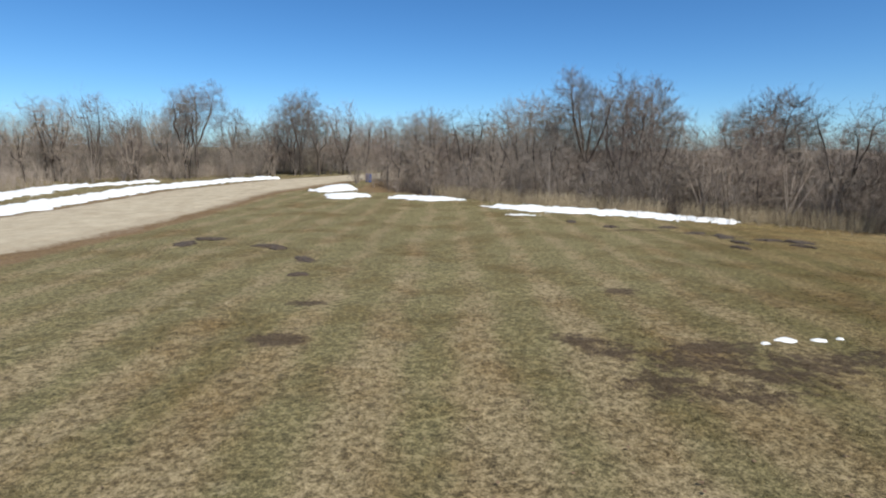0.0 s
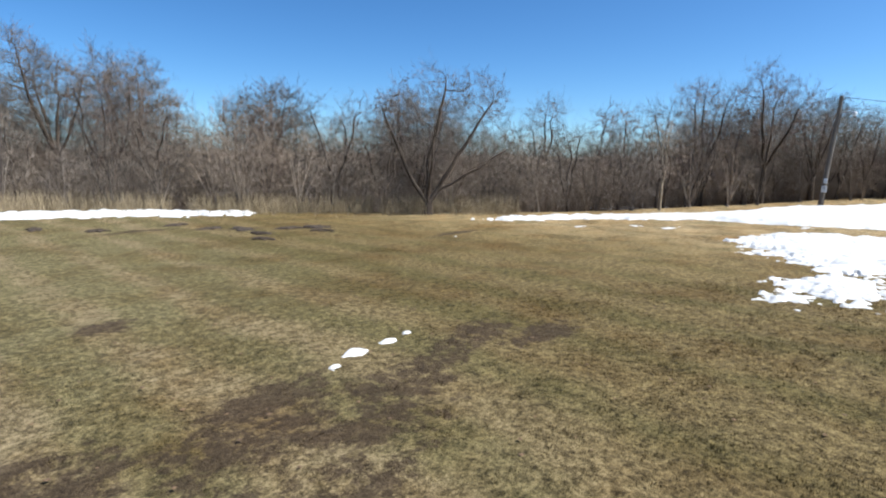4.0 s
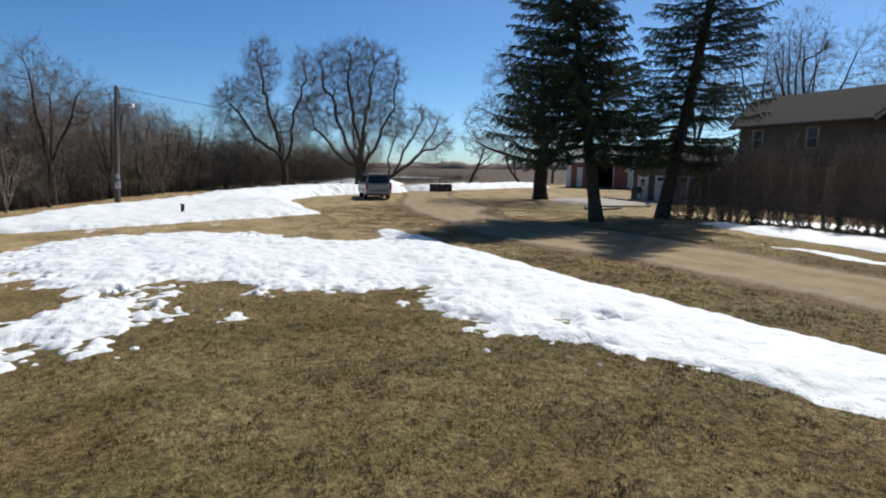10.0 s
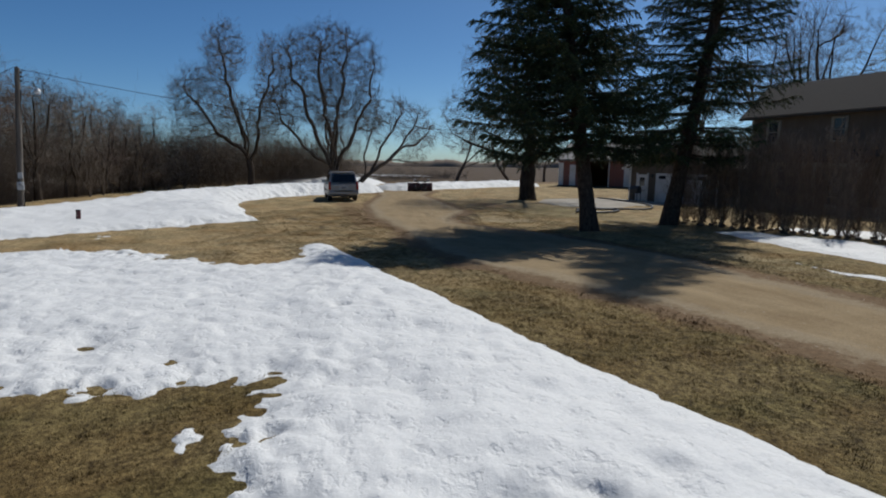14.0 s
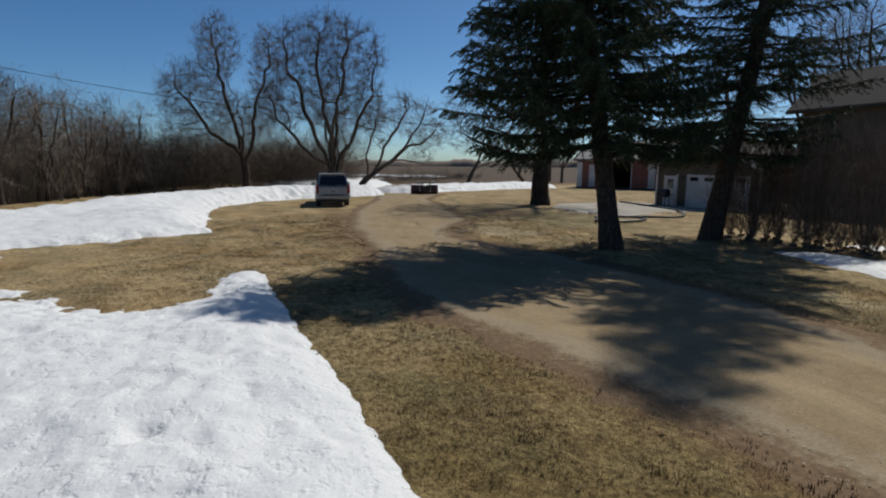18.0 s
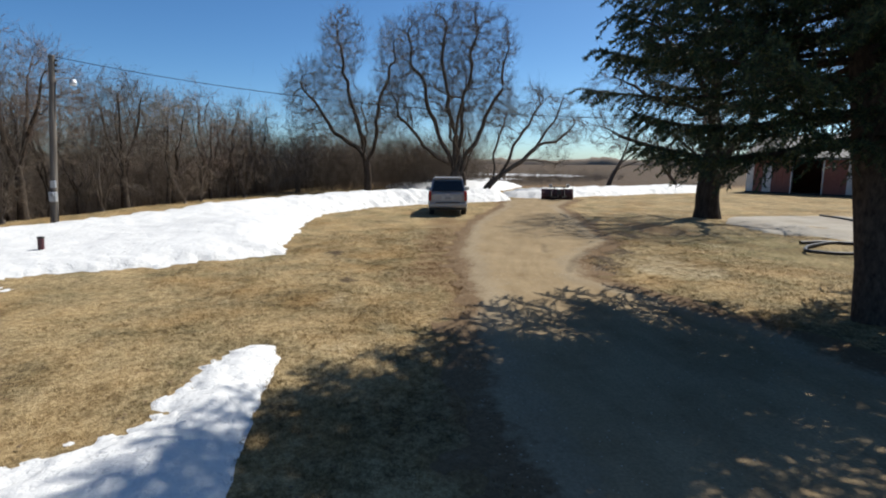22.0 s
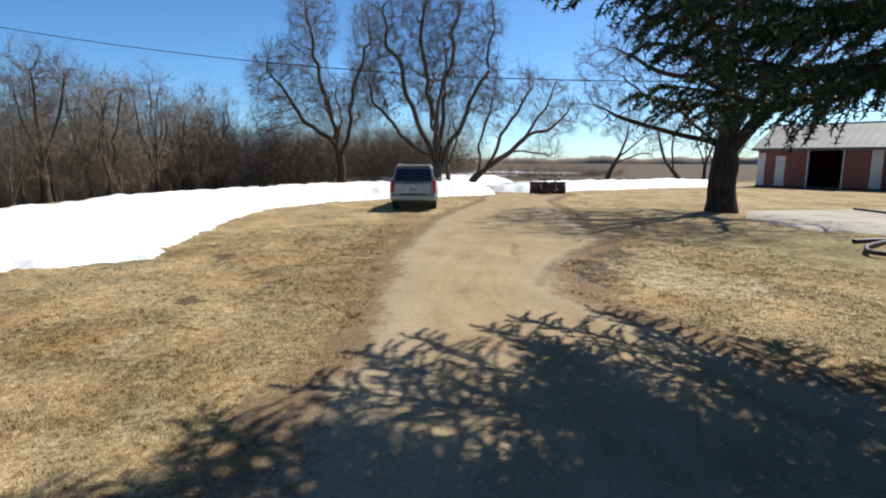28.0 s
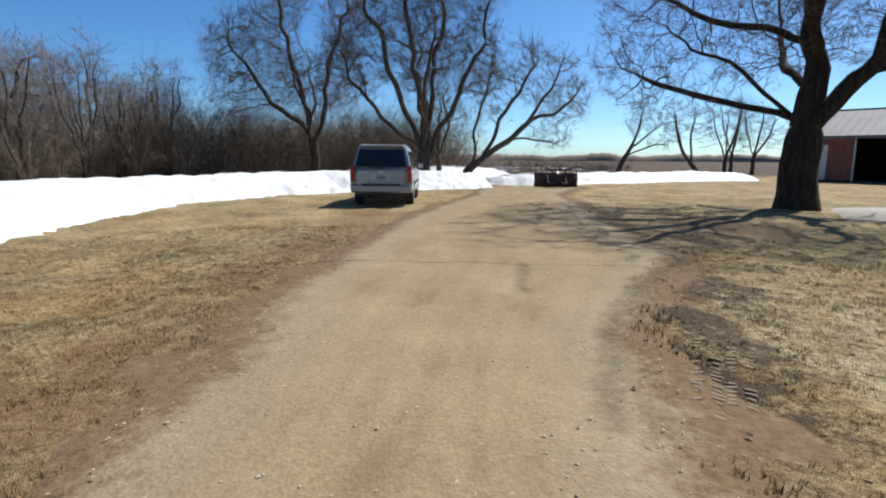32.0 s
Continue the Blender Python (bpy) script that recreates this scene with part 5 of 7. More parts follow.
# ---- spruces ----
def spruce(name, seed, place, height, reach, lean, start, label, step=0.30, per_whorl=6, thin=1.0, sprays=46, heavy=0.0):
    rng = np.random.RandomState(seed)
    lean = np.array([lean[0], lean[1], 1.0])

    def axis(h):
        return np.array([lean[0] * h, lean[1] * h, h])

    k = np.linspace(0, height, 14)
    trunk_pts = np.array([axis(h) for h in k]) + np.concatenate([np.zeros((1, 3)), rng.normal(0, 0.03, (13, 3))])
    trunk_pts[0, 2] -= 0.2
    rad = 0.30 * (1 - k / height) ** 0.8 + 0.02 + 0.10 * np.exp(-k / 0.35)
    stems, srad, twigs, trad, cards = [], [], [], [], []
    h = start
    while h < height - 0.2:
        share = (h - start) / (height - start)
        base_r = reach * ((1 - share) ** 0.72) * (0.88 + 0.12 * min(1, share / 0.12)) + 0.25
        n_whorl = per_whorl if share < 0.8 else 5
        turned = rng.uniform(0, 6.28)
        for b in range(n_whorl):
            if rng.uniform() > thin:
                continue
            a = (turned + 2 * math.pi * b / n_whorl + rng.normal(0, 0.16)) % (2 * math.pi)
            side_ = heavy * math.cos(a - 0.7)
            ln = base_r * rng.uniform(0.74, 1.05) * (1 + side_)
            segs = 6
            s = np.linspace(0, 1, segs + 1)
            droop = (0.05 - 0.28 * share + 0.22 * max(0.0, side_) * max(0.0, 1 - 3 * share)) * ln
            out = ln * s
            zz = -droop * np.sin(s * math.pi * 0.62) * 1.15 + 0.22 * ln * np.maximum(0, s - 0.7) + rng.normal(0, 0.03, segs + 1) * s
            ang = a + rng.normal(0, 0.10) * s
            pts = axis(h + rng.uniform(-0.12, 0.12)) + np.stack([np.cos(ang) * out, np.sin(ang) * out, zz], 1)
            stems.append(pts)
            srad.append(np.linspace(0.040 + 0.004 * ln, 0.008, segs + 1))
            n_side = max(8, int(ln / 0.075))
            bare = 0.20 - 0.08 * share
            for q in range(n_side):
                f = bare + (1 - bare) * (q + rng.uniform(0, 1)) / n_side
                i = min(int(f * segs), segs - 1)
                root = pts[i] + (pts[i + 1] - pts[i]) * (f * segs - i)
                side = a + (1 if q % 2 else -1) * rng.uniform(0.35, 1.25)
                tl = min(0.85, 0.30 + 0.26 * ln * (1.08 - f)) * rng.uniform(0.5, 1.15)
                d = np.array([math.cos(side), math.sin(side), rng.uniform(-0.50, 0.12)])
                mid = root + d * tl * 0.55
                tip = root + d * tl + np.array([0, 0, -0.26 * tl])
                twigs.append(np.array([root, mid, tip]))
                trad.append((0.008, 0.006, 0.004))
                cards.append((root, mid, tip, tl))
        h += step * rng.uniform(0.75, 1.25)
    # needle sprays: short slim blades set all round each twig
    r = np.array([c[0] for c in cards])
    m = np.array([c[1] for c in cards])
    t = np.array([c[2] for c in cards])
    per = sprays
    u = (np.arange(per)[None] + rng.uniform(0, 1, (len(r), per))) / per
    lower = u < 0.5
    p = np.where(lower[..., None], r[:, None] + (m - r)[:, None] * (2 * u)[..., None], m[:, None] + (t - m)[:, None] * (2 * u - 1)[..., None])
    way = (t - r) / (np.linalg.norm(t - r, axis=1, keepdims=True) + 1e-9)
    rnd = rng.normal(0, 1, p.shape)
    d = way[:, None] * 0.45 + 0.70 * rnd + np.array([0, 0, -0.05])
    d /= np.linalg.norm(d, axis=2, keepdims=True)
    w = np.cross(d, rng.normal(0, 1, p.shape))
    w /= np.linalg.norm(w, axis=2, keepdims=True) + 1e-9
    ln = rng.uniform(0.050, 0.100, u.shape)[..., None]
    wd = rng.uniform(0.008, 0.016, u.shape)[..., None]
    quad = np.stack([p - w * wd, p + w * wd, p + d * ln], 2).reshape(-1, 3)
    root_ob = new(name)
    x, y = place
    parts = [new("trunk", fast_mesh("trunk", *tubes([(trunk_pts[None], rad[None], 12), (np.array(stems), np.array(srad), 4), (np.array(twigs), np.array(trad), 3)]), SPRUCE_BARK)),
             new("crown", fast_mesh("crown", quad, np.arange(len(quad)).reshape(-1, 3), NEEDLE, False))]
    for o in parts:
        o.parent = root_ob
    root_ob.matrix_basis = pose(x, y, float(ground_z(x, y)))
    return tagged(root_ob, label, "tree", "yard spruces")


spruce("spruce_tree", 4, (28.6, -12.95), 13.8, 4.28, (0.08, 0.13), 3.2, "large dark green spruce with a leaning bare lower trunk", step=0.44, per_whorl=10, thin=0.95, sprays=84, heavy=0.17)
spruce("spruce_tree", 9, (29.7, -17.9), 25.0, 3.8, (0.0, -0.205), 3.0, "tall thin-crowned dark spruce beside the hedge", step=0.48, per_whorl=7, thin=0.86, sprays=56)


# ---- things: helpers ----
def part(name, bm, material, parent, label="", smooth_=False, place=None):
    me = bpy.data.meshes.new(name)
    bm.to_mesh(me)
    bm.free()
    if smooth_:
        for p in me.polygons:
            p.use_smooth = True
    me.materials.append(material)
    ob = new(name, me)
    ob.parent = parent
    if place is not None:
        ob.matrix_basis = place
    if label:
        ob["label"] = label
    return ob


def box(size, at=(0, 0, 0), bevel=0.0, turn=(0, 0, 0), bm=None, segs=2):
    out = bm or bmesh.new()
    one = bmesh.new()
    bmesh.ops.create_cube(one, size=1.0)
    bmesh.ops.scale(one, vec=size, verts=one.verts)
    if bevel:
        bmesh.ops.bevel(one, geom=one.edges[:], offset=bevel, segments=segs, affect="EDGES", profile=0.5)
    bmesh.ops.transform(one, matrix=pose(*at, *turn), verts=one.verts)
    me = bpy.data.meshes.new("tmp")
    one.to_mesh(me)
    one.free()
    out.from_mesh(me)
    bpy.data.meshes.remove(me)
    return out


def prism(outline, width, axis="y", bevel=0.0):
    """An outline in x, z pushed along y (centred), or in y, z along x."""
    bm = bmesh.new()
    a = [bm.verts.new((p[0], -width / 2, p[1]) if axis == "y" else (-width / 2, p[0], p[1])) for p in outline]
    b = [bm.verts.new((p[0], width / 2, p[1]) if axis == "y" else (width / 2, p[0], p[1])) for p in outline]
    bm.faces.new(a)
    bm.faces.new(b[::-1])
    for i in range(len(a)):
        j = (i + 1) % len(a)
        bm.faces.new((a[j], a[i], b[i], b[j]))
    bmesh.ops.recalc_face_normals(bm, faces=bm.faces[:])
    if bevel:
        bmesh.ops.bevel(bm, geom=bm.edges[:], offset=bevel, segments=2, affect="EDGES", profile=0.5)
    return bm


def cyl(radius, depth, at=(0, 0, 0), turn=(0, 0, 0), sides=24, bevel=0.0, top=None, bm=None):
    out = bm or bmesh.new()
    one = bmesh.new()
    bmesh.ops.create_cone(one, cap_ends=True, segments=sides, radius1=radius, radius2=radius if top is None else top, depth=depth)
    if bevel:
        rim = [e for e in one.edges if len(e.link_faces) == 2 and any(len(f.verts) > 4 for f in e.link_faces)]
        bmesh.ops.bevel(one, geom=rim, offset=bevel, segments=2, affect="EDGES", profile=0.5)
    bmesh.ops.transform(one, matrix=pose(*at, *turn), verts=one.verts)
    me = bpy.data.meshes.new("tmp")
    one.to_mesh(me)
    one.free()
    out.from_mesh(me)
    bpy.data.meshes.remove(me)
    return out


def thing(name, x, y, turn, label, category, group="", z=None):
    ob = new(name)
    ob.matrix_basis = pose(x, y, float(ground_z(x, y)) if z is None else z, 0, 0, turn)
    return tagged(ob, label, category, group)


def rope(points, radius, name, material, parent=None, sides=8):
    pts = np.array(points, dtype=float)
    t = np.linspace(0, len(pts) - 1, len(pts) * 6)
    smooth_pts = np.stack([np.interp(t, np.arange(len(pts)), pts[:, i]) for i in range(3)], 1)
    for _ in range(3):
        smooth_pts[1:-1] = (smooth_pts[:-2] + 2 * smooth_pts[1:-1] + smooth_pts[2:]) / 4
    ob = new(name, fast_mesh(name, *tubes([(smooth_pts[None], np.full((1, len(smooth_pts)), radius), sides)]), material))
    ob.parent = parent
    return ob


SILVER = mat("silver_car_paint", (0.303, 0.307, 0.320), (0.361, 0.365, 0.377), 40, 0.32, 0, metal=0.45, stain=(0.33, 0.32, 0.31), stain_scale=1.2)
GLASS = mat("dark_tinted_glass", (0.008, 0.009, 0.011), (0.014, 0.015, 0.018), 3, 0.06, 0)
RUBBER = mat("black_rubber", (0.014, 0.014, 0.014), (0.035, 0.034, 0.032), 20, 0.85, 0.2)
TRIM = mat("dark_plastic_trim", (0.020, 0.020, 0.021), (0.042, 0.042, 0.043), 18, 0.6, 0.1)
CHROME = mat("worn_bright_metal", (0.50, 0.50, 0.50), (0.66, 0.66, 0.66), 20, 0.3, 0.05, metal=1.0)
REDLENS = mat("red_lamp_lens", (0.28, 0.010, 0.010), (0.42, 0.022, 0.018), 20, 0.2, 0)
WHITELENS = mat("clear_lamp_lens", (0.60, 0.60, 0.60), (0.75, 0.75, 0.75), 20, 0.15, 0)
PLATE = mat("pale_plate", (0.24, 0.25, 0.26), (0.32, 0.33, 0.34), 30, 0.5, 0)
MAROON = mat("weathered_maroon_paint", (0.050, 0.010, 0.014), (0.115, 0.026, 0.030), 10, 0.6, 0.2, stain=(0.05, 0.03, 0.025), stain_scale=2.5)
RUSTRED = mat("faded_maroon_steel", (0.075, 0.022, 0.024), (0.165, 0.052, 0.050), 10, 0.6, 0.2, stain=(0.07, 0.04, 0.035), stain_scale=2.5)
STEEL = mat("dark_grimy_steel", (0.020, 0.019, 0.018), (0.060, 0.055, 0.050), 12, 0.6, 0.3, metal=0.6)
POLEWOOD = mat("grey_weathered_pole_wood", (0.075, 0.062, 0.050), (0.185, 0.158, 0.130), 6, 0.9, 0.6, 0.01, stretch=(1, 1, 0.08))
GALV = mat("galvanised_metal", (0.36, 0.37, 0.38), (0.52, 0.53, 0.54), 9, 0.5, 0.1, metal=0.7)
WIRE = mat("black_cable", (0.012, 0.012, 0.012), (0.03, 0.03, 0.03), 10, 0.7, 0)
SIDING = mat("tan_lap_siding", (0.105, 0.080, 0.056), (0.145, 0.112, 0.080), 3, 0.75, 0.1, stain=(0.095, 0.074, 0.052), stain_scale=0.35)
WHITE = mat("white_painted_trim", (0.56, 0.55, 0.52), (0.68, 0.67, 0.64), 6, 0.6, 0.1, stain=(0.48, 0.47, 0.44), stain_scale=0.8)
SASH = mat("dull_cream_trim", (0.24, 0.215, 0.17), (0.34, 0.31, 0.25), 6, 0.7, 0.1, stain=(0.20, 0.18, 0.14), stain_scale=0.8)
SHAKE = mat("brown_shake", (0.075, 0.060, 0.046), (0.145, 0.118, 0.092), 7, 0.9, 0.4)
ROOF = mat("brown_asphalt_shingle", (0.024, 0.019, 0.015), (0.052, 0.042, 0.034), 16, 0.95, 0.5, 0.008, stain=(0.036, 0.030, 0.025), stain_scale=0.6)
REDWALL = mat("red_painted_steel", (0.190, 0.066, 0.047), (0.250, 0.092, 0.066), 4, 0.7, 0.1, stain=(0.20, 0.085, 0.065), stain_scale=0.5)
TIN = mat("pale_grey_tin_roof", (0.11, 0.108, 0.106), (0.16, 0.157, 0.152), 5, 0.75, 0.15, metal=0.0, stain=(0.10, 0.094, 0.088), stain_scale=0.4)
# near-black: the lack of light inside the barn is put into the colour
DARK = mat("floor_painted_as_unlit", (0.020, 0.018, 0.016), (0.045, 0.040, 0.035), 2, 0.95, 0.2)
PANE = mat("window_glass", (0.012, 0.014, 0.017), (0.022, 0.025, 0.030), 2, 0.05, 0)
HOSE = mat("black_corrugated_pipe", (0.012, 0.012, 0.012), (0.032, 0.031, 0.030), 20, 0.55, 0.2)
BLUE = mat("blue_plastic", (0.020, 0.055, 0.22), (0.035, 0.085, 0.30), 8, 0.45, 0.1)


# ---- parked car ----
def build_car():
    car = thing("suv", 49.45, -7.55, -6, "silver family SUV parked on the grass verge, seen from behind", "car")
    L, W = 5.1, 1.98
    # lower body, with wheel arches cut into the outline; x runs forwards from the rear bumper
    low = [(0.05, 0.52), (0.02, 1.06), (0.10, 1.12), (3.75, 1.10), (4.95, 0.98), (5.10, 0.80), (5.08, 0.42)]
    for cx in (3.98, 1.12):
        low += [(cx + 0.46 * math.cos(a), 0.36 + 0.46 * math.sin(a)) for a in np.linspace(0.1, math.pi - 0.1, 9)]
    low += [(0.45, 0.42)]
    part("body", prism(low, W, bevel=0.03), SILVER, car, smooth_=False)
    # cabin, drawn in towards the roof
    bm = prism([(0.06, 1.08), (0.30, 1.84), (0.60, 1.90), (2.75, 1.88), (3.15, 1.78), (3.85, 1.08)], 1.0)
    for v in bm.verts:
        t = (v.co.z - 1.08) / 0.82
        v.co.y *= (1.90 - 0.42 * t) if v.co.y else 1
    bmesh.ops.bevel(bm, geom=bm.edges[:], offset=0.04, segments=2, affect="EDGES")
    part("cabin", bm, SILVER, car)
    # tailgate with its window, spoiler, plate
    gate = part("tailgate", box((0.06, 1.52, 0.56), (0.01, 0, 0.86), 0.03), SILVER, car)
    part("plate_recess", box((0.03, 0.62, 0.22), (-0.025, 0, 0.90), 0.01), GALV, gate)
    part("plate", box((0.015, 0.31, 0.15), (-0.045, 0, 0.90), 0.004), PLATE, gate, "pale number plate with plain bars")
    for k in range(3):
        part("plate_bar", box((0.006, 0.045, 0.03), (-0.055, (k - 1) * 0.085, 0.90)), TRIM, gate)
    part("badge", box((0.012, 0.13, 0.045), (-0.03, 0, 1.065), 0.004), CHROME, gate)
    win = prism([(-0.005, 1.24), (0.165, 1.76), (0.195, 1.76), (0.03, 1.24)], 1.0)
    for v in win.verts:
        v.co.y *= 1.66 - 0.42 * (v.co.z - 1.14)
    part("rear_window", win, GLASS, car, "dark tinted rear window")
    part("wiper", box((0.02, 0.5, 0.02), (-0.02, 0.1, 1.20), 0.004, (0, 0, 0)), TRIM, car)
    part("spoiler", box((0.30, 1.40, 0.05), (0.28, 0, 1.885), 0.02, (0, -4, 0)), SILVER, car)
    bump_ = part("rear_bumper", box((0.22, 1.94, 0.26), (0.02, 0, 0.56), 0.06), SILVER, car)
    part("bumper_step", box((0.14, 1.2, 0.05), (-0.06, 0, 0.685), 0.015), TRIM, bump_)
    part("valance", box((0.2, 1.70, 0.16), (0.10, 0, 0.40), 0.04), TRIM, bump_)
    part("front_bumper", box((0.24, 1.92, 0.34), (5.05, 0, 0.56), 0.07), SILVER, car)
    for s in (1, -1):
        lamp = part("tail_lamp", box((0.16, 0.14, 0.50), (0.03, s * 0.90, 1.02), 0.03), REDLENS, car, "tall red tail lamp")
        part("reversing_lens", box((0.03, 0.11, 0.12), (-0.025, s * 0.90, 0.86), 0.01), WHITELENS, lamp)
        for a, b in ((0.55, 1.28), (1.38, 2.30), (2.40, 3.30)):
            z0, z1 = 1.16, 1.72
            shift = 0.18 if a < 1 else (0.0 if a < 2 else -0.30)
            bm = prism([(a + (0.12 if a < 1 else 0), z0), (a + (0.22 if a < 1 else 0.0), z1), (b + (shift if b > 3 else 0) - 0.02, z1), (b + (0.18 if b > 3 else 0), z0)], 0.02)
            for v in bm.verts:
                t = (v.co.z - 1.08) / 0.82
                v.co.y += s * ((1.90 - 0.42 * t) / 2 + 0.004)
            part("side_window", bm, GLASS, car, "dark tinted side window")
        mir = part("wing_mirror", box((0.14, 0.22, 0.20), (3.35, s * 1.10, 1.22), 0.04), TRIM, car)
        part("mirror_glass", box((0.01, 0.17, 0.14), (3.275, s * 1.11, 1.22)), CHROME, mir)
        part("roof_rail", box((2.2, 0.04, 0.05), (1.65, s * 0.66, 1.935), 0.015), TRIM, car)
        part("side_moulding", box((2.9, 0.03, 0.09), (2.55, s * 1.0, 0.70), 0.012), TRIM, car)
        for dx in (1.75, 2.85):
            part("door_handle", box((0.16, 0.03, 0.03), (dx, s * 0.995, 1.02), 0.01), CHROME, car)
        part("head_lamp", box((0.10, 0.34, 0.2), (5.03, s * 0.74, 0.86), 0.03), WHITELENS, car)
        for cx in (3.98, 1.12):
            wheel = part("wheel", cyl(0.385, 0.27, (0, 0, 0), (90, 0, 0), 36, 0.05), RUBBER, car, "black tyre", False, pose(cx, s * 0.84, 0.37))
            part("rim", cyl(0.25, 0.05, (0, s * 0.12, 0), (90, 0, 0), 28, 0.015), GALV, wheel)
            part("hub_cap", cyl(0.07, 0.03, (0, s * 0.15, 0), (90, 0, 0), 18, 0.006), CHROME, wheel)
            for q in range(6):
                part("spoke", box((0.045, 0.02, 0.17), (0.14 * math.sin(q * math.pi / 3), s * 0.148, 0.14 * math.cos(q * math.pi / 3)), 0.006, (0, math.degrees(q * math.pi / 3), 0)), TRIM, wheel)
    part("exhaust", cyl(0.03, 0.3, (0.1, -0.55, 0.34), (0, 90, 0), 16), STEEL, car)
    part("tow_hitch", box((0.2, 0.07, 0.07), (-0.08, 0, 0.40), 0.01), STEEL, car)
    car.scale = (1.04, 1.07, 1.09)
    return car


build_car()


# ---- plough blade ----
def build_plough():
    pl = thing("snow_plough", 60.9, -17.3, -8, "dark red truck snow plough blade standing on the gravel", "snow plough")
    curve = [(0.0, 0.08), (-0.06, 0.25), (-0.07, 0.45), (0.0, 0.66), (0.10, 0.80), (0.13, 0.79), (0.035, 0.65), (-0.035, 0.45), (-0.025, 0.25), (0.03, 0.08)]
    part("blade", prism(curve, 2.44), RUSTRED, pl, "curved dark maroon blade", False, pose(0.25, 0, 0))
    part("cutting_edge", box((0.03, 2.44, 0.15), (0.26, 0, 0.075), 0.004), STEEL, pl)
    for k in range(5):
        part("rib", prism([(-0.02, 0.12), (-0.17, 0.30), (-0.16, 0.55), (-0.01, 0.72), (-0.04, 0.45)], 0.035), MAROON, pl, "", False, pose(0.22, -1.05 + k * 0.525, 0))
    part("top_tube", cyl(0.035, 2.40, (0.32, 0, 0.80), (90, 0, 0), 14), MAROON, pl)
    frame_ = part("a_frame", box((0.09, 1.7, 0.09), (0.0, 0, 0.28), 0.01), STEEL, pl)
    for s in (1, -1):
        part("push_arm", box((1.0, 0.09, 0.1), (-0.45, s * 0.38, 0.26), 0.012, (0, 0, s * 28)), STEEL, frame_)
        part("spring", cyl(0.05, 0.5, (0.05, s * 0.5, 0.50), (0, 40, 0), 14), STEEL, pl)
        part("lift_post", box((0.07, 0.07, 0.86), (-0.55, s * 0.36, 0.62), 0.01), STEEL, pl)
        lamp = part("plough_lamp", box((0.16, 0.26, 0.17), (-0.52, s * 0.66, 1.14), 0.04), PLATE, pl, "pale lamp housing")
        part("lamp_lens", box((0.02, 0.20, 0.12), (-0.43, s * 0.66, 1.14), 0.01), WHITELENS, lamp)
        part("lamp_stalk", cyl(0.018, 0.16, (-0.53, s * 0.62, 1.02), (0, 0, 0), 10), STEEL, lamp)
        shoe = part("shoe", cyl(0.09, 0.03, (0.02, s * 0.9, 0.015), (0, 0, 0), 16), STEEL, pl)
        part("shoe_post", cyl(0.02, 0.34, (0.02, s * 0.9, 0.19), (0, 0, 0), 10), STEEL, shoe)
        part("marker_stick", cyl(0.012, 0.6, (0.33, s * 1.18, 1.05), (0, 0, 0), 8), STEEL, pl)
    part("crossbar", box((0.07, 1.40, 0.07), (-0.55, 0, 1.02), 0.01), STEEL, pl)
    part("lift_ram", cyl(0.045, 0.5, (-0.35, 0, 0.75), (0, 55, 0), 14), CHROME, pl)
    part("pump_box", box((0.28, 0.36, 0.34), (-0.62, 0, 0.62), 0.03), TRIM, pl)


build_plough()


# ---- power pole, cable and lamp ----
def build_pole():
    pole = thing("utility_pole", 44.95, 9.95, 0, "grey weathered wooden utility pole standing in the snow", "utility pole")
    top = Vector((0.5, -0.34, 7.3))
    pts = np.array([[(top * f)[:] for f in np.linspace(-0.03, 1, 7)]])
    shaft = new("shaft", fast_mesh("shaft", *tubes([(pts, np.linspace(0.155, 0.11, 7)[None], 14)]), POLEWOOD))
    shaft.parent = pole
    part("pole_cap", cyl(0.115, 0.03, top[:], (3, 4, 0), 14), GALV, pole)
    for k in range(3):
        z = 7.1 - 0.22 * k
        ins = part("insulator", cyl(0.045, 0.12, (top.x * z / 7.3 + 0.02, top.y * z / 7.3 - 0.15, z), (90, 0, 0), 14, 0.012), TRIM, pole, "dark spool insulator")
        part("insulator_bolt", cyl(0.014, 0.16, (top.x * z / 7.3 + 0.02, top.y * z / 7.3 - 0.08, z), (90, 0, 0), 8), STEEL, ins)
    part("meter_box", box((0.18, 0.28, 0.42), (-0.06, -0.12, 1.42), 0.02), GALV, pole, "pale grey meter box")
    part("meter_dial", cyl(0.085, 0.08, (-0.17, -0.14, 1.52), (0, 90, 0), 20, 0.01), PLATE, pole)
    part("breaker_box", box((0.12, 0.20, 0.30), (0.02, -0.13, 1.95), 0.015), GALV, pole)
    c = np.array([[(0.02, -0.17, 0.0), (0.08, -0.18, 2.0), (0.24, -0.28, 4.2), (0.42, -0.42, 6.2)]])
    con = new("conduit", fast_mesh("conduit", *tubes([(c, np.full((1, 4), 0.028), 8)]), TRIM))
    con.parent = pole
    a = np.array([[(0.46, -0.3, 6.25), (0.45, -0.55, 6.36), (0.42, -0.85, 6.38), (0.42, -1.05, 6.33)]])
    arm = new("lamp_arm", fast_mesh("lamp_arm", *tubes([(a, np.full((1, 4), 0.022), 8)]), GALV))
    arm.parent = pole
    head = part("yard_lamp", cyl(0.17, 0.16, (0.42, -1.12, 6.24), (0, 0, 0), 20, 0.03, 0.10), GALV, pole, "grey yard lamp head")
    part("lamp_glass", cyl(0.12, 0.12, (0.42, -1.12, 6.12), (0, 0, 0), 18, 0.03, 0.14), WHITELENS, head)
    return pole


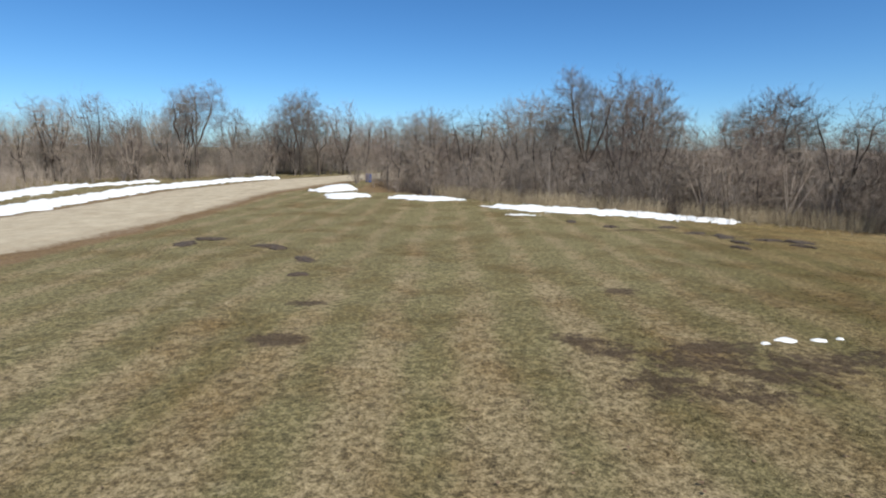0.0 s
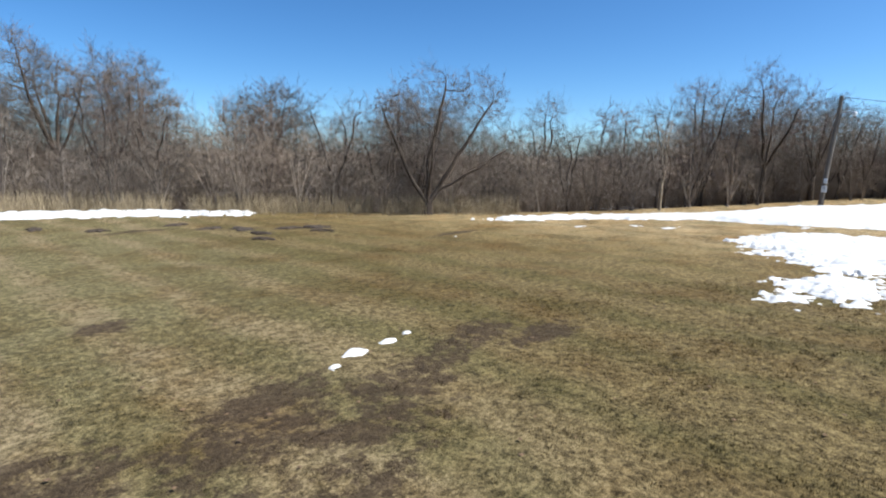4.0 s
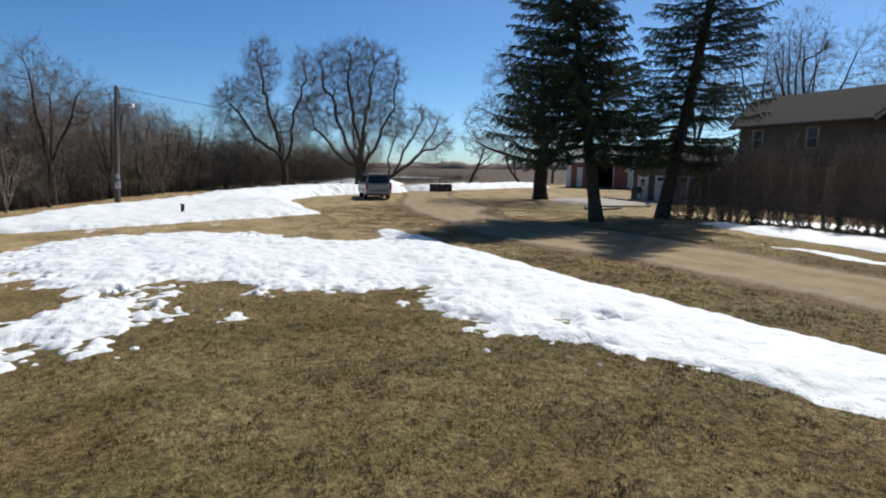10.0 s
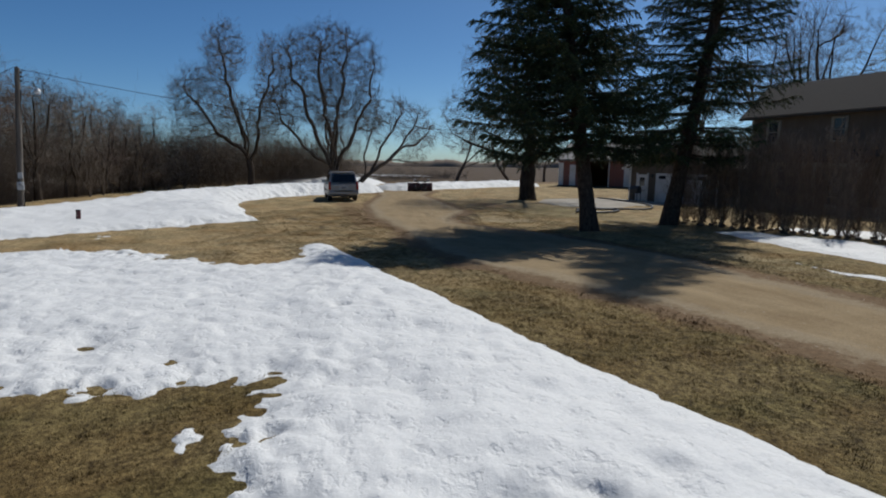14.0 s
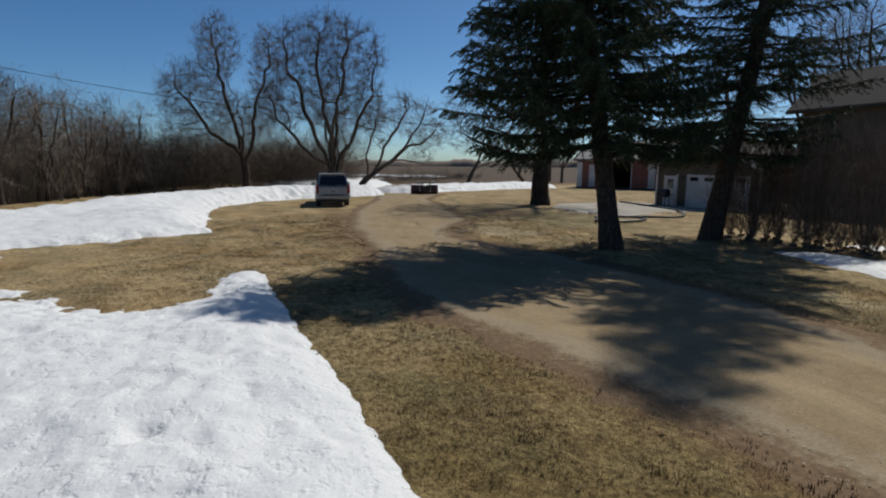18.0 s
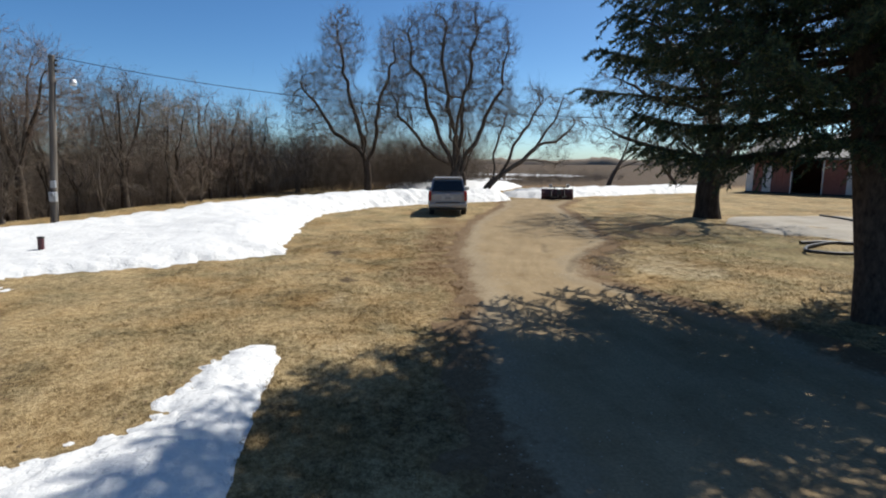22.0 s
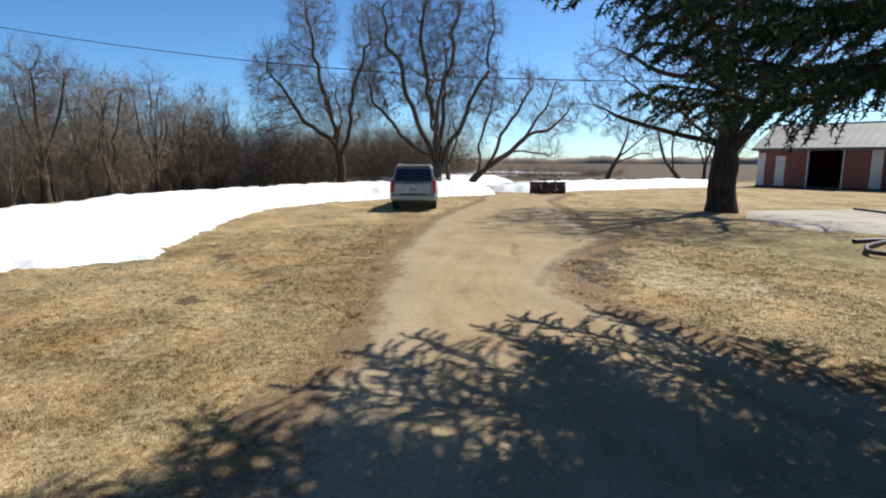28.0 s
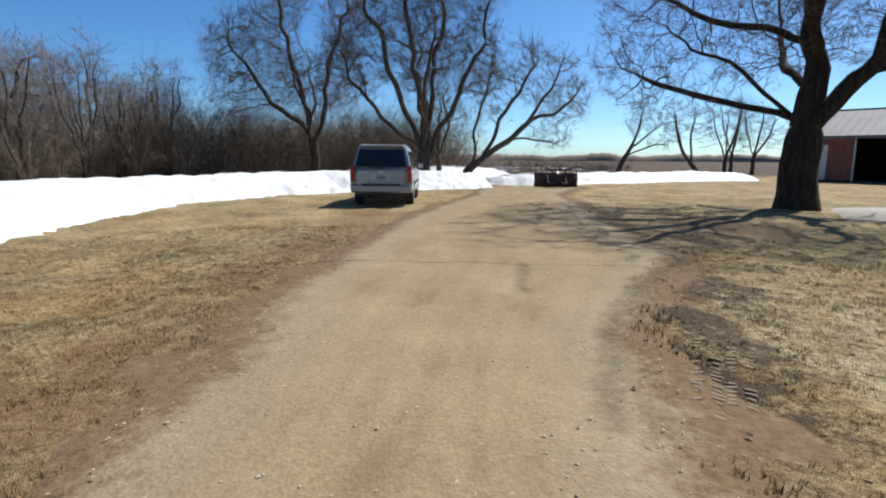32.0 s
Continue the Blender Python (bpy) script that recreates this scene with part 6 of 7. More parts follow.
build_pole()
span_a, span_b = Vector((45.4, 9.45, 6.85)), Vector((36.0, -32.7, 5.3))
cable = rope([span_a.lerp(span_b, f) - Vector((0, 0, 1.75 * 4 * f * (1 - f))) for f in np.linspace(0, 1, 17)], 0.012, "power_cable", WIRE)
tagged(cable, "black service cable from the pole to the house", "cable")
cable2 = rope([Vector((45.4, 9.6, 7.0)).lerp(Vector((110.0, 48.0, 7.5)), f) - Vector((0, 0, 4 * f * (1 - f))) for f in np.linspace(0, 1, 13)], 0.010, "power_cable", WIRE)
tagged(cable2, "thin overhead line leading off over the woods", "cable")

post = thing("marker_post", 36.9, 5.75, 0, "short maroon pipe post standing in the snow", "post", z=float(ground_z(36.9, 5.75)) + 0.10)
part("pipe", cyl(0.085, 0.62, (0, 0, 0.22), (2, 3, 0), 18, 0.01), MAROON, post)
part("cap", cyl(0.10, 0.05, (0.02, -0.01, 0.54), (2, 3, 0), 18, 0.012), STEEL, post)


# ---- house ----
def window_unit(parent, x, y, z, w, h, turn=0, depth=0.10):
    """A sash window on a wall: outer casing, sill, two sashes, centre bar. The wall's outer face lies at y."""
    win = part("window", box((w, 0.03, h), (0, 0.012, 0)), PANE, parent, "dark double-hung window with white casing", False, pose(x, y, z, 0, 0, turn))
    for s in (1, -1):
        part("casing", box((0.11, 0.07, h + 0.22), (s * (w / 2 + 0.055), 0.035, 0), 0.006), SASH, win)
        part("head" if s > 0 else "sill", box((w, 0.08 if s > 0 else 0.12, 0.11), (0, 0.04, s * (h / 2 + 0.055)), 0.006), SASH, win)
        part("stile", box((0.045, 0.05, h), (s * (w / 2 - 0.0225), 0.03, 0), 0.004), SASH, win)
    part("meeting_rail", box((w - 0.09, 0.05, 0.05), (0, 0.031, 0), 0.004), SASH, win)
    return win


def lap_wall(parent, x0, x1, y, z0, z1, material, turn=0, lap=0.14, name="siding_board", gable=None):
    """Lap boards on a wall face that looks along +y; gable: (middle, ridge height) trims them to a gable."""
    n = int((z1 - z0) / lap)
    for k in range(n):
        z = z0 + k * lap
        a, b = x0, x1
        if gable:
            mid, eave, ridge = gable
            if z + lap / 2 > eave:
                half = (x1 - x0) / 2 * (1 - (z + lap / 2 - eave) / (ridge - eave))
                if half < 0.15:
                    continue
                a, b = mid - half, mid + half
        bm = prism([(0.0, 0.0), (0.026, 0.0), (0.008, lap + 0.012), (0.0, lap + 0.012)], b - a, axis="x")
        part(name, bm, material, parent, "", False, pose((a + b) / 2, y, z))


def build_house():
    house = thing("farmhouse", 0, 0, 0, "two-storey tan sided farmhouse with brown shingle roofs behind the hedge", "house", z=-0.1)
    # long wing
    x0, x1, yf, yb, eave, ridge = 26.6, 38.2, -32.9, -37.0, 6.0, 7.9
    ym = (yf + yb) / 2
    part("wing_wall", prism([(yf, 0), (yf, eave), (ym, ridge - 0.12), (yb, eave), (yb, 0)], x1 - x0, axis="x"), SIDING, house, "", False, pose((x0 + x1) / 2, 0, 0))
    lap_wall(house, x0, x1, yf, 0.5, eave - 0.1, SIDING)
    for s, yy in ((1, yf), (-1, yb)):
        run = abs(ym - yy) + 0.45
        a = math.degrees(math.atan2(ridge - eave, abs(ym - yy)))
        ln = run / math.cos(radians(a))
        slab = part("wing_roof", box((x1 - x0 + 0.7, ln, 0.12), (0, 0, 0)), ROOF, house, "brown shingle roof slope", False, pose((x0 + x1) / 2 + 0.35, ym + s * run / 2, ridge - run / 2 * math.tan(radians(a)) + 0.04, -s * a, 0, 0))
        for k in range(18):
            part("shingle_course", box((x1 - x0 + 0.7, 0.27, 0.012), (0, -s * (ln / 2 - 0.13 - k * (ln - 0.26) / 17), 0.066), 0, (-s * 1.2, 0, 0)), ROOF, slab)
    part("fascia", box((x1 - x0 + 0.6, 0.04, 0.2), ((x0 + x1) / 2 + 0.3, yf + 0.44, eave - 0.30), 0.006), SHAKE, house)
    part("corner_board", box((0.14, 0.05, eave - 0.2), (x1 - 0.07, yf + 0.035, (eave - 0.2) / 2), 0.006), SASH, house)
    for wx in (36.6, 32.5):
        window_unit(house, wx, yf + 0.02, 4.75, 0.72, 1.25)
    for wx in (35.6, 32.4):
        window_unit(house, wx, yf + 0.02, 1.55, 0.8, 1.35)
    # porch roof on the wing
    porch = part("porch_roof", box((5.6, 2.3, 0.12), (0, 0, 0)), ROOF, house, "low brown porch roof", False, pose(32.3, yf + 1.05, 3.22, -17, 0, 0))
    for k in range(8):
        part("shingle_course", box((5.6, 0.30, 0.012), (0, 1.0 - k * 0.285, 0.066), 0, (-1.2, 0, 0)), ROOF, porch)
    part("porch_beam", box((5.5, 0.14, 0.24), (32.3, yf + 2.0, 2.72), 0.01), SASH, house)
    for wx in (29.9, 32.3, 34.7):
        part("porch_post", box((0.13, 0.13, 2.6), (wx, yf + 2.0, 1.30), 0.012), SASH, house)
    # gabled front block
    gx0, gx1, gf, gb, ge, gr = 18.4, 26.6, -30.6, -39.5, 5.9, 8.9
    gm = (gx0 + gx1) / 2
    part("gable_wall", prism([(gx0, 0), (gx1, 0), (gx1, ge), (gm, gr - 0.12), (gx0, ge)], gf - gb), SIDING, house, "", False, pose(0, (gf + gb) / 2, 0))
    lap_wall(house, gx0, gx1, gf, 0.5, ge, SIDING)
    lap_wall(house, gx0, gx1, gf, ge + 0.14, gr - 0.3, SHAKE, lap=0.17, name="shake_course", gable=(gm, ge, gr - 0.15))
    part("frieze", box((gx1 - gx0, 0.06, 0.2), (gm, gf + 0.04, ge + 0.04), 0.006), SASH, house)
    for s in (1, -1):
        part("corner_board", box((0.16, 0.06, ge - 0.1), (gm + s * ((gx1 - gx0) / 2 - 0.08), gf + 0.04, (ge - 0.1) / 2), 0.006), SASH, house)
        run = (gx1 - gx0) / 2 + 0.45
        a = math.degrees(math.atan2(gr - ge, (gx1 - gx0) / 2))
        ln = run / math.cos(radians(a))
        slab = part("gable_roof", box((ln, gf - gb + 0.8, 0.12), (0, 0, 0)), ROOF, house, "brown shingle roof slope", False, pose(gm + s * run / 2, (gf + gb) / 2 + 0.3, gr - run / 2 * math.tan(radians(a)) + 0.04, 0, s * a, 0))
        for k in range(18):
            part("shingle_course", box((0.27, gf - gb + 0.8, 0.012), (s * (ln / 2 - 0.13 - k * (ln - 0.26) / 17), 0, 0.066), 0, (0, s * 1.2, 0)), ROOF, slab)
        part("rake_board", box((ln, 0.05, 0.22), (gm + s * run / 2, gf + 0.68, gr - run / 2 * math.tan(radians(a)) - 0.10), 0.006, (0, s * a, 0)), SASH, house)
    for wx in (24.4, 20.8):
        window_unit(house, wx, gf + 0.02, 4.35, 0.95, 1.45)
        window_unit(house, wx, gf + 0.02, 1.55, 0.95, 1.45)
    part("foundation", box((19.9, 6.6, 0.6), (28.3, -34.0, 0.1), 0.02), CONCRETE, house)


build_house()


def build_garage():
    g = thing("garage", 42.3, -30.2, 8, "low tan garage with a pale panelled door", "garage", z=-0.28)
    W, H, R, D = 7.6, 2.7, 4.4, 7.5
    part("garage_wall", prism([(-W / 2, 0), (W / 2, 0), (W / 2, H), (0, R - 0.1), (-W / 2, H)], D), SIDING, g, "", False, pose(0, -D / 2, 0))
    lap_wall(g, -W / 2, W / 2, 0, 0.2, R - 0.3, SIDING, gable=(0, H, R - 0.1))
    for s in (1, -1):
        run = W / 2 + 0.4
        a = math.degrees(math.atan2(R - H, W / 2))
        ln = run / math.cos(radians(a))
        part("garage_roof", box((ln, D + 0.8, 0.1)), ROOF, g, "", False, pose(s * run / 2, -D / 2 + 0.1, R - run / 2 * math.tan(radians(a)) + 0.03, 0, s * a, 0))
        part("rake_board", box((ln, 0.05, 0.18), (s * run / 2, 0.52, R - run / 2 * math.tan(radians(a)) - 0.06), 0.006, (0, s * a, 0)), WHITE, g)
        part("corner_board", box((0.14, 0.06, H), (s * (W / 2 - 0.07), 0.04, H / 2), 0.006), WHITE, g)
    door = part("garage_door", box((4.4, 0.05, 2.15), (-0.9, 0.035, 1.09), 0.006), WHITE, g, "pale four-panel lifting door")
    for k in range(4):
        for q in range(4):
            at_ = (-0.9 - 1.62 + q * 1.08, 0.065, 0.28 + k * 0.53)
            if k == 3:
                part("pane", box((0.62, 0.02, 0.24), at_, 0.004), PANE, door)
            else:
                part("door_panel", box((0.92, 0.02, 0.38), at_, 0.008), WHITE, door)
    side = part("side_door", box((0.9, 0.05, 2.03), (2.55, 0.035, 1.03), 0.006), WHITE, g, "pale entry door with a small window")
    part("pane", box((0.46, 0.02, 0.62), (2.55, 0.066, 1.5), 0.004), PANE, side)
    part("knob", cyl(0.035, 0.06, (2.92, 0.09, 1.0), (90, 0, 0), 12), CHROME, side)
    for x in (2.04, 3.06):
        part("door_casing", box((0.1, 0.07, 2.16), (x, 0.04, 1.08), 0.006), WHITE, g)
    part("wall_lamp", box((0.12, 0.14, 0.24), (1.62, 0.09, 1.95), 0.02), TRIM, g)


build_garage()


def build_barn():
    b = thing("barn", 66.7, -42.8, 36, "long red steel-sided barn with dark open doorway and tin roof", "barn", z=-0.36)
    # the long front looks along local +y; x runs along the front
    xa, xb, H, R, D, T = -10.5, 5.4, 3.55, 5.6, 10.0, 0.2
    ox0, ox1, oh = -1.0, 1.5, 3.35
    for a, c in ((xa, ox0), (ox1, xb)):
        part("front_wall", box((c - a, T, H), ((a + c) / 2, -T / 2, H / 2)), REDWALL, b)
    part("front_wall", box((ox1 - ox0, T, H - oh), ((ox0 + ox1) / 2, -T / 2, (H + oh) / 2)), REDWALL, b)
    for x in np.arange(xa + 0.25, xb - 0.1, 0.5):
        if ox0 - 0.06 < x < ox1 + 0.06:
            continue
        part("panel_rib", box((0.045, 0.03, H - 0.2), (x, 0.012, H / 2), 0.006), REDWALL, b)
    for x in (xa + T / 2, xb - T / 2):
        part("side_wall", prism([(-T, 0), (-T, H), (-D / 2, R - 0.1), (-D, H), (-D, 0)], T, axis="x"), REDWALL, b, "", False, pose(x, 0, 0))
    part("back_wall", box((xb - xa, T, H), ((xa + xb) / 2, -D + T / 2 - 0.2, H / 2)), REDWALL, b)
    run = D / 2 + 0.45
    a = math.degrees(math.atan2(R - H, D / 2))
    ln = run / math.cos(radians(a))
    for s in (1, -1):
        slab = part("barn_roof", box((xb - xa + 0.8, ln, 0.08)), TIN, b, "pale grey ribbed tin roof slope", False, pose((xa + xb) / 2, -D / 2 + s * run / 2, R - run / 2 * math.tan(radians(a)) + 0.07, -s * a, 0, 0))
        for k in range(28):
            part("roof_rib", box((0.04, ln, 0.03), (-(xb - xa) / 2 - 0.3 + k * 0.61, 0, 0.053)), TIN, slab)
    part("eave_trim", box((xb - xa + 0.8, 0.05, 0.18), ((xa + xb) / 2, 0.44, H - 0.22), 0.006), TIN, b)
    part("ridge_cap", box((xb - xa + 0.8, 0.36, 0.05), ((xa + xb) / 2, -D / 2, R + 0.12), 0.01), TIN, b)
    # floor with the interior's shade painted in, behind the open doorway
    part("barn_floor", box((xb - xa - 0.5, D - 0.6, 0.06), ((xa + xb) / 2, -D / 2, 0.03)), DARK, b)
    part("foundation", box((xb - xa + 0.1, 0.08, 0.22), ((xa + xb) / 2, 0.05, 0.11), 0.01), STEEL, b)
    part("white_panel", box((0.62, 0.05, 2.9), (xb - 0.33, 0.045, 1.6), 0.008), WHITE, b, "white corner panel")
    part("white_panel", box((0.75, 0.05, 2.6), (xb - 1.85, 0.045, 1.5), 0.008), WHITE, b, "white entry door panel")
    part("white_panel", box((0.75, 0.05, 3.1), (-3.2, 0.045, 1.75), 0.008), WHITE, b, "white door panel")
    part("white_panel", box((1.5, 0.05, 3.1), (-5.0, 0.045, 1.75), 0.008), WHITE, b, "white door panel")
    part("down_pipe", box((0.1, 0.1, 3.3), (-3.8, 0.09, 1.7), 0.02), TRIM, b)
    for x in (ox0, ox1):
        part("jamb", box((0.12, 0.28, oh), (x, -0.05, oh / 2), 0.01), GALV, b)
    part("door_track", box((5.2, 0.08, 0.1), (-0.9, 0.09, H - 0.07), 0.01), STEEL, b)


build_barn()

# ---- hedge ----
def build_hedge():
    rng = np.random.RandomState(21)
    stems = []
    for n in range(3):
        lines = [[(0, 0, -0.2), (0, 0, 0.06)]]
        for k in range(9):
            a, r, h = 0.7 * k + rng.uniform(-0.3, 0.3), rng.uniform(0.05, 0.34), rng.uniform(2.0, 3.2)
            lines.append([(0, 0, 0.03), (r * math.cos(a), r * math.sin(a), 0.4), (1.3 * r * math.cos(a + 0.3), 1.3 * r * math.sin(a + 0.3), h)])
        stems.append(grown_tree(400 + n, 0.07, lines, [(0, 0, 2.2, 0.55, 0.55, 0.9), (0, 0, 1.2, 0.5, 0.5, 0.6)], 160, step=0.2, kill=0.22, tip=0.005, shoots=2, shoot=0.36, twigs=6, spray=0.26, slim=0.009, up=0.3, floor=0.4, wander=0.05))
    first = [tree_thing("hedge_bush", lv, HEDGE, HEDGE, (27.0 - 0.9 * n, -19.1 - 0.1 * n), 0, "leafless brown hedge bush with upright stems", "hedge", "hedge bushes") for n, lv in enumerate(stems)]
    k = 0
    for row in (0, -0.6, -1.2):
        for x in np.arange(30.4, 8.0, -0.55):
            y = -19.35 - (27 - x) * 0.13 + row + rng.uniform(-0.2, 0.2)
            copy_tree(first[k % 3], x + rng.uniform(-0.2, 0.2), y, rng.uniform(0, 360), rng.uniform(1.08, 1.34))
            k += 1


build_hedge()

# ---- drain pipe, grill, far bin ----
def on_ground(points, up):
    return [(x, y, float(ground_z(x, y)) + up) for x, y in points]


pipe = rope(on_ground([(48.0, -28.2), (46.6, -28.0), (43.5, -27.4), (40.6, -26.6), (38.2, -24.9), (37.0, -23.6), (36.6, -22.6), (37.6, -21.4), (37.9, -20.0), (37.0, -18.4), (36.1, -17.6), (35.4, -18.2), (35.5, -19.6), (36.1, -20.6), (37.2, -20.9), (38.1, -20.0), (37.9, -18.9)], 0.08), 0.058, "drain_pipe", HOSE, sides=12)
tagged(pipe, "coiled black corrugated drain pipe on the lawn", "drain pipe")
grill = thing("barbecue_grill", 43.9, -28.4, 10, "black barbecue grill on legs beside the garage", "grill")
part("fire_box", box((0.72, 0.5, 0.30), (0, 0, 0.80), 0.05), TRIM, grill)
part("lid", cyl(0.25, 0.72, (0, 0, 0.95), (0, 90, 0), 20, 0.03), TRIM, grill)
for sx in (1, -1):
    part("side_shelf", box((0.3, 0.42, 0.03), (sx * 0.52, 0, 0.86), 0.006), TRIM, grill)
    for sy in (1, -1):
        part("leg", box((0.04, 0.04, 0.66), (sx * 0.32, sy * 0.2, 0.33), 0.004), STEEL, grill)
binn = thing("barrel", -9.6, 66, 0, "small blue plastic barrel at the road's far end", "barrel")
part("shell", cyl(0.35, 1.0, (0, 0, 0.5), (0, 0, 0), 24, 0.04), BLUE, binn)
part("hoop", cyl(0.365, 0.05, (0, 0, 0.68), (0, 0, 0), 24, 0.01), BLUE, binn)


# ---- turf blades near the way ----
def turf(count, reach, seed, tall, wide, name):
    rng = np.random.RandomState(seed)
    line = [(0, 2), (0.7, 3.1), (1.3, 3.9), (3.6, 4.8), (5.3, 4.4), (6.9, 3.4), (9, 1.7), (11.2, 0.2), (13.9, -1.9), (17, -3.3), (21.6, -4.9), (23.5, -6), (27, -6.8), (31, -7.7), (36, -8)]
    x = rng.uniform(-6, 44, count)
    y = rng.uniform(-16, 18, count)
    d = along(line, x, y)
    keep = (d < reach) & (inside(DRIVE, x, y) < 0.25 - 0.8 * rng.uniform(0, 1, count)) & (inside(SNOW_YARD, x, y) < 0.15) & (rng.uniform(0, 1, count) < np.exp(-(d / reach) ** 2 * 1.2))
    keep &= (inside(SNOW_BANK, x, y) < 0)
    x, y = x[keep], y[keep]
    n, per = len(x), 4
    clump = np.clip(0.62 + 0.22 * lumpy(x, y, 0.8) + 0.38 * lumpy(x, y, 0.17), 0.12, 1.3)
    maps = bare_map(x, y)
    h = tall * rng.uniform(0.5, 1.2, (n, per)) * clump[:, None] * (1 - 0.5 * np.clip(maps["mud"], 0, 1))[:, None]
    a = rng.uniform(0, 2 * math.pi, (n, per))
    root = np.stack([x[:, None] + rng.normal(0, 0.012, (n, per)), y[:, None] + rng.normal(0, 0.012, (n, per)), np.repeat(ground_z(x, y)[:, None] - 0.03, per, 1)], -1)
    root[..., 2] += relief(x, y)[:, None]
    side = np.stack([np.cos(a), np.sin(a), 0 * a], -1) * wide
    lean = np.stack([np.cos(a + 1.2), np.sin(a + 1.2), 0 * a], -1) * (h * rng.uniform(0.2, 1.3, (n, per)))[..., None]
    tip = root + lean + np.stack([0 * h, 0 * h, h + 0.03], -1)
    verts = np.stack([root - side, root + side, tip], 2).reshape(-1, 3)
    faces = np.arange(len(verts)).reshape(-1, 3)
    ob = new(name, fast_mesh(name, verts, faces, BLADE, False, {k: np.repeat(v, per * 3) for k, v in maps.items()}))
    return tagged(ob, "short dormant tan and olive grass blades", "grass", kind="stuff")


turf(860000, 9.0, 1, 0.042, 0.0050, "grass")


# ---- loose stones, clods and leaf litter ----
def scatter(name, count, bounds, allowed, sizes, flat, material, label, seed):
    """Many small lumps, each a squashed six-point stone, in one mass."""
    rng = np.random.RandomState(seed)
    x, y = rng.uniform(bounds[0], bounds[2], count), rng.uniform(bounds[1], bounds[3], count)
    keep = allowed(x, y, rng)
    x, y = x[keep], y[keep]
    n = len(x)
    r = rng.uniform(sizes[0], sizes[1], n) ** 1.0
    unit = np.array([(1, 0, 0), (0, 1, 0), (-1, 0, 0), (0, -1, 0), (0, 0, 1), (0, 0, -1)], dtype=float)
    shape = unit[None] * rng.uniform(0.6, 1.3, (n, 6, 1)) * r[:, None, None]
    a = rng.uniform(0, 6.28, n)
    ca, sa = np.cos(a)[:, None], np.sin(a)[:, None]
    v = np.stack([shape[..., 0] * ca - shape[..., 1] * sa, shape[..., 0] * sa + shape[..., 1] * ca, shape[..., 2] * flat], -1)
    v += np.stack([x, y, ground_z(x, y) + 0.032], 1)[:, None]
    tri = np.array([(0, 1, 4), (1, 2, 4), (2, 3, 4), (3, 0, 4), (1, 0, 5), (2, 1, 5), (3, 2, 5), (0, 3, 5)])
    faces = (np.arange(n)[:, None, None] * 6 + tri[None]).reshape(-1, 3)
    return tagged(new(name, fast_mesh(name, v.reshape(-1, 3), faces, material, False)), label, "litter", kind="stuff")


STONE = mat("mixed_pebbles", (0.23, 0.195, 0.14), (0.45, 0.39, 0.31), 11, 0.85, 0.2, coords="Object")
SOIL = mat("brown_soil_clods", (0.09, 0.062, 0.040), (0.20, 0.145, 0.095), 14, 0.95, 0.3)
LEAF = mat("dead_leaf_litter", (0.045, 0.028, 0.016), (0.22, 0.135, 0.07), 9, 0.9, 0.1, coords="Object")
scatter("pebbles", 16000, (12, -12, 46, -4.5), lambda x, y, g: (inside(DRIVE, x, y) > 0.1) & (g.uniform(0, 1, len(x)) < 0.25 + 0.75 * np.exp(-inside(DRIVE, x, y) / 0.7)), (0.005, 0.015), 0.4, STONE, "loose tan pebbles on the gravel driveway", 4)
scatter("leaf_litter", 2600, (-4, -14, 42, 14), lambda x, y, g: (inside(DRIVE, x, y) < -0.3) & (inside(SNOW_YARD, x, y) < -0.05), (0.012, 0.034), 0.25, LEAF, "scattered dead brown leaves on the turf", 6)
scatter("clods", 170, (33, -12.2, 38.5, -9), lambda x, y, g: np.abs(inside(DRIVE, x, y)) < 0.45 * g.uniform(0, 1, len(x)) + 0.1, (0.008, 0.026), 0.45, SOIL, "dark soil clods along the driveway's torn edge", 8)



MOUND_SOIL = mat("dark_fresh_soil", (0.020, 0.014, 0.009), (0.070, 0.048, 0.030), 11, 0.95, 0.8, 0.02)


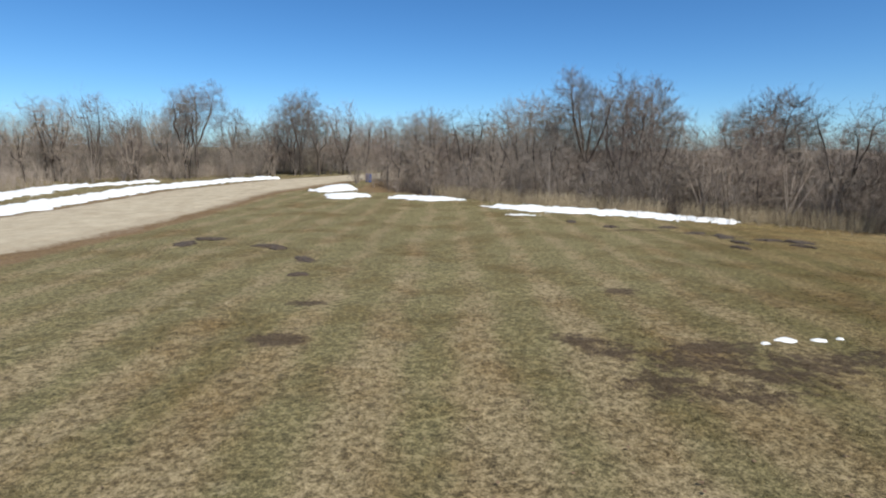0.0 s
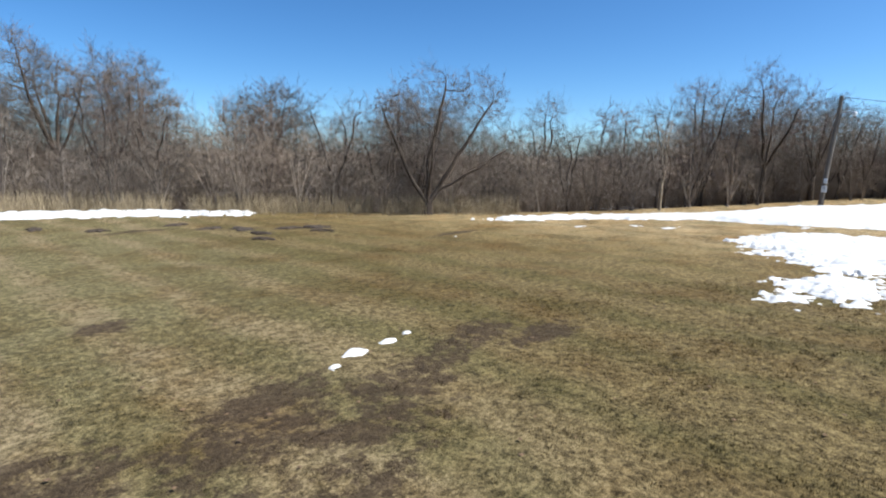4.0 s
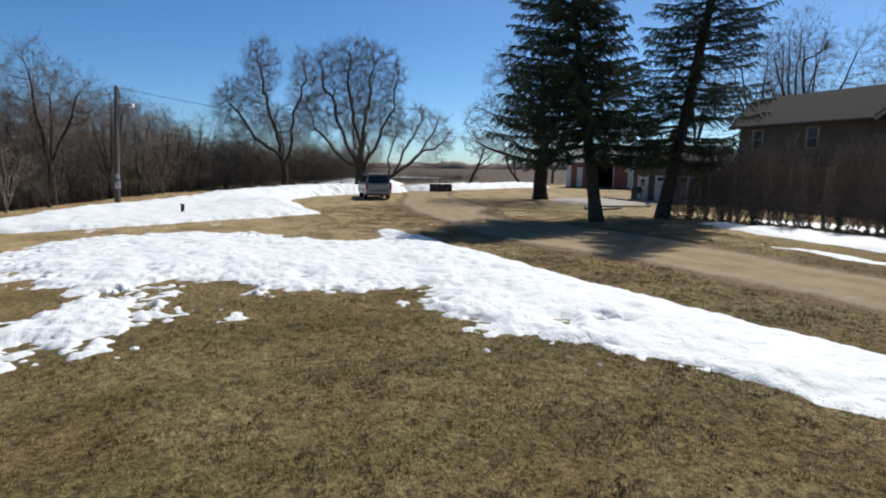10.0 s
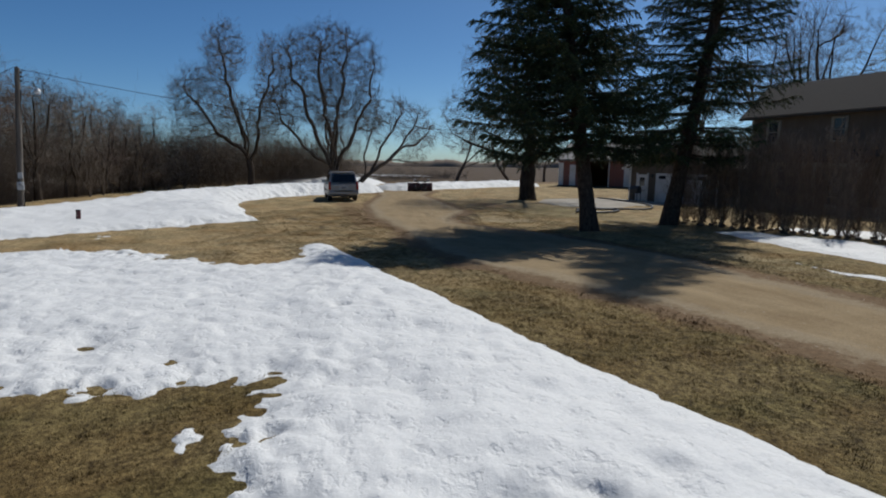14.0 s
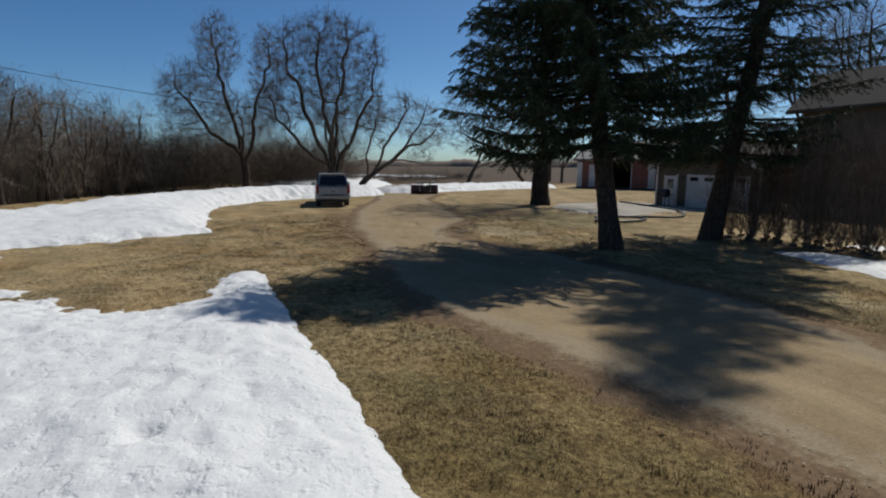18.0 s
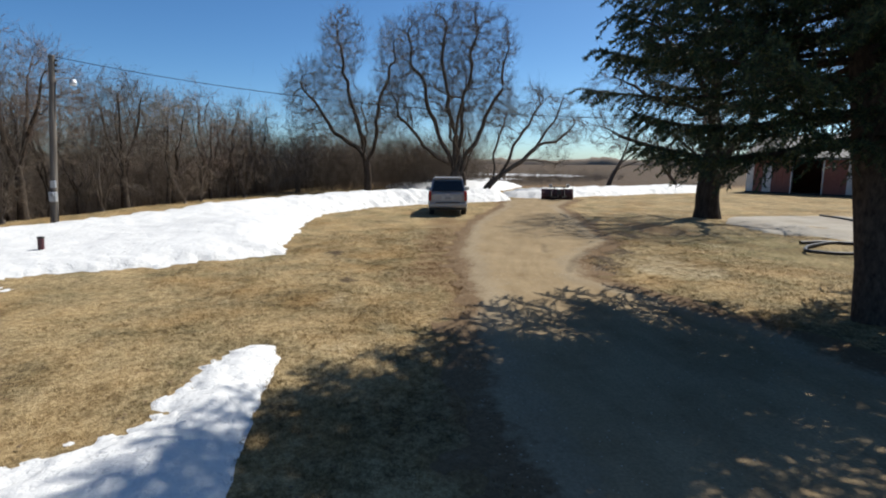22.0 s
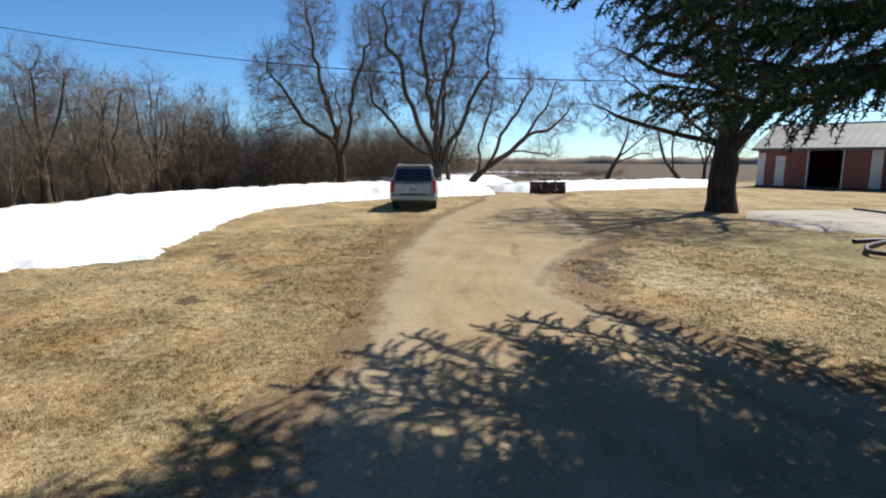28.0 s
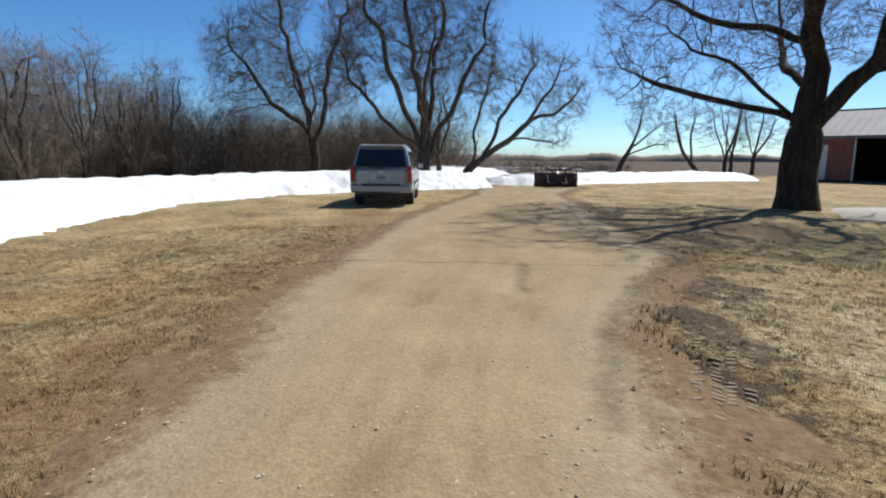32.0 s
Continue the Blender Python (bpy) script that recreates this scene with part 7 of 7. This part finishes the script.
def soil_mound(x, y, wide, seed):
    """A low crumbled heap pushed up through the turf, ragged in outline."""
    rng = np.random.RandomState(seed)
    bm = bmesh.new()
    bmesh.ops.create_icosphere(bm, subdivisions=3, radius=1.0)
    ph = rng.uniform(0, 6.28, 6)
    for v in bm.verts:
        a = math.atan2(v.co.y, v.co.x)
        r = wide * (1 + 0.28 * math.sin(2 * a + ph[0]) + 0.18 * math.sin(5 * a + ph[1]) + 0.12 * math.sin(9 * a + ph[2]))
        lump = 1 + 0.35 * math.sin(9 * v.co.x + ph[3]) * math.sin(8 * v.co.y + ph[4]) + rng.uniform(-0.15, 0.15)
        v.co = (v.co.x * r, v.co.y * r * 0.62, max(v.co.z, -0.3) * 0.075 * lump)
    me = bpy.data.meshes.new("soil_mound")
    bm.to_mesh(me)
    bm.free()
    me.materials.append(MOUND_SOIL)
    ob = new("soil_mound", me)
    ob.matrix_basis = pose(x, y, float(ground_z(x, y) + relief(x, y)) + 0.01, 0, 0, rng.uniform(0, 180))
    tagged(ob, "low heap of dark crumbled soil pushed up through the turf", "soil mound", "soil mounds")


for n, (x, y, w) in enumerate(MOUNDS):
    soil_mound(x, y, w, 60 + n)


TRACK = mat("pressed_damp_soil", (0.15, 0.112, 0.074), (0.26, 0.200, 0.135), 14, 0.95, 0.3)


def surface_z(x, y):
    """The top of turf or gravel, whichever lies higher."""
    g = relief(x, y) - 0.06 * (inside(DRIVE, x, y) > 0)
    return ground_z(x, y) + np.maximum(g, drive_lift(drive_sd(x, y), x, y))


def tyre_track(line, width, seed):
    """A lugged tyre print: two rows of low slanting ridges of soil along a line."""
    rng = np.random.RandomState(seed)
    (ax, ay), (bx, by) = line
    ln = math.hypot(bx - ax, by - ay)
    ux, uy = (bx - ax) / ln, (by - ay) / ln
    bm = bmesh.new()
    for k in range(int(ln / 0.075)):
        s = (k + 0.5) * 0.075
        for side in (1, -1):
            if rng.uniform() < 0.3:
                continue
            cx, cy = ax + ux * s - uy * side * width * 0.26, ay + uy * s + ux * side * width * 0.26
            a = math.degrees(math.atan2(uy, ux)) + 90 + side * 22 + rng.uniform(-9, 9)
            box((width * 0.46 * rng.uniform(0.5, 1.0), 0.034, 0.014), (cx, cy, float(surface_z(cx, cy)) - 0.001), 0.008, (rng.uniform(-4, 4), rng.uniform(-4, 4), a), bm, 1)
    me = bpy.data.meshes.new("tyre_track")
    bm.to_mesh(me)
    bm.free()
    me.materials.append(TRACK)
    tagged(new("tyre_track", me), "faint lugged tyre print pressed into soft soil", "tyre track", kind="stuff")


tyre_track(((33.55, -9.55), (35.05, -10.45)), 0.24, 1)
tyre_track(((33.75, -9.90), (34.75, -10.55)), 0.22, 2)
